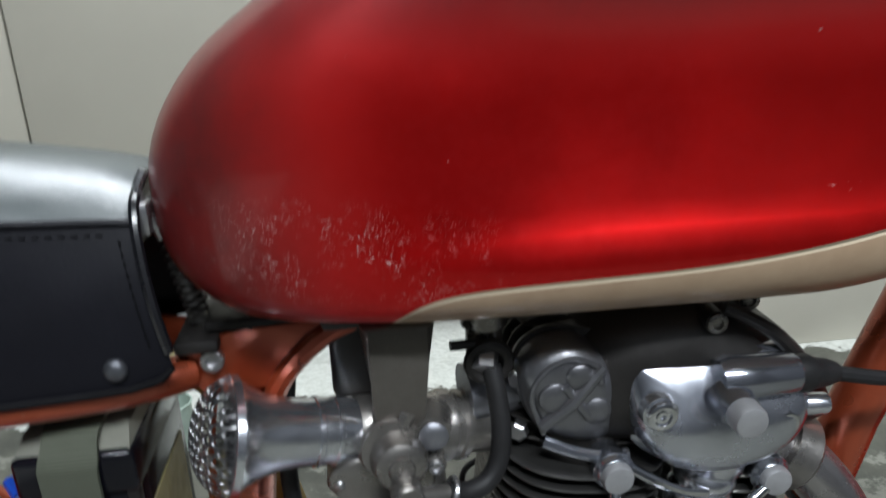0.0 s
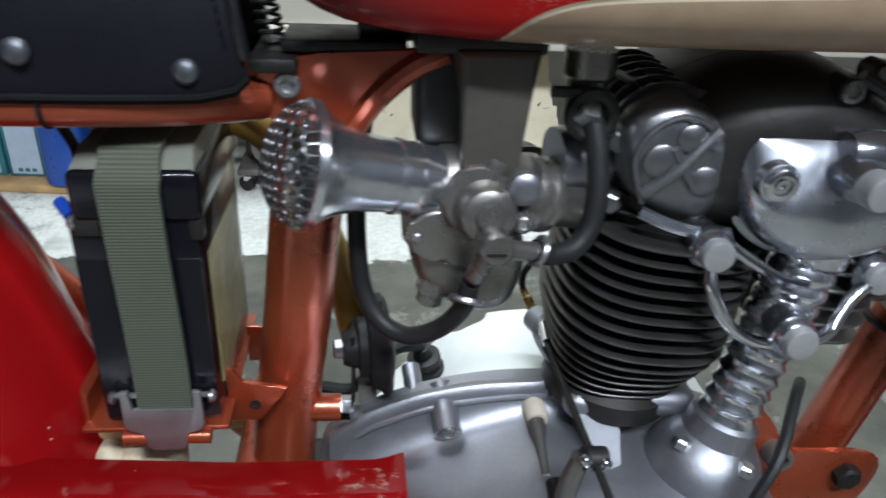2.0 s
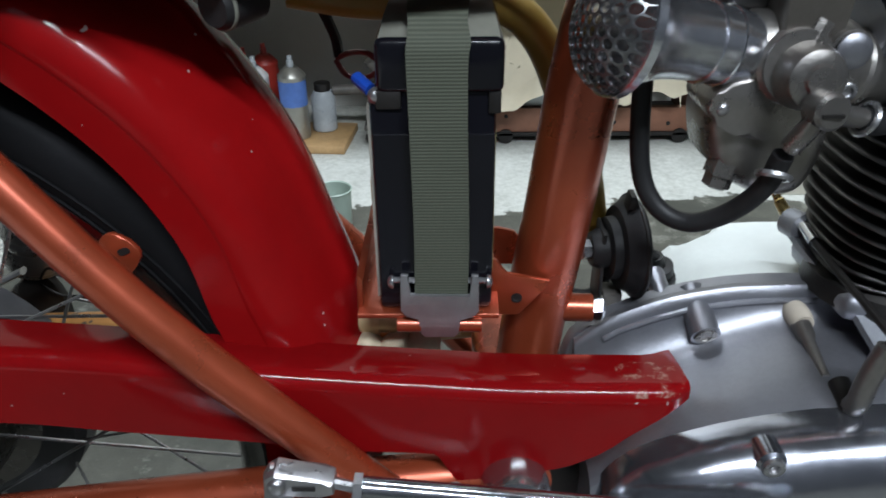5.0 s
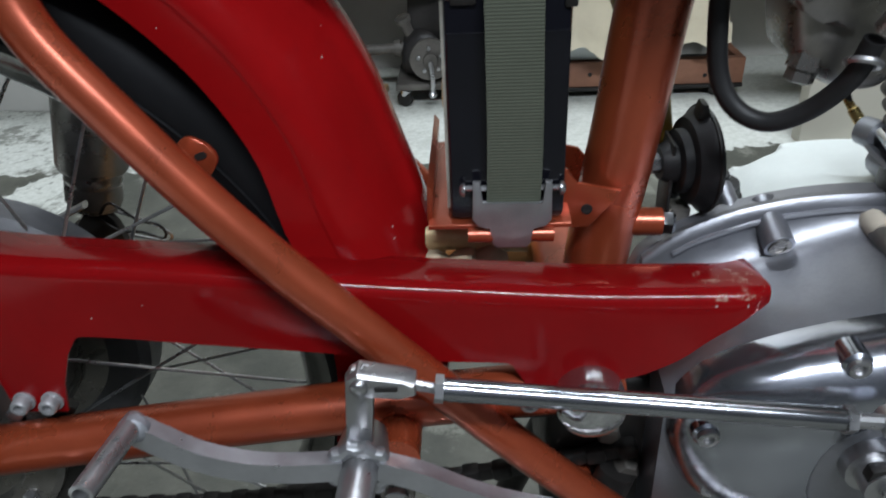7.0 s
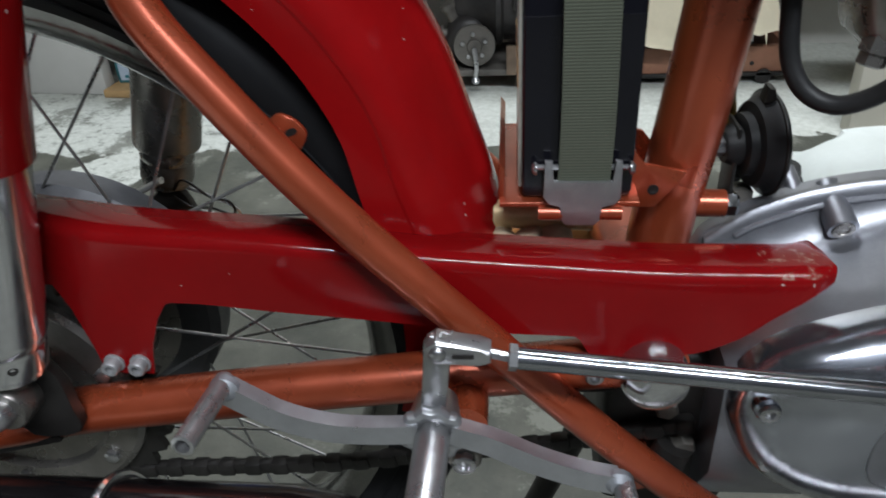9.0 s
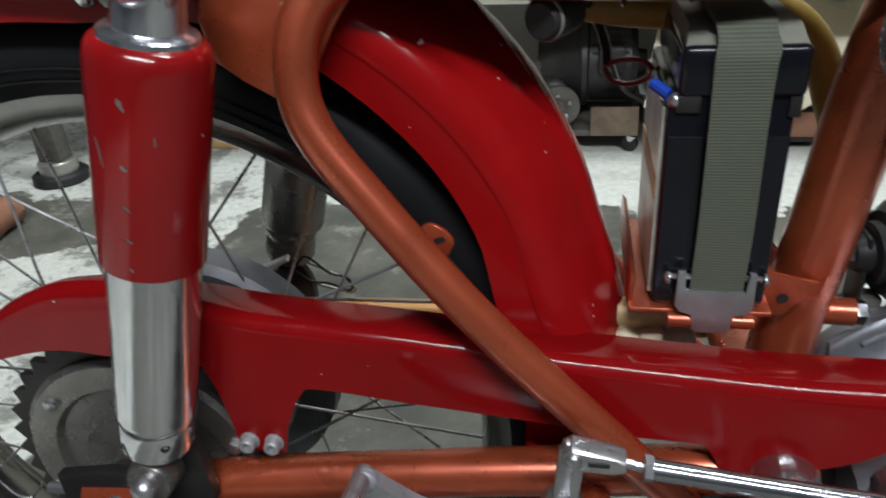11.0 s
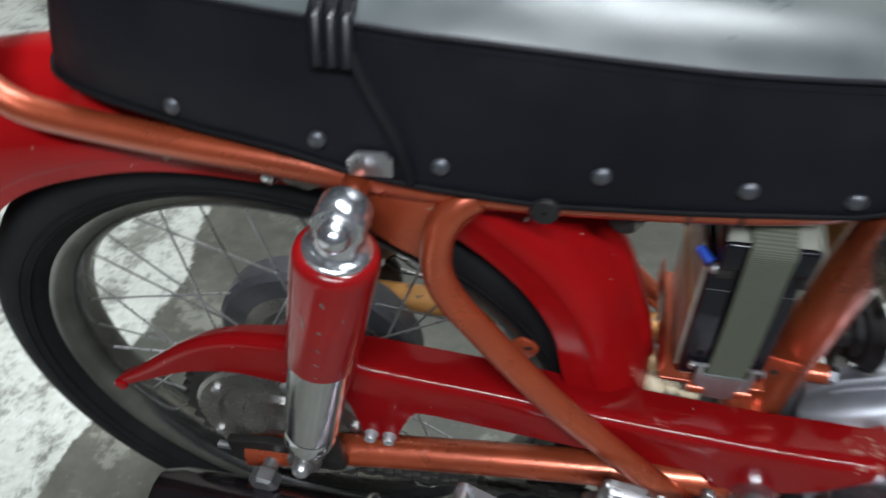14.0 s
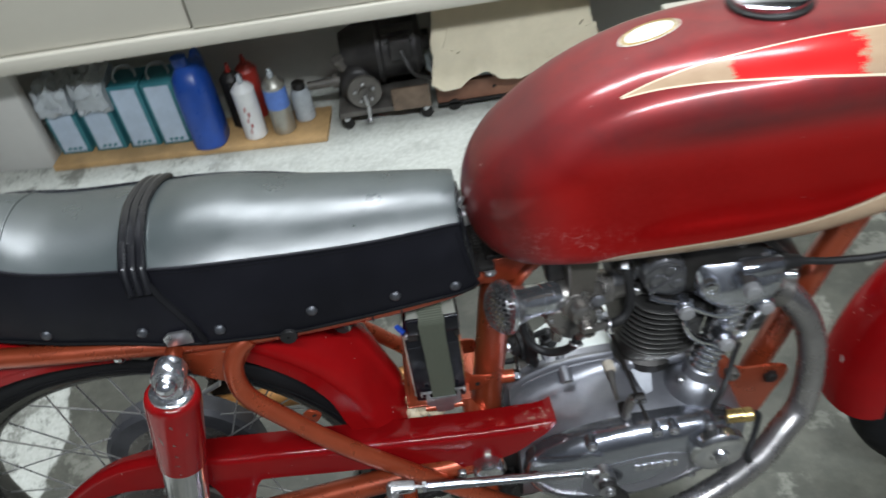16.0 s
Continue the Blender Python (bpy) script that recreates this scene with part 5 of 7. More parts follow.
# cylinder head
head = part("cylinder_head", lathe([(0.110, 0.040), (0.150, 0.044), (0.185, 0.030)], CYL, LEAN_AX, 36), DARKCAST, engine, "dark aluminium cylinder head")
for k in range(8):
    part("fin", fin(0.119 + 0.0088 * k, 0.054 - 0.0016 * max(0, k - 3), 0.040 - 0.0015 * k, 0.0013, 0.006), DARKCAST, head)
for k in range(5):
    part("front_fin", fin(0.052 + 0.0105 * k, 0.034, 0.050, 0.0013, 0.094), FIN_METAL, head)
DOME = [(0.590, 0.560), (0.592, 0.600), (0.612, 0.622), (0.650, 0.632), (0.685, 0.628), (0.714, 0.611), (0.740, 0.592), (0.757, 0.571), (0.762, 0.546), (0.70, 0.535), (0.62, 0.545)]
# near-black colour carries the tank's shade on the cam box
part("cam_box", join(pillow(curve2(DOME, 4), 0.01, -0.052, 3.2), plate(curve2(DOME, 4), 0.0, 0.055, 0.006)), DARKCAST, head, "dark cast cam box, shade under the tank painted in")
part("cam_box_rib", tube(smooth([(0.682, -0.038, 0.627), (0.706, -0.044, 0.614), (0.724, -0.046, 0.596)], 4), 0.0040, 10), DARKCAST, head)
for x, y, z in ((0.674, -0.046, 0.622), (0.700, -0.030, 0.626)):
    part("cap_boss", rod((x, y + 0.014, z), (x, y, z), 0.0062, 18), DARKCAST, head)
    bolt("cap_screw", head, (x, y, z), NEAR, "socket", 0.0055, 0.003, CAST_DULL)
# inlet rocker housing: round fins behind a smooth cover with a cross-shaped rib
ROCKER = [(0.571, 0.600), (0.573, 0.582), (0.580, 0.566), (0.594, 0.557), (0.612, 0.553), (0.625, 0.560), (0.627, 0.590), (0.617, 0.607), (0.598, 0.617), (0.580, 0.613)]
rocker = part("rocker_cover", pillow(curve2(ROCKER, 5), -0.020, -0.049, 4.0), ROCKER_METAL, head, "smooth grey rocker cover with a crossed rib")
# rocker fins coloured black to hold the shade round them
for k in range(6):
    g = 1.02 + 0.02 * k
    part("rocker_fin", plate([(0.599 + (x - 0.599) * g, 0.585 + (z - 0.585) * g + 0.002) for x, z in curve2(ROCKER, 4)], -0.027 + 0.0115 * k, -0.0245 + 0.0115 * k, 0.0008), DARK, head)
part("recess_rim", tube(smooth([(0.583, -0.0465, 0.566), (0.576, -0.0475, 0.588), (0.582, -0.0475, 0.602), (0.596, -0.0475, 0.609), (0.611, -0.0475, 0.603), (0.613, -0.0485, 0.594)], 5), 0.0016, 8), ROCKER_METAL, rocker)
for x, z, r in ((0.588, 0.588, 0.0088), (0.601, 0.599, 0.0075), (0.611, 0.578, 0.0080)):
    part("rocker_boss", lathe([(0, r), (0.0020, r * 0.95), (0.0032, r * 0.75), (0.0036, 0)], (x, -0.0475, z), NEAR, 24), ROCKER_METAL, rocker)
part("rocker_web", tube([(0.582, -0.0475, 0.571), (0.597, -0.0505, 0.585), (0.614, -0.0475, 0.603)], 0.0034, 10), ROCKER_METAL, rocker)
part("rocker_web", tube([(0.593, -0.0495, 0.595), (0.606, -0.0495, 0.576)], 0.0026, 10), ROCKER_METAL, rocker)
part("rocker_lip", tube(smooth([(0.583, -0.046, 0.561), (0.598, -0.050, 0.5555), (0.614, -0.052, 0.552), (0.628, -0.052, 0.552)], 5), 0.0034, 8), COVER_METAL, rocker)
# bevel cover
BEVEL = [(0.6285, 0.575), (0.6275, 0.599), (0.634, 0.6045), (0.668, 0.6050), (0.706, 0.603), (0.7235, 0.592), (0.7275, 0.570), (0.715, 0.549), (0.683, 0.5385), (0.652, 0.5435), (0.634, 0.559)]


def bevel_face(x, z):
    """The face leans back towards its top and curves away to the rear."""
    rise, back = z - 0.572, max(0.0, 0.657 - x)
    return 0.27 * (rise + math.sqrt(rise * rise + 0.007 ** 2)) + 4.0 * back * back


bevel_cover = part("bevel_cover", pillow(curve2(BEVEL, 12), -0.034, -0.0690, 4.6, bevel_face, 30), BEVEL_METAL, head, "mirror-polished bevel cover", 60)
part("cover_flange", plate(curve2([(0.6250, 0.580), (0.6245, 0.598), (0.632, 0.6065), (0.668, 0.6070), (0.711, 0.6045), (0.727, 0.593), (0.731, 0.572), (0.724, 0.553), (0.706, 0.5410), (0.683, 0.5350), (0.659, 0.5375), (0.641, 0.5465), (0.629, 0.561)], 3), -0.045, -0.030, 0.003), COVER_METAL, bevel_cover)
part("tacho_drive", lathe([(-0.014, 0.0105), (-0.008, 0.0122), (0.028, 0.0112), (0.030, 0.0100)], (0.684, -0.0580, 0.5955), (1, 0.05, -0.04), 30), COVER_METAL, bevel_cover)
part("drive_boot", lathe([(0, 0.0100), (0.008, 0.0105), (0.012, 0.0085), (0.020, 0.0075), (0.026, 0.0055)], (0.713, -0.0565, 0.5940), (1, 0.05, -0.1), 24), RUBBER, bevel_cover)
part("tacho_cable", tube(smooth([(0.738, -0.0545, 0.5905), (0.78, -0.055, 0.583), (0.84, -0.058, 0.585), (0.92, -0.05, 0.60), (1.0, -0.04, 0.66)], 5), 0.0042, 10), RUBBER, bevel_cover, "black tachometer cable")
part("bolt_pad", lathe([(0, 0.0120), (0.010, 0.0105), (0.016, 0.0092), (0.0165, 0)], (0.676, -0.062, 0.587), NEAR, 28), COVER_METAL, bevel_cover)
part("big_bolt", lathe([(0, 0.0088), (0.008, 0.0088), (0.0100, 0.0080), (0.0105, 0.0066), (0.0105, 0)], (0.675, -0.078, 0.5875), NEAR, 24), NUT, bevel_cover)
for x, y, z in ((0.6372, -0.0625, 0.5850), (0.7085, -0.0560, 0.5690)):
    part("bolt_seat", lathe([(0, 0.0098), (0.006, 0.0094), (0.0068, 0.0082), (0.0068, 0)], (x, y, z), NEAR, 26), SATIN, bevel_cover)
    bolt("cover_screw", bevel_cover, (x, y - 0.0065, z), NEAR, "washer", 0.0078, 0.003, CHROME)
part("side_ear", lathe([(0, 0.0065), (0.014, 0.006), (0.016, 0.0045)], (0.722, -0.052, 0.572), (0.9, -0.3, 0.10), 22), SATIN, bevel_cover)
# bevel shaft tube with rings
SHAFT_TOP, SHAFT_LOW = Vector((0.6810, -0.0440, 0.5480)), Vector((0.6500, -0.0490, 0.4120))
sd = (SHAFT_LOW - SHAFT_TOP).normalized()
profile = [(0.0, 0.0185), (0.012, 0.0188), (0.014, 0.0172)]
for k in range(34):
    s0 = 0.016 + 0.0032 * k
    pitch_ = 0.0095 if s0 < 0.054 else 0.0094
    swell = 0.5 - 0.5 * math.cos(2 * math.pi * (s0 - 0.016) / pitch_)
    profile.append((s0, (0.0160 if s0 < 0.054 else 0.0146) + 0.0022 * swell))
profile += [(0.126, 0.0140), (0.130, 0.0170), (0.138, 0.0176)]
shaft = part("bevel_shaft_tube", lathe(profile, SHAFT_TOP, sd, 36), SATIN, engine, "ribbed bright bevel shaft tube", 50)
part("shaft_base", lathe([(-0.030, 0.036), (-0.008, 0.034), (0.0, 0.030), (0.006, 0.026), (0.010, 0.021), (0.022, 0.0195), (0.024, 0.017)], SHAFT_LOW, -sd, 40), CAST, shaft)
for a in (0.4, 2.2, 3.6, 5.2):
    u = sd.orthogonal().normalized()
    w = sd.cross(u)
    bolt("base_nut", shaft, SHAFT_LOW - sd * 0.003 + 0.0265 * (math.cos(a) * u + math.sin(a) * w), -sd, "hex", 0.005, 0.006, ZINC)
# oil pipe and unions
PIPE_LINE = [(0.617, -0.062, 0.539), (0.6175, -0.067, 0.530), (0.6225, -0.069, 0.519), (0.631, -0.070, 0.5085), (0.642, -0.0705, 0.5015), (0.652, -0.072, 0.500), (0.660, -0.076, 0.504), (0.674, -0.074, 0.503), (0.684, -0.070, 0.506), (0.690, -0.066, 0.513), (0.697, -0.062, 0.521), (0.708, -0.058, 0.527)]
oil = part("oil_pipe", tube(smooth(PIPE_LINE, 6), 0.0034, 12), CHROME, engine, "thin chromed oil pipe with three unions")
for x, y, z in ((0.6184, -0.0667, 0.5457), (0.6590, -0.0880, 0.5090), (0.7110, -0.0620, 0.5290)):
    part("union", lathe([(0, 0.0095), (0.008, 0.0100), (0.010, 0.0112), (0.016, 0.0114), (0.0172, 0.0104), (0.0185, 0.0102), (0.020, 0.0088)], (x, y + 0.025, z), NEAR, 28), COVER_METAL, oil)
    part("union_cap", lathe([(0, 0.0086), (0.0050, 0.0086), (0.0066, 0.0078), (0.0070, 0.0064), (0.0070, 0)], (x, y + 0.0068, z), NEAR, 24), NUT, oil, "round dull plated union cap")
part("oil_pipe_upper", tube(smooth([(0.626, -0.060, 0.549), (0.640, -0.0615, 0.540), (0.655, -0.062, 0.532), (0.670, -0.061, 0.528)], 4), 0.0030, 10), CHROME, oil)
# exhaust
HEADER = [(0.718, -0.016, 0.534), (0.742, -0.021, 0.52), (0.764, -0.03, 0.497), (0.783, -0.038, 0.461), (0.792, -0.05, 0.412), (0.786, -0.066, 0.345), (0.756, -0.084, 0.316), (0.726, -0.1, 0.291), (0.670, -0.115, 0.258), (0.60, -0.127, 0.236), (0.50, -0.130, 0.225), (0.40, -0.132, 0.233), (0.30, -0.133, 0.252), (0.20, -0.135, 0.262), (0.08, -0.138, 0.268)]
header_pipe = part("exhaust_pipe", tube(smooth(HEADER, 6), 0.0166, 24), PIPE, bike, "heat-stained steel exhaust pipe")
part("exhaust_collar", lathe([(-0.006, 0.0225), (0.008, 0.0240), (0.012, 0.020)], (0.740, -0.021, 0.521), (0.85, -0.2, -0.5), 28), CAST_DULL, header_pipe)
part("silencer", lathe([(0, 0.018), (0.03, 0.026), (0.06, 0.031), (0.34, 0.034), (0.36, 0.030), (0.361, 0)], (0.24, -0.137, 0.262), (-1, -0.03, 0.03), 36), surface("smoky_chrome", (0.11, 0.095, 0.105), 0.14, 0.95, 0.25, 14, 300, 0.06), header_pipe, "smoky dark chromed silencer")
part("silencer_strap", ring((0.082, -0.142, 0.267), (1, 0.1, 0.25), 0.0350, 0.0030, 40, 8), POLISHED, header_pipe, "bright clamp strap round the silencer")
part("brass_union", lathe([(-0.006, 0.0085), (0.022, 0.0085), (0.024, 0.007)], (0.672, -0.106, 0.404), (1, -0.1, 0.05), 20), BRASS, engine, "brass oil pressure switch")
part("switch_lead", tube(smooth([(0.665, -0.1, 0.404), (0.650, -0.10, 0.415), (0.664, -0.09, 0.44), (0.685, -0.06, 0.455), (0.70, -0.04, 0.45)], 5), 0.0032, 8), RUBBER, engine)
part("pressure_lead", tube(smooth([(0.696, -0.107, 0.404), (0.706, -0.105, 0.395), (0.700, -0.115, 0.372), (0.690, -0.128, 0.352), (0.698, -0.125, 0.330)], 5), 0.0036, 8), RUBBER, engine)

# -- carburettor --
MOUTH, NECK = Vector((0.4215, -0.0505, 0.5860)), Vector((0.4853, -0.0318, 0.5706))
ad = (NECK - MOUTH).normalized()
carb = part("carburettor", lathe([(0.064, 0.0155), (0.068, 0.0185), (0.078, 0.0200), (0.082, 0.0178), (0.104, 0.0170), (0.112, 0.019), (0.116, 0.0205), (0.1195, 0.0205), (0.121, 0.0185), (0.1245, 0.0185), (0.126, 0.0200), (0.1295, 0.0200), (0.131, 0.0165), (0.150, 0.0160)], MOUTH, ad, 36), CAST_DULL, bike, "dull grey carburettor with mesh-covered bellmouth")
part("slide_chamber", plate([(0.493, 0.560), (0.4945, 0.601), (0.490, 0.637), (0.528, 0.637), (0.5235, 0.611), (0.517, 0.586), (0.518, 0.560)], -0.047, -0.012, 0.004, 3), CARB_DARK, carb)
# slide guide in black: the tank's shadow is put into its colour
part("slide_guide", block(0.474, 0.512, -0.026, 0.020, 0.585, 0.640, 0.005, 3), DARK, carb)
part("slide_cap", block(0.472, 0.531, -0.044, 0.018, 0.634, 0.644, 0.003), DARK, carb)
part("bellmouth", lathe([(0.0, 0.0290), (0.0006, 0.0301), (0.0044, 0.0303), (0.0052, 0.0292), (0.0065, 0.0279), (0.0095, 0.0254), (0.0135, 0.0230), (0.019, 0.0206), (0.026, 0.0189), (0.034, 0.0179), (0.0435, 0.0174), (0.0440, 0.0183), (0.0462, 0.0183), (0.0468, 0.0176), (0.0535, 0.0176), (0.0540, 0.0183), (0.0560, 0.0182), (0.0566, 0.0174), (0.064, 0.0168), (0.0695, 0.0163), (0.070, 0.0140), (0.05, 0.0140), (0.03, 0.0160), (0.012, 0.0225), (0.002, 0.0280)], MOUTH, ad, 44), SATIN, carb, "shiny spun aluminium bellmouth")


def mesh_dome():
    """A perforated dome: round holes between thin ribs."""
    bm = bmesh.new()
    u = ad.orthogonal().normalized()
    w = ad.cross(u)
    pitch, R = 0.0054, 0.0292

    def lift(a, b):
        rr = min(1.0, math.hypot(a, b) / R)
        return MOUTH - ad * (0.0180 * (1 - rr ** 2.3) ** 0.62 - 0.001) + u * a + w * b

    for i in range(-7, 8):
        for j in range(-7, 8):
            cx, cy = pitch * (i + 0.5 * (j % 2)), pitch * 0.866 * j
            if math.hypot(cx, cy) > R * 1.02:
                continue
            outer, inner, back = [], [], []
            for k in range(12):
                a = math.pi / 6 * k
                reach = 0.577 if k % 2 else 0.5
                for lst, f, sink in ((outer, reach, 0.0), (inner, 0.43, 0.0001), (back, 0.42, 0.0010)):
                    p, q = cx + pitch * f * math.cos(a), cy + pitch * f * math.sin(a)
                    far = math.hypot(p, q)
                    if far > R:
                        p, q = p * R / far, q * R / far
                    lst.append(bm.verts.new(lift(p, q) + ad * sink))
            for k in range(12):
                m = (k + 1) % 12
                bm.faces.new((outer[k], outer[m], inner[m], inner[k]))
                bm.faces.new((inner[k], inner[m], back[m], back[k]))
    bmesh.ops.remove_doubles(bm, verts=bm.verts, dist=0.00008)
    return bm


part("mesh_screen", mesh_dome(), MESH, carb, "perforated steel mesh over the bellmouth")
# dark cone closes the throat in place of its shaded depth
part("bellmouth_throat", lathe([(0.006, 0.0262), (0.010, 0.0)], MOUTH, ad, 30), DARK, carb)
part("float_bowl", pillow(curve2([(0.472, 0.548), (0.474, 0.521), (0.483, 0.511), (0.494, 0.502), (0.510, 0.497), (0.526, 0.502), (0.533, 0.528), (0.525, 0.548), (0.495, 0.556)], 5), -0.006, -0.043, 4.5), CAST_DULL, carb)
part("bowl_flange", plate(curve2([(0.469, 0.552), (0.470, 0.543), (0.488, 0.533), (0.515, 0.534), (0.525, 0.544), (0.515, 0.560), (0.482, 0.562)], 4), -0.047, -0.009, 0.003, 3), CAST_DULL, carb)
part("drain_plug", lathe([(-0.004, 0.0085), (0.004, 0.0085), (0.0045, 0.0070), (0.010, 0.0070), (0.011, 0.005)], (0.4845, -0.034, 0.514), (-0.25, -0.1, -1), 6), CAST_DULL, carb)
bolt("bowl_screw", carb, (0.4745, -0.046, 0.5475), NEAR, "dome", 0.0030, 0.0025, ZINC)
part("jet_chamber", lathe([(-0.030, 0.0175), (-0.004, 0.0175), (-0.002, 0.0160), (0.0, 0.0160)], (0.503, -0.052, 0.568), (0.03, -1, 0.12), 32), CAST_DULL, carb)
banjo = part("banjo_cap", lathe([(-0.010, 0.0150), (-0.002, 0.0150), (0.0, 0.0138), (0.005, 0.0136), (0.0075, 0.0125), (0.0090, 0.0095), (0.0092, 0.0070), (0.0110, 0.0060), (0.0112, 0)], (0.506, -0.056, 0.565), (0.05, -1, 0.12), 32), CAST_DULL, carb, "grey fuel banjo cap")
part("banjo_body", lathe([(-0.004, 0.0082), (0.006, 0.0080), (0.0075, 0.0066), (0.0078, 0)], (0.508, -0.071, 0.5555), (0.1, -1, 0.1), 24), CAST_DULL, banjo)
part("banjo_slot", block(0.5035, 0.5125, -0.0800, -0.0785, 0.5545, 0.5560, 0), DARK, banjo)
part("banjo_ridge", tube([(0.508, -0.0725, 0.5555), (0.519, -0.068, 0.5515), (0.529, -0.064, 0.5490)], 0.0046, 12), CAST_DULL, banjo)
part("banjo_outlet", tube([(0.506, -0.0715, 0.553), (0.5035, -0.069, 0.545), (0.501, -0.064, 0.536)], 0.0048, 12), CAST_DULL, banjo)
part("pilot_boss", lathe([(0, 0.0125), (0.008, 0.0110), (0.014, 0.0096), (0.0175, 0.0088), (0.019, 0)], (0.524, -0.033, 0.5735), (0, -1, 0.08), 28), CAST_DULL, carb)
bolt("pilot_plug", carb, (0.524, -0.052, 0.575), (0, -1, 0.08), "dome", 0.0078, 0.0030, CAST)
part("pilot_ear", tube([(0.512, -0.044, 0.586), (0.508, -0.046, 0.578)], 0.0052, 10), CAST_DULL, carb)
part("adjuster_pad", lathe([(0, 0.0060), (0.008, 0.0056), (0.0085, 0)], (0.5245, -0.045, 0.558), NEAR, 20), CAST_DULL, carb)
bolt("adjuster_screw", carb, (0.5245, -0.053, 0.558), NEAR, "socket", 0.0040, 0.003, ZINC)
part("inlet_stub", lathe([(0, 0.0165), (0.030, 0.0165), (0.032, 0.023), (0.038, 0.023)], (0.546, -0.014, 0.576), (0.9, 0.15, 0.05), 30), CAST, carb)
for z in (0.560, 0.592):
    bolt("inlet_nut", carb, (0.574, -0.030, z), (-0.5, -0.8, 0), "hex", 0.0055, 0.006, ZINC)
part("hose_clip", ring((0.531, -0.0625, 0.5482), (0.8, 0.1, -0.35), 0.0068, 0.0016, 20, 6), ZINC, carb)
part("fuel_hose", tube(smooth([(0.528, -0.064, 0.5495), (0.538, -0.060, 0.5450), (0.550, -0.056, 0.5465), (0.5575, -0.052, 0.556), (0.5600, -0.048, 0.572), (0.5590, -0.042, 0.590), (0.5570, -0.036, 0.604)], 6), 0.0053, 14), RUBBER, carb, "black fuel hose to the tap")
part("overflow_hose", tube(smooth([(0.500, -0.061, 0.531), (0.497, -0.055, 0.512), (0.487, -0.045, 0.494), (0.472, -0.036, 0.484), (0.458, -0.028, 0.488), (0.449, -0.022, 0.503), (0.4455, -0.018, 0.53), (0.446, -0.012, 0.565), (0.45, -0.005, 0.60)], 6), 0.0050, 14), RUBBER, carb, "black rubber hose looping below the carburettor")
part("hose_clip", ring((0.4985, -0.059, 0.520), (0.25, 0.45, 0.9), 0.0069, 0.0017, 20, 6), ZINC, carb)
tap = part("fuel_tap", lathe([(0, 0.010), (0.020, 0.010), (0.022, 0.0125), (0.034, 0.0125)], (0.556, -0.022, 0.600), (0, 0, 1), 24), CAST_DULL, bike, "brass-stemmed fuel tap under the tank")
part("tap_lever", tube([(0.553, -0.034, 0.616), (0.536, -0.036, 0.617)], 0.0028, 8), DARK, tap)
part("tap_stem", lathe([(0, 0.0075), (0.012, 0.0075)], (0.555, -0.03, 0.610), (-0.2, -0.8, -0.6), 6), ZINC, tap)
part("tap_knob", ring((0.556, -0.036, 0.606), NEAR, 0.010, 0.0035, 24, 8), DARK, tap)

# -- battery, tray, horn, wiring --
battery = part("battery", block(0.3125, 0.3720, -0.0425, 0.060, 0.436, 0.556, 0.003, 2), PLASTIC, bike, "black battery held by an olive strap")
part("battery_step", block(0.3135, 0.3715, -0.0430, -0.0405, 0.440, 0.535, 0.0004, 1), PLASTIC, battery)
lid = part("battery_lid", block(0.3165, 0.3750, -0.0455, 0.062, 0.5550, 0.5800, 0.0035, 3), PLASTIC, battery)
part("lid_top", loft([[(0.3165 + a, -0.0445 + b, z), (0.3750 - a, -0.0445 + b, z), (0.3750 - a, 0.061 - b, z), (0.3165 + a, 0.061 - b, z)] for a, b, z in ((0.002, 0.002, 0.5795), (0.004, 0.014, 0.5875))]), PLASTIC_DUSTY, battery, "dusty top of the battery lid")
part("battery_label", block(0.3108, 0.3124, -0.036, 0.057, 0.440, 0.548, 0), surface("cloudy_foil_label", (0.50, 0.48, 0.42), 0.32, 0.2, 0.45, 22, 160, 0.1), battery, "worn cloudy grey battery label")
part("label_band", block(0.3101, 0.3110, -0.033, 0.054, 0.496, 0.508, 0), WOOD, battery)
part("terminal", block(0.316, 0.328, -0.0445, -0.036, 0.5475, 0.5565, 0.001), DARK, battery)
bolt("terminal_screw", battery, (0.317, -0.040, 0.553), (-0.8, -0.6, 0.1), "dome", 0.004, 0.005, ZINC)
part("blue_sleeve", rod((0.3135, -0.037, 0.5545), (0.306, -0.028, 0.558), 0.0032, 10), BLUE_WIRE, battery)
part("side_label", block(0.3718, 0.3728, -0.030, 0.048, 0.452, 0.532, 0), surface("yellowed_label", (0.24, 0.21, 0.09), 0.4, 0.0, 0.4, 26, 160, 0.05), battery, "yellowed battery label")
part("right_terminal", block(0.368, 0.374, -0.044, -0.037, 0.545, 0.556, 0.001), DARK, battery)


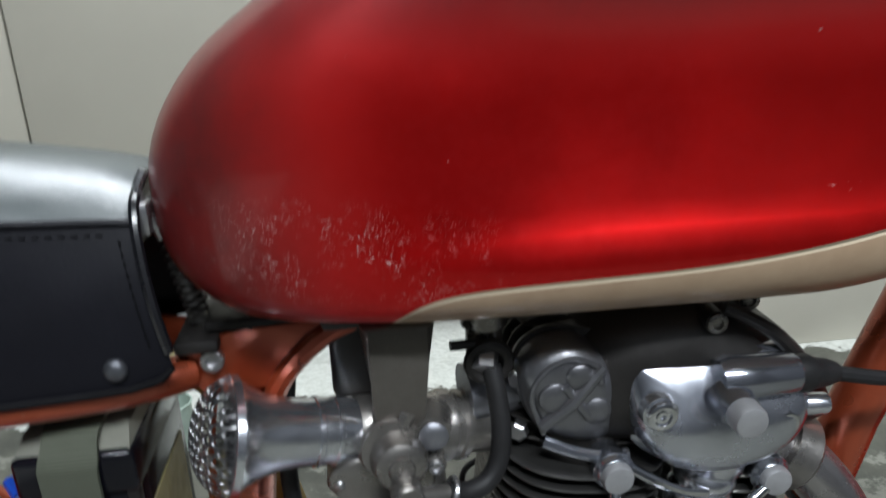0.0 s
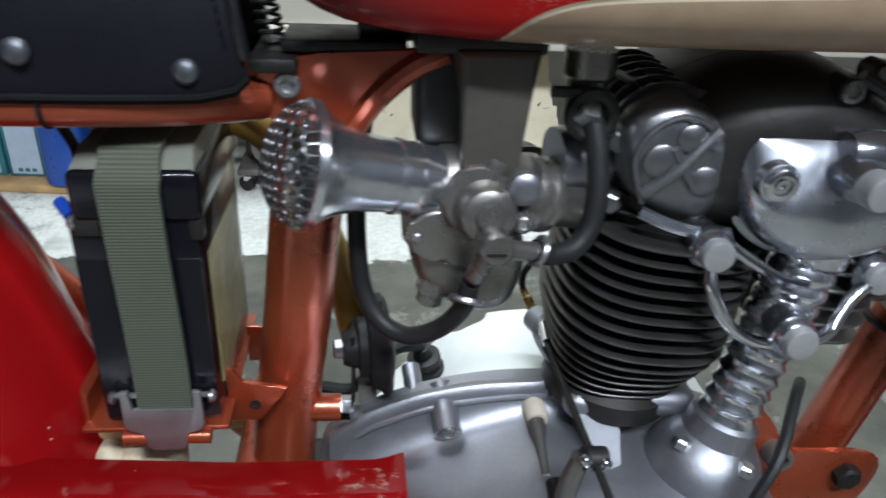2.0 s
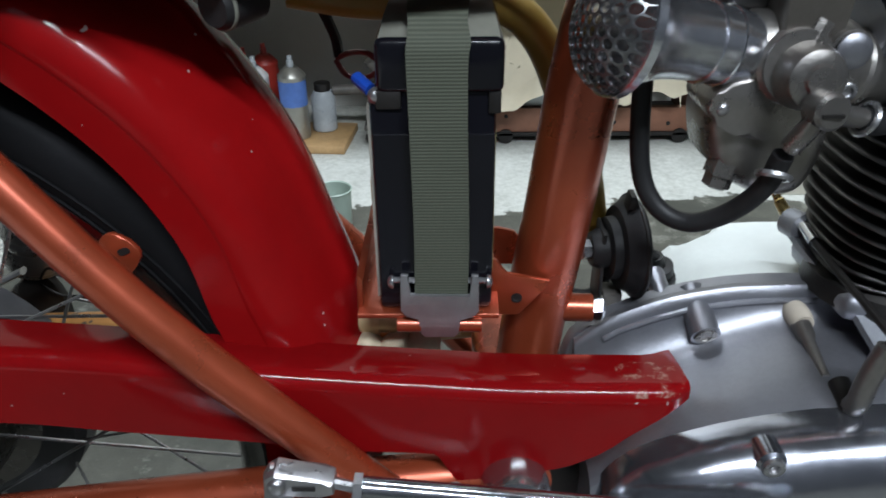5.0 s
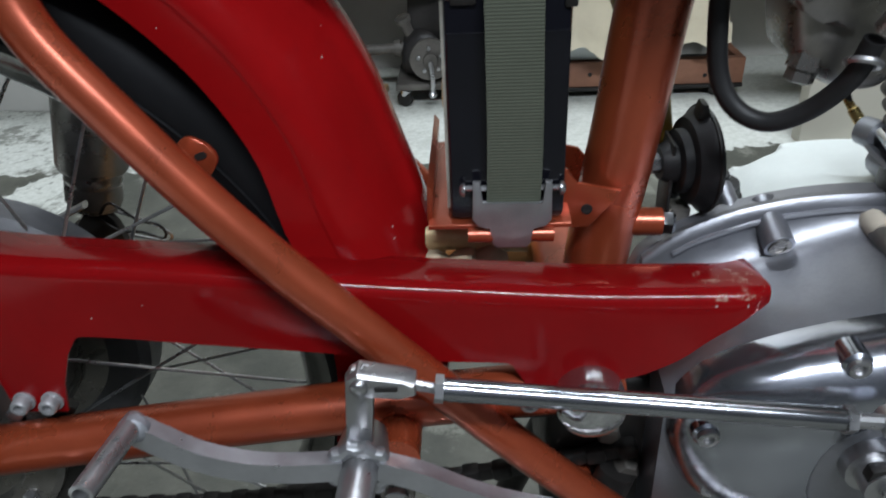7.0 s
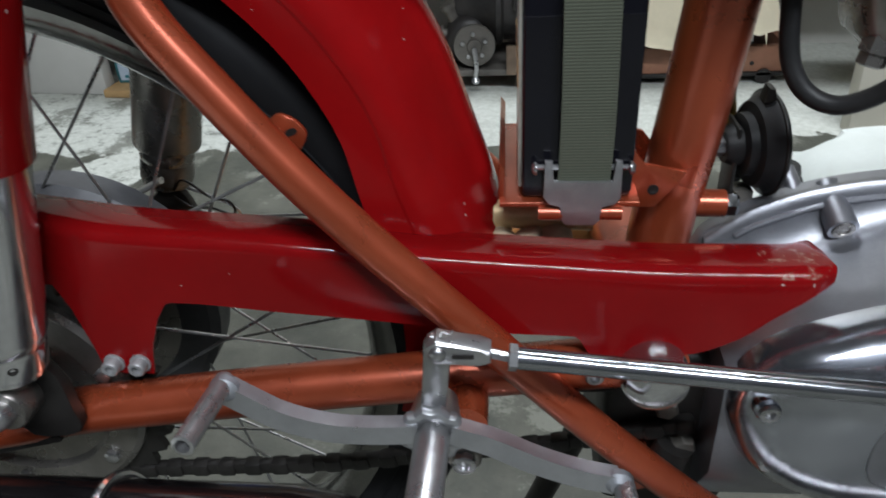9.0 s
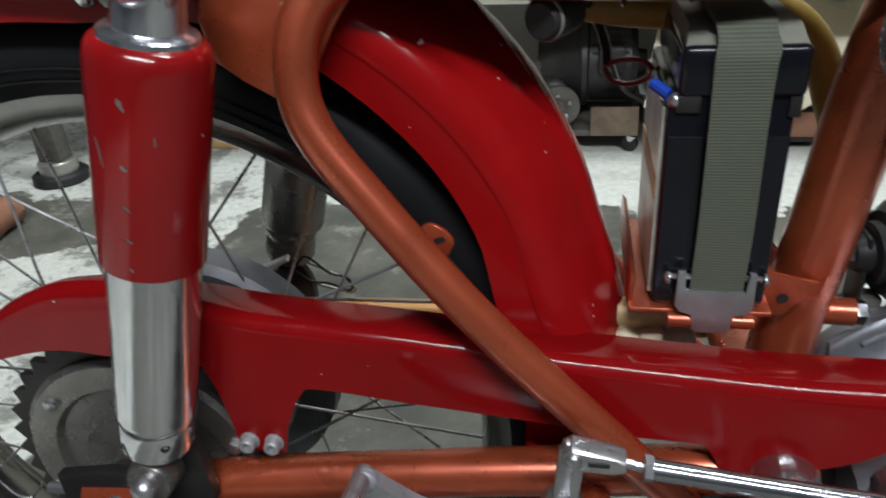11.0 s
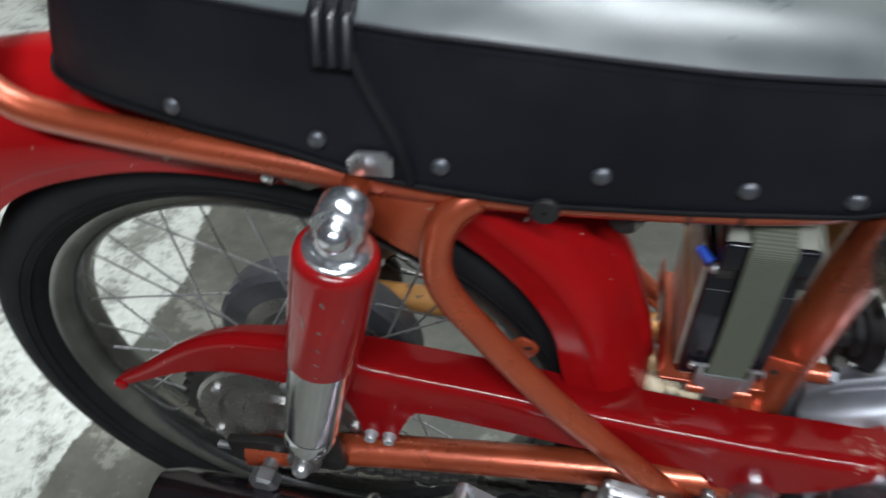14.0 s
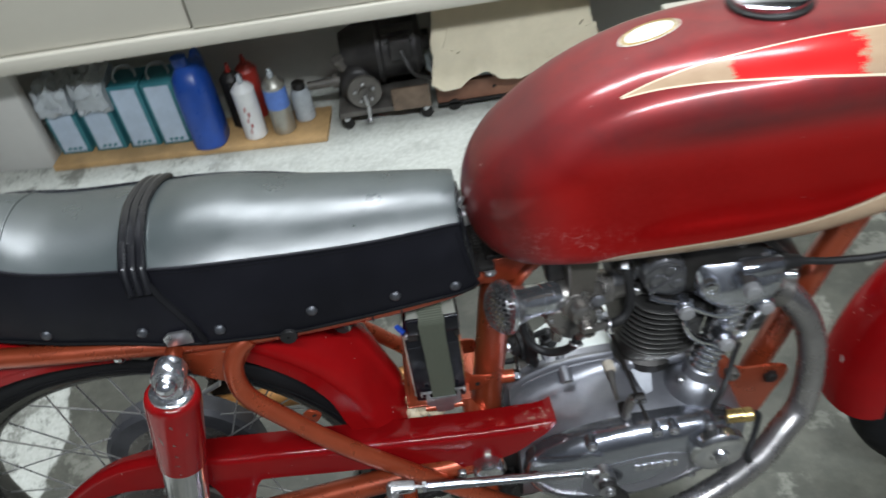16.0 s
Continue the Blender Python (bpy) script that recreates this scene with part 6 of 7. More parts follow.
def strap_loft():
    line = [(-0.0475, 0.4475), (-0.0485, 0.50), (-0.0490, 0.565), (-0.0480, 0.578), (-0.0430, 0.5835), (-0.0320, 0.5895), (0.0, 0.5900), (0.05, 0.5895), (0.066, 0.583), (0.068, 0.56), (0.066, 0.45)]
    pts = smooth([(0, y, z) for y, z in line], 5)
    rings_ = []
    for i, p in enumerate(pts):
        d = (pts[min(i + 1, len(pts) - 1)] - pts[max(i - 1, 0)]).normalized()
        nrm = Vector((0, -d.z, d.y)) * 0.0013
        x0, x1 = 0.3315 + 0.0006 * math.sin(i * 0.4), 0.3590 + 0.0006 * math.sin(i * 0.5)
        rings_.append([(x0, p.y - nrm.y, p.z - nrm.z), (x1, p.y - nrm.y, p.z - nrm.z), (x1, p.y + nrm.y, p.z + nrm.z), (x0, p.y + nrm.y, p.z + nrm.z)])
    return loft(rings_)


part("strap", strap_loft(), STRAP, battery, "ribbed olive webbing strap")
part("strap_buckle", plate([(0.3245, 0.462), (0.3285, 0.462), (0.3290, 0.4495), (0.3605, 0.4490), (0.3610, 0.462), (0.3645, 0.4615), (0.3650, 0.4400), (0.3620, 0.4360), (0.3550, 0.4350), (0.3545, 0.4260), (0.3520, 0.4235), (0.3365, 0.4235), (0.3340, 0.4260), (0.3335, 0.4355), (0.3270, 0.4365), (0.3240, 0.4405)], -0.0515, -0.0485, 0.0005), surface("matt_steel", (0.36, 0.36, 0.37), 0.4, 0.85, 0.2, 24, 360, 0.2), battery, "bent steel strap hook")
part("buckle_pin", rod((0.3205, -0.0462, 0.4565), (0.3690, -0.0462, 0.4560), 0.0016, 8), ZINC, battery)
for x in (0.3205, 0.3690):
    bolt("pin_head", battery, (x, -0.0475, 0.4563), (1 if x > 0.34 else -1, 0, 0), "dome", 0.0036, 0.003, ZINC)
tray = part("battery_tray", plate([(0.3005, 0.4355), (0.3005, 0.4325), (0.3760, 0.4325), (0.3760, 0.4355)], -0.047, 0.065, 0.0006), COPPER, bike, "copper-orange battery tray")
part("tray_side", plate([(0.2995, 0.434), (0.3025, 0.432), (0.3035, 0.452), (0.3005, 0.456)], -0.040, 0.062, 0.0006), COPPER, tray)
part("tray_web", plate([(0.3725, 0.4195), (0.389, 0.4195), (0.402, 0.4365), (0.405, 0.4420), (0.393, 0.4440), (0.381, 0.4460), (0.3755, 0.455), (0.3725, 0.456)], -0.0245, -0.0215, 0.0006), COPPER, tray)
bolt("tray_hole", tray, (0.387, -0.0246, 0.4310), NEAR, "socket", 0.0032, 0.0004, DARK)
part("tray_back", plate([(0.3735, 0.416), (0.398, 0.416), (0.398, 0.430), (0.390, 0.440), (0.380, 0.4425), (0.3735, 0.4425)], 0.038, 0.041, 0.0006), COPPER, tray)
for a, b in ((0.3215, 0.3345), (0.3545, 0.3665)):
    part("hook_roller", rod((a, -0.0475, 0.4295), (b, -0.0475, 0.4293), 0.0042, 14), COPPER, tray)
part("cross_lug", rod((0.405, -0.004, 0.4115), (0.434, -0.004, 0.4105), 0.0085, 20), COPPER, frame_part)
bolt("cross_nut", frame_part, (0.434, -0.004, 0.4105), (1, -0.1, 0), "hex", 0.0072, 0.008, CHROME)
HORN_AT, HORN_AX = Vector((0.4585, 0.022, 0.438)), Vector((0.99, 0.12, 0.02)).normalized()
horn = part("horn", lathe([(-0.024, 0), (-0.024, 0.010), (-0.019, 0.0125), (-0.015, 0.0128), (-0.014, 0.019), (-0.009, 0.0195), (-0.008, 0.0255), (-0.003, 0.0285), (0.0, 0.0312), (0.0022, 0.0318), (0.0040, 0.0305), (0.0048, 0.026), (0.0070, 0.018), (0.0075, 0)], HORN_AT, HORN_AX, 44), RUBBER, bike, "round black horn behind the seat tube")
part("horn_edge", ring(HORN_AT + HORN_AX * 0.0015, HORN_AX, 0.0316, 0.0012, 44, 8), DARK, horn)
part("horn_bracket", block(0.4400, 0.4425, 0.010, 0.034, 0.398, 0.452, 0.001), DARK, horn)
part("horn_peak", plate([(0.4530, 0.466), (0.4600, 0.466), (0.4580, 0.4745), (0.4550, 0.4745)], 0.014, 0.026, 0.0006), DARK, horn)
bolt("horn_nut", horn, HORN_AT - HORN_AX * 0.024, -HORN_AX, "hex", 0.006, 0.006, ZINC)
part("horn_terminal", block(0.4440, 0.4560, 0.012, 0.026, 0.400, 0.410, 0.001), GRIME, horn)
part("lead_boot", lathe([(0, 0.0105), (0.001, 0.0128), (0.007, 0.0128), (0.0085, 0.0092), (0.0105, 0.0092), (0.012, 0.0118), (0.0175, 0.0118), (0.0185, 0.0070), (0.026, 0.0058), (0.027, 0)], (0.4930, 0.0630, 0.3840), (-0.22, -0.12, 0.95), 30), RUBBER, horn, "black rubber lead boot")
part("horn_lead", tube(smooth([(0.4875, 0.060, 0.409), (0.481, 0.056, 0.413), (0.468, 0.05, 0.414), (0.455, 0.045, 0.405), (0.44, 0.03, 0.398), (0.42, 0.03, 0.40)], 5), 0.0040, 10), RUBBER, horn)
part("yellow_bracket", tube(smooth([(0.262, 0.050, 0.585), (0.300, 0.050, 0.579), (0.345, 0.050, 0.577), (0.380, 0.050, 0.575), (0.402, 0.050, 0.556), (0.418, 0.050, 0.520), (0.432, 0.050, 0.480), (0.442, 0.050, 0.430)], 5), 0.0105, 12), YELLOW, bike, "ochre yellow painted bracket strip")
part("main_wiring", tube(smooth([(0.236, 0.01, 0.600), (0.262, 0.02, 0.594), (0.275, 0.045, 0.582), (0.284, 0.053, 0.560), (0.286, 0.053, 0.547)], 5), 0.0032, 8), RUBBER, bike, "frayed wire loop behind the mudguard")
part("red_lead", tube(smooth([(0.284, 0.053, 0.545), (0.290, 0.050, 0.537), (0.302, 0.044, 0.537), (0.311, 0.036, 0.545), (0.306, 0.034, 0.553), (0.294, 0.045, 0.551), (0.285, 0.053, 0.546)], 5), 0.0017, 8), RED_WIRE, bike)
GOLD = surface("ochre_sleeve", (0.66, 0.48, 0.26), 0.4, 0.2, 0.25, 20, 200, 0.1)
brace = part("rear_brace", rod((0.284, -0.010, 0.4085), (0.356, -0.010, 0.4050), 0.0085, 20), GOLD, frame_part, "pale golden cross tube of the swinging arm")
part("brace_collar", rod((0.296, -0.010, 0.4080), (0.308, -0.010, 0.4073), 0.0098, 20), GOLD, brace)
LUMP = surface("pale_tan_sleeve", (0.56, 0.47, 0.33), 0.6, 0.0, 0.25, 40, 260, 0.4)
for x, z, r, k in ((0.302, 0.3920, 0.0110, 0.4), (0.3185, 0.3955, 0.0085, 1.9), (0.3320, 0.3930, 0.0120, 3.1)):
    bm = lathe([(-0.013, 0), (-0.012, r * 0.5), (-0.008, r * 0.86), (-0.002, r), (0.005, r * 0.97), (0.010, r * 0.75), (0.0125, r * 0.4), (0.013, 0)], (x, -0.020, z), (0.5 * math.cos(k), -0.9, 0.3 * math.sin(k)), 18)
    for v in bm.verts:
        v.co.x += 0.0011 * math.sin(v.co.z * 420 + k)
        v.co.z += 0.0012 * math.sin(v.co.x * 380 + 2 * k)
    part("sleeve_end", bm, LUMP, brace, "rounded pale tan sleeve end")
part("cross_tube", rod((0.385, -0.08, 0.255), (0.385, 0.08, 0.255), 0.011, 14), COPPER, frame_part)
part("stand_spring", rod((0.33, -0.05, 0.31), (0.42, -0.04, 0.305), 0.009, 12), DARK, frame_part)
part("stand_leg", tube([(0.41, -0.065, 0.27), (0.33, -0.09, 0.012)], 0.012, 12), DARK, frame_part)
part("stand_leg", tube([(0.41, 0.065, 0.27), (0.33, 0.09, 0.012)], 0.012, 12), DARK, frame_part)
for x, z in ((0.402, 0.300), (0.416, 0.268)):
    bolt("gearbox_nut", frame_part, (x, -0.056, z), NEAR, "hex", 0.0075, 0.012, GRIME)

# -- foot gear: rocking pedal, peg and linkage --
pedal = part("gear_pedal", lathe([(-0.012, 0.0115), (0.010, 0.0150), (0.013, 0.0150)], (0.2665, -0.122, 0.3480), NEAR, 28), STEEL, bike, "welded steel rocking gear pedal")
for pts in ([(0.258, -0.134, 0.3505), (0.235, -0.137, 0.3525), (0.214, -0.139, 0.356), (0.192, -0.140, 0.364), (0.176, -0.1405, 0.375), (0.166, -0.141, 0.383)], [(0.276, -0.134, 0.3505), (0.296, -0.136, 0.345), (0.318, -0.138, 0.335), (0.340, -0.139, 0.327), (0.360, -0.140, 0.323)]):
    line = smooth(pts, 4)
    across = []
    for k, p in enumerate(line):
        d = (line[min(k + 1, len(line) - 1)] - line[max(k - 1, 0)]).normalized()
        across.append(d.cross(Vector((0, 1, 0))).normalized() * 0.0062)
    bar = ribbon(line, across, 0.0085)
    bmesh.ops.bevel(bar, geom=[g for g in bar.edges if g.calc_face_angle(0) > 1.0], offset=0.0022, segments=3, affect="EDGES", profile=0.5)
    part("pedal_arm", bar, PEDAL, pedal)
for x, y, z in ((0.1660, -0.142, 0.3850), (0.3610, -0.141, 0.3235)):
    part("weld_bead", lathe([(-0.004, 0.003), (-0.002, 0.0072), (0.002, 0.0076), (0.005, 0.004)], (x, y, z), NEAR, 14), LEVER, pedal)
part("heel_bar", lathe([(0, 0.0053), (0.048, 0.0053), (0.0485, 0.0036), (0.040, 0.0034), (0.040, 0)], (0.1655, -0.138, 0.3865), (-0.06, -1, 0.10), 22), ZINC, pedal, "knurled heel bar")
part("toe_bar", lathe([(0, 0.0056), (0.052, 0.0056), (0.0525, 0)], (0.364, -0.138, 0.322), (0.05, -1, 0.0), 22), ZINC, pedal)
part("pedal_upright", plate([(0.2605, 0.362), (0.2735, 0.362), (0.2780, 0.402), (0.2760, 0.408), (0.2680, 0.409), (0.2645, 0.404)], -0.131, -0.126, 0.0012), STEEL, pedal)
bead = ring((0.2665, -0.1335, 0.3480), NEAR, 0.0138, 0.0040, 36, 10)
for v in bead.verts:
    swell = 1 + 0.07 * math.sin(11 * math.atan2(v.co.z - 0.348, v.co.x - 0.2665))
    v.co.x, v.co.z = 0.2665 + (v.co.x - 0.2665) * swell, 0.348 + (v.co.z - 0.348) * swell
part("weld_bead", bead, PEDAL, pedal, "lumpy weld round the peg")
part("foot_peg", lathe([(-0.01, 0.0092), (0.075, 0.0092), (0.078, 0.0075), (0.078, 0)], (0.2665, -0.132, 0.3480), (-0.02, -1, 0.0), 26), ZINC, pedal, "grey steel foot peg")
part("clevis", plate([(0.266, 0.398), (0.266, 0.406), (0.271, 0.4095), (0.292, 0.4045), (0.297, 0.403), (0.297, 0.3965), (0.291, 0.3945), (0.270, 0.3955)], -0.1355, -0.1235, 0.0015), STEEL, pedal)
part("clevis_slot", block(0.2785, 0.2890, -0.1362, -0.1350, 0.4000, 0.4025, 0), DARK, pedal)
part("split_pin", tube(smooth([(0.2725, -0.130, 0.408), (0.2740, -0.131, 0.4125), (0.2765, -0.131, 0.4115), (0.2795, -0.131, 0.4130)], 4), 0.0006, 6), ZINC, pedal)
bolt("clevis_pin", pedal, (0.2715, -0.1355, 0.4025), NEAR, "dome", 0.0042, 0.003, STEEL)
part("threaded_end", rod((0.296, -0.130, 0.3990), (0.309, -0.131, 0.3965), 0.0026, 8), ZINC, pedal)
part("link_rod", tube([(0.3065, -0.131, 0.3972), (0.400, -0.1325, 0.3880), (0.494, -0.134, 0.3785)], 0.0055, 16), ROD, pedal, "polished linkage rod")
for a, b in (((0.3055, -0.131, 0.3973), (0.3095, -0.131, 0.3969)), ((0.491, -0.134, 0.3788), (0.4955, -0.134, 0.3784))):
    part("lock_nut", tube([a, b], 0.0068, 6), ZINC, pedal)
part("rod_end", rod((0.495, -0.134, 0.3784), (0.514, -0.134, 0.376), 0.0038, 10), ZINC, pedal)
part("end_joint", lathe([(-0.006, 0.0062), (0.006, 0.0062)], (0.514, -0.134, 0.376), NEAR, 18), ZINC, pedal)
part("peg_lug", rod((0.281, -0.112, 0.331), (0.281, -0.09, 0.331), 0.013, 20), COPPER, pedal)
part("peg_clamp", lathe([(-0.022, 0.0100), (0.0, 0.0100), (0.0012, 0.0088), (0.0012, 0)], (0.2800, -0.1130, 0.3060), NEAR, 26), CAST_DULL, pedal)
bolt("peg_bolt", pedal, (0.2800, -0.1142, 0.3060), NEAR, "socket", 0.0068, 0.005, ZINC)


# ---- things along the back wall ----
lone("plank", turned(block(-0.41, 0.41, -0.10, 0.07, 0.0, 0.02, 0.003), pose(-0.305, 1.385, 0.0, 0, 0, -4.5)), WOOD, (-0.305, 1.385, 0), "pine plank lying on the floor under the cupboard", "plank")


def carton(x, y, tilt, torn):
    root = thing("oil_carton", (x, y, 0.02), "teal and pale blue carton standing on the plank" if not torn else "teal carton with a torn white paper flap", "carton", "cartons on the plank")
    part("box", turned(block(-0.045, 0.045, -0.035, 0.075, 0.0, 0.20, 0.002), pose(x, y, 0.02, 0, 0, tilt)), TEAL, root)
    part("label_panel", turned(block(-0.036, 0.033, -0.0372, -0.0352, 0.008, 0.19, 0), pose(x, y, 0.02, 0, 0, tilt)), PALE, root)
    for k in range(3):
        part("print_bar", turned(block(-0.022 + 0.016 * k, -0.012 + 0.016 * k, -0.0382, -0.0373, 0.014, 0.022, 0), pose(x, y, 0.02, 0, 0, tilt)), TEAL, root)
    if torn:
        flap = block(-0.047, 0.047, -0.044, 0.076, 0.140, 0.222, 0)
        bmesh.ops.subdivide_edges(flap, edges=flap.edges[:], cuts=7, use_grid_fill=True)
        for v in flap.verts:
            v.co += Vector((0.009 * noise.noise(v.co * 55 + Vector((x * 90, 0, 0))), 0.012 * noise.noise(v.co * 60 + Vector((0, 0, x * 70))), (0.030 if v.co.z > 0.2 else 0.018) * noise.noise(v.co * 42 + Vector((0, x * 70, 0)))))
        part("paper_flap", turned(flap, pose(x, y, 0.02, 4, 3, tilt)), CLEARISH, root, "crumpled white paper flap")
    else:
        part("ring_pull", ring((x, y + 0.01, 0.228), (0.3, -0.8, 0.5), 0.030, 0.003, 28, 6), CLEARISH, root)


for x, y, tilt, torn in ((-0.655, 1.405, -4, True), (-0.548, 1.395, -4, True), (-0.442, 1.385, -5, False), (-0.345, 1.375, -4, False)):
    carton(x, y, tilt, torn)


def blue_bottle():
    root = thing("blue_canister", (-0.245, 1.335, 0.02), "blue plastic oil canister standing on the plank", "canister")
    part("body", loft([[(-0.245 + a * math.copysign(abs(math.cos(u)) ** 0.7, math.cos(u)), 1.335 + b * math.copysign(abs(math.sin(u)) ** 0.7, math.sin(u)), z) for u in (2 * math.pi * k / 28 for k in range(28))] for a, b, z in ((0.046, 0.060, 0.02), (0.050, 0.066, 0.026), (0.051, 0.067, 0.10), (0.050, 0.066, 0.20), (0.044, 0.058, 0.238), (0.030, 0.036, 0.262), (0.022, 0.022, 0.27))]), BLUE, root)
    part("cap", lathe([(0, 0.022), (0.024, 0.022), (0.026, 0.018), (0.026, 0)], (-0.255, 1.325, 0.268), (0, 0, 1), 24), BLUE, root)
    part("handle", tube(smooth([(-0.235, 1.37, 0.255), (-0.225, 1.385, 0.275), (-0.22, 1.39, 0.24), (-0.222, 1.392, 0.19)], 5), 0.011, 10), BLUE, root)


blue_bottle()


def spray_can(x, y, body, band, cap, label, bars):
    root = thing("spray_can", (x, y, 0.02), label, "spray can", "cans on the plank")
    part("body", lathe([(0, 0.030), (0.003, 0.0325), (0.148, 0.0325), (0.151, 0.0335), (0.154, 0.0325), (0.166, 0.022), (0.172, 0.015), (0.173, 0)], (x, y, 0.02), (0, 0, 1), 32), body, root)
    if band:
        part("label_band", lathe([(0.082, 0.0328), (0.142, 0.0328)], (x, y, 0.02), (0, 0, 1), 32, False), band, root)
    part("nozzle", lathe([(0.170, 0.008), (0.186, 0.008), (0.188, 0.006), (0.198, 0.006), (0.199, 0)], (x, y, 0.02), (0, 0, 1), 16), cap, root)
    for k in range(bars):
        part("print_bar", block(x - 0.006 + 0.006 * (k % 2), x - 0.002 + 0.008 * (k % 2), y - 0.0335, y - 0.0318, 0.045 + 0.018 * k, 0.058 + 0.018 * k, 0), REDCAP, root)


spray_can(-0.112, 1.320, WHITE, None, CLEARISH, "white spray can with red print on the plank", 5)
spray_can(-0.027, 1.325, GREY_TIN, surface("blue_can_band", (0.10, 0.20, 0.55), 0.4, 0, 0.2, 20, 200, 0.05), CLEARISH, "bare tin spray can with a blue label", 0)
spray_can(-0.155, 1.40, DARK, None, REDCAP, "dark spray can with a red cap behind the others", 0)
spray_can(-0.115, 1.44, REDCAP, None, REDCAP, "red topped can at the back of the plank", 0)


def jar():
    root = thing("plastic_jar", (0.034, 1.375, 0.02), "milky plastic jar with a dark lid", "jar")
    part("body", lathe([(0, 0.026), (0.004, 0.030), (0.085, 0.030), (0.10, 0.022), (0.102, 0)], (0.034, 1.375, 0.02), (0, 0, 1), 28), CLEARISH, root)
    part("lid", lathe([(0.10, 0.020), (0.118, 0.020), (0.12, 0.017), (0.12, 0)], (0.034, 1.375, 0.02), (0, 0, 1), 24), DARK, root)


jar()


def small_mug():
    root = thing("tin_mug", (0.130, 0.86, 0.0), "small pale green tin mug on the floor", "mug")
    part("body", lathe([(0, 0.030), (0.09, 0.034), (0.092, 0.036), (0.094, 0.034), (0.092, 0.032), (0.004, 0.028), (0.004, 0)], (0.130, 0.86, 0.0), (0, 0, 1), 32), surface("pale_green_enamel", (0.34, 0.42, 0.36), 0.35, 0, 0.15, 14, 200, 0.05), root)


small_mug()


def bench_machine():
    """A small greasy bench machine on castors: dark motor, gearbox, crank wheel, bent base plate."""
    x, y = 0.27, 1.40
    root = thing("bench_machine", (x, y, 0.0), "oily dark electric bench machine with a crank wheel on castors", "machine")
    part("base_board", block(x - 0.13, x + 0.14, y - 0.10, y + 0.12, 0.040, 0.056, 0.003), GRIME, root)
    part("base_side", block(x + 0.03, x + 0.14, y - 0.112, y - 0.102, 0.045, 0.115, 0.002), surface("rusty_bent_plate", (0.17, 0.12, 0.085), 0.5, 0.3, 0.35, 18, 200, 0.2), root, "rust-stained bent plate")
    part("motor", lathe([(-0.10, 0.03), (-0.098, 0.055), (-0.06, 0.072), (0.0, 0.098), (0.006, 0.104), (0.018, 0.104), (0.024, 0.092), (0.12, 0.092), (0.135, 0.080), (0.14, 0.03), (0.16, 0.028), (0.16, 0)], (x + 0.0, y + 0.03, 0.185), (1, 0, 0), 44), MOTOR_DARK, root)
    for k in range(9):
        a = math.pi * (0.15 + 0.7 * k / 8)
        part("cooling_rib", block(x + 0.03, x + 0.115, y + 0.03 - 0.094 * math.cos(a) - 0.002, y + 0.03 - 0.094 * math.cos(a) + 0.002, 0.185 + 0.088 * math.sin(a), 0.185 + 0.098 * math.sin(a), 0), MOTOR_DARK, root)
    part("terminal_box", block(x + 0.045, x + 0.105, y - 0.08, y - 0.04, 0.185, 0.245, 0.006), MOTOR_DARK, root)
    part("gearbox", pillow(curve2([(x - 0.11, 0.06), (x - 0.115, 0.13), (x - 0.08, 0.17), (x - 0.03, 0.165), (x - 0.01, 0.12), (x - 0.015, 0.06)], 4), y + 0.05, y - 0.06, 5.0), MOTOR_DARK, root)
    part("filler_neck", lathe([(0, 0.014), (0.03, 0.014), (0.032, 0.019), (0.045, 0.019), (0.046, 0)], (x - 0.095, y - 0.02, 0.155), (-0.35, -0.2, 0.9), 20), GRIME, root)
    part("crank_wheel", lathe([(0, 0.047), (0.006, 0.050), (0.012, 0.048), (0.013, 0.018), (0.022, 0.016), (0.024, 0)], (x - 0.045, y - 0.085, 0.112), (0.05, -1, 0.05), 40), GRIME, root)
    for k in range(5):
        a = 2 * math.pi * k / 5 + 0.4
        bolt("wheel_bolt", root, (x - 0.045 + 0.028 * math.cos(a), y - 0.098, 0.112 + 0.028 * math.sin(a)), NEAR, "hex", 0.005, 0.005, ZINC)
    part("lever", tube(smooth([(x - 0.045, y - 0.112, 0.112), (x - 0.040, y - 0.118, 0.075), (x - 0.042, y - 0.118, 0.042)], 4), 0.0055, 10), ZINC, root)
    part("lever_ball", lathe([(-0.010, 0), (-0.007, 0.007), (0, 0.011), (0.007, 0.007), (0.010, 0)], (x - 0.042, y - 0.118, 0.036), (0, 0, 1), 16), ZINC, root)
    part("spindle", rod((x - 0.21, y - 0.02, 0.118), (x - 0.10, y - 0.02, 0.122), 0.013, 16), GRIME, root)
    part("spindle_collar", rod((x - 0.135, y - 0.02, 0.121), (x - 0.118, y - 0.02, 0.1215), 0.020, 18), GRIME, root)
    part("wiring", tube(smooth([(x + 0.075, y - 0.08, 0.215), (x + 0.10, y - 0.11, 0.16), (x + 0.15, y - 0.09, 0.12), (x + 0.20, y - 0.05, 0.06)], 5), 0.006, 8), DARK, root)
    for dx, dy in ((-0.11, -0.09), (0.125, -0.09), (-0.11, 0.10), (0.12, 0.10)):
        castor = part("castor", lathe([(-0.009, 0.010), (-0.006, 0.019), (0.006, 0.019), (0.009, 0.010)], (x + dx, y + dy, 0.019), (0.5, 1, 0), 20), DARK, root)
        part("castor_fork", lathe([(0, 0.010), (0.014, 0.014), (0.016, 0)], (x + dx, y + dy, 0.026), (0.2, 0, 1), 16), CHROME, castor)


bench_machine()


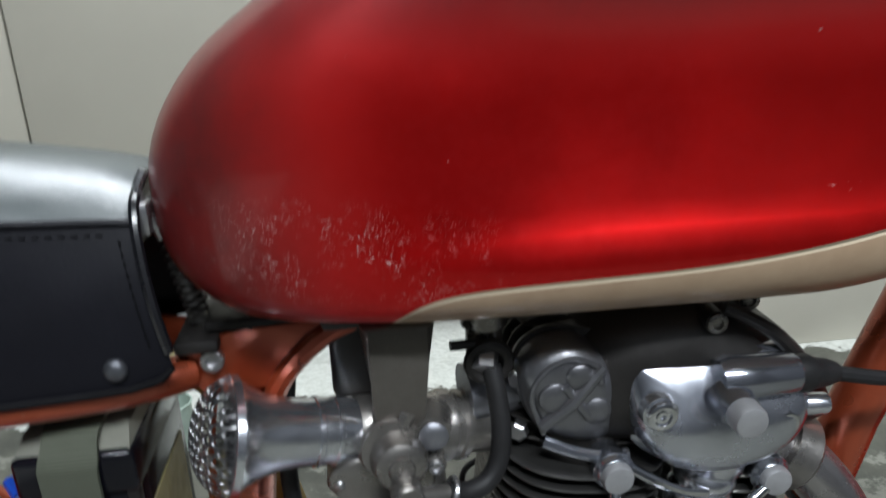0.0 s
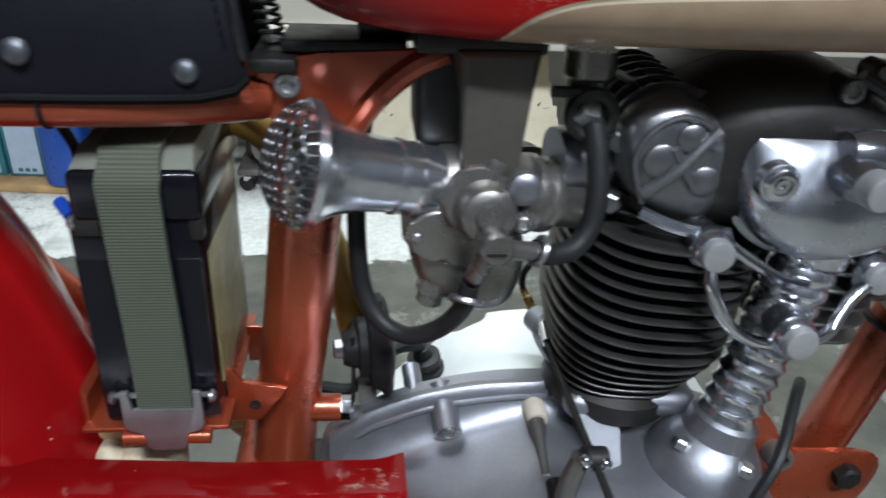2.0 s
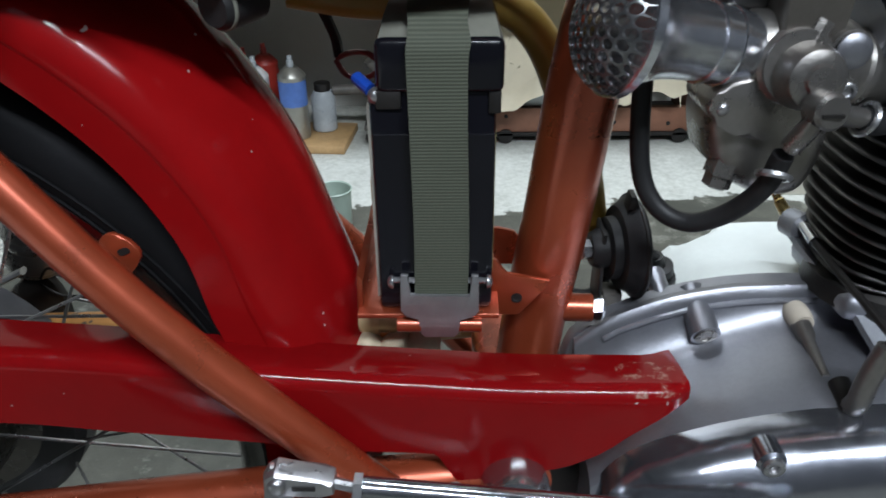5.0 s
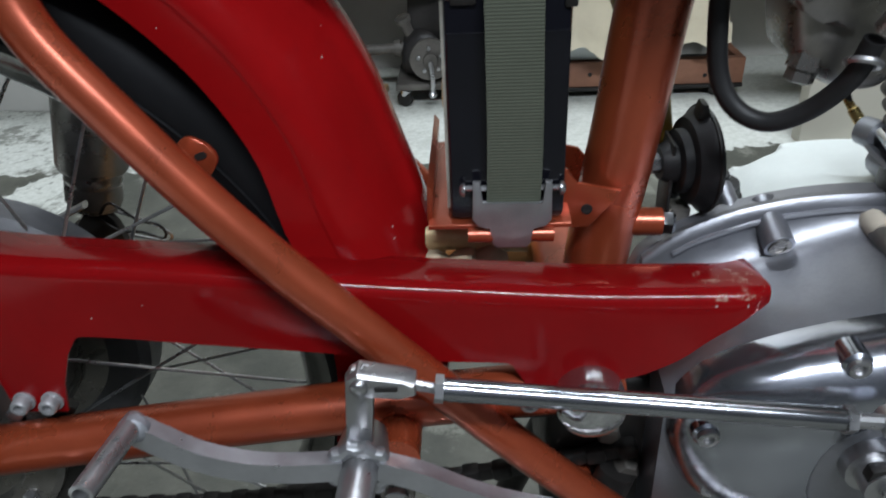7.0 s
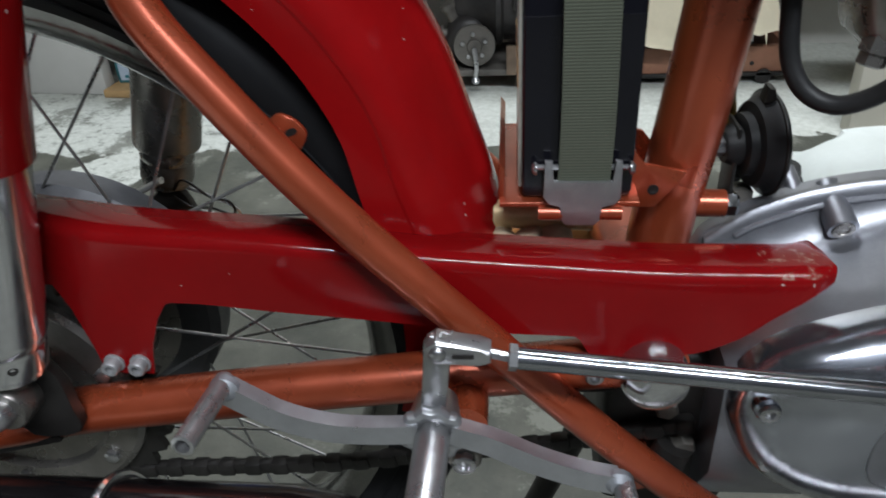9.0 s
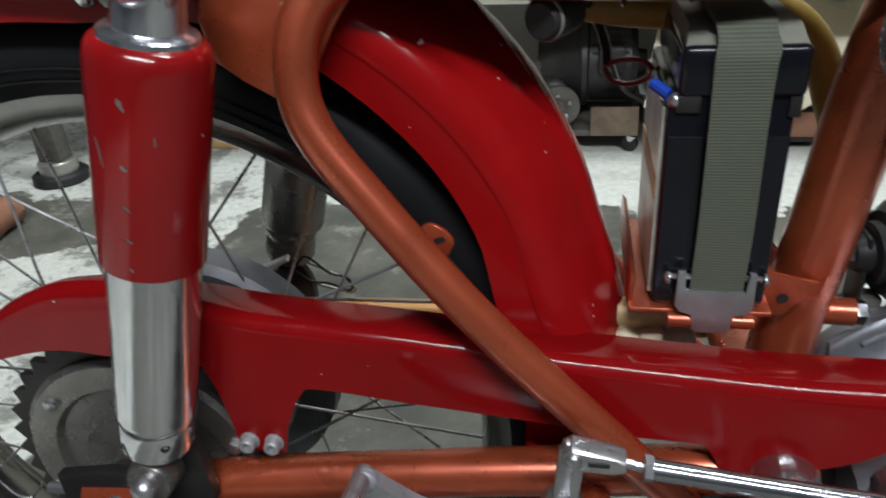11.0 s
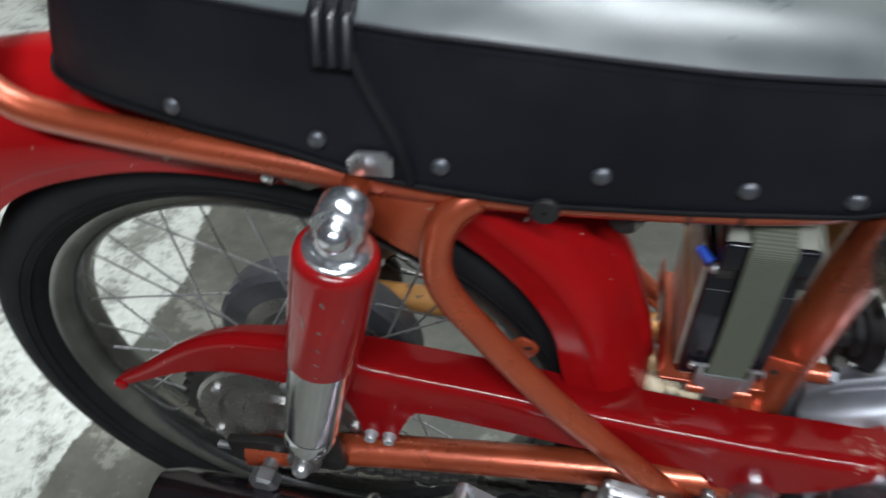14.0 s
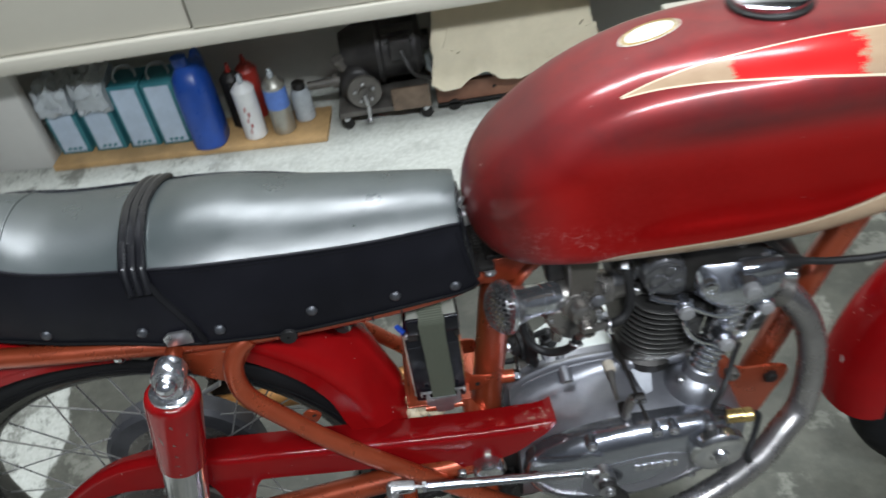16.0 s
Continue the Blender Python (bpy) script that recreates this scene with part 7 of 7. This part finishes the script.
def tool_box():
    x, y = 0.60, 1.40
    root = thing("wooden_crate", (x, y, 0.0), "low reddish wooden crate under the cupboard", "crate")
    part("front_board", block(x - 0.17, x + 0.36, y - 0.075, y - 0.055, 0.028, 0.088, 0.002), WOOD_RED, root)
    part("side_board", block(x - 0.17, x - 0.15, y - 0.055, y + 0.16, 0.028, 0.088, 0.002), WOOD_RED, root)
    part("side_board", block(x + 0.34, x + 0.36, y - 0.055, y + 0.16, 0.028, 0.088, 0.002), WOOD_RED, root)
    part("bottom_board", block(x - 0.17, x + 0.36, y - 0.08, y + 0.16, 0.018, 0.028, 0.002), DARK, root)
    for dx in (-0.12, 0.0, 0.14, 0.27):
        bolt("board_nail", root, (x + dx, y - 0.075, 0.058 + 0.01 * math.sin(dx * 40)), NEAR, "dome", 0.005, 0.003, DARK)
    for dx in (-0.12, 0.30):
        part("caster", rod((x + dx, y - 0.08, 0.018), (x + dx, y - 0.06, 0.018), 0.018, 16), DARK, root)
    tray_root = thing("metal_tray", (x, y, 0.088), "grey metal tray lying on the crate", "tray")
    rows = []
    for grow, z in ((0.0, 0.0895), (0.010, 0.128), (0.018, 0.130), (0.016, 0.133), (0.006, 0.132), (-0.006, 0.095)):
        row = []
        for k in range(40):
            u = 2 * math.pi * k / 40
            c, s = math.cos(u), math.sin(u)
            row.append((x + 0.01 + (0.18 + grow) * math.copysign(abs(c) ** 0.25, c), y + 0.015 + (0.075 + grow) * math.copysign(abs(s) ** 0.25, s), z))
        rows.append(row)
    part("pan", loft(rows), SILVER_BOX, tray_root)
    sheet = bmesh.new()
    bmesh.ops.create_grid(sheet, x_segments=70, y_segments=50, size=0.5)
    for v in sheet.verts:
        u, w = v.co.x, v.co.y
        s = w + 0.5
        fold = 0.022 * noise.noise(Vector((u * 5, w * 5, 1.5))) + 0.010 * noise.noise(Vector((u * 13, w * 13, 4.0)))
        ragged = 0.035 * noise.noise(Vector((u * 7, 3.1, 0.4))) if s < 0.15 else 0.0
        droop = 0.10 * max(0.0, 0.35 - s) * (0.4 + max(0.0, math.sin(u * 8 + 1.0)))
        v.co = Vector((x + 0.06 + u * (0.48 - 0.06 * s) + 0.4 * fold, y - 0.135 + 0.110 * s + 0.5 * fold, 0.140 + 0.200 * s + fold + ragged - droop))
    lone("paper_sheet", solid(sheet, 0.001), PAPER, (x, y, 0.15), "crumpled cream paper sheet propped up behind the tray", "paper")
    for dx, tall in ((0.115, 0.16), (0.185, 0.15)):
        can = thing("brown_can", (x + dx, y - 0.015, 0.133), "dark brown can standing in the tray", "can", "cans in the tray")
        part("body", lathe([(0, 0.029), (0.004, 0.031), (tall, 0.031), (tall + 0.004, 0.029), (tall + 0.006, 0)], (x + dx, y - 0.015, 0.133), (0, 0, 1), 24), DARK, can)
        part("lid", lathe([(tall + 0.004, 0.026), (tall + 0.012, 0.026), (tall + 0.013, 0)], (x + dx, y - 0.015, 0.133), (0, 0, 1), 20), GRIME, can)


tool_box()
lone("white_panel", turned(block(-0.30, 0.0, -0.02, 0.02, 0.0, 0.33, 0.003), pose(-0.72, 1.36, 0, 0, 0, -6)), WALL, (-0.85, 1.36, 0), "white board leaning under the cupboard", "board")
lone("cream_board", block(0.98, 1.95, 1.02, 1.06, 0.0, 0.36, 0.003), CREAM, (1.4, 1.04, 0), "cream board standing on the floor", "board")


def log():
    """A short rough log with a pale sawn end."""
    a, b = Vector((-0.945, 0.865, 0.034)), Vector((-0.925, 0.50, 0.034))
    d = (b - a).normalized()
    rows = []
    for k in range(15):
        s = k / 14
        c = a + (b - a) * s
        row = []
        for m in range(14):
            u = 2 * math.pi * m / 14
            r = 0.033 * (1 + 0.16 * noise.noise(Vector((math.cos(u) * 2, math.sin(u) * 2, s * 9))))
            row.append(c + Vector((d.y, -d.x, 0)) * r * math.cos(u) + Vector((0, 0, 1)) * max(-0.034, r * math.sin(u)))
        rows.append(row)
    root = thing("log", (-0.935, 0.68, 0), "short rough brown log lying on the floor", "log")
    part("bark", loft(rows), WOOD_RED, root)
    part("sawn_end", rod(a - d * 0.003, a + d * 0.002, 0.027, 18), PAPER, root, "pale sawn end")


log()


def stand_foot():
    """A steel stand leg in a black cup foot."""
    x, y = -0.99, 1.10
    root = thing("stand_foot", (x, y, 0), "grey steel stand leg in a black rubber cup foot", "stand")
    part("cup", lathe([(0, 0.062), (0.004, 0.068), (0.020, 0.066), (0.026, 0.058), (0.026, 0.048), (0.012, 0.044), (0.012, 0)], (x, y, 0), (0, 0, 1), 36), RUBBER, root)
    part("collar", lathe([(0.012, 0.046), (0.052, 0.046), (0.055, 0.042), (0.055, 0)], (x, y, 0), (0, 0, 1), 32), GREY_TIN, root)
    part("leg", block(x - 0.030, x + 0.030, y - 0.025, y + 0.025, 0.055, 0.34, 0.004), GRIME, root)


stand_foot()
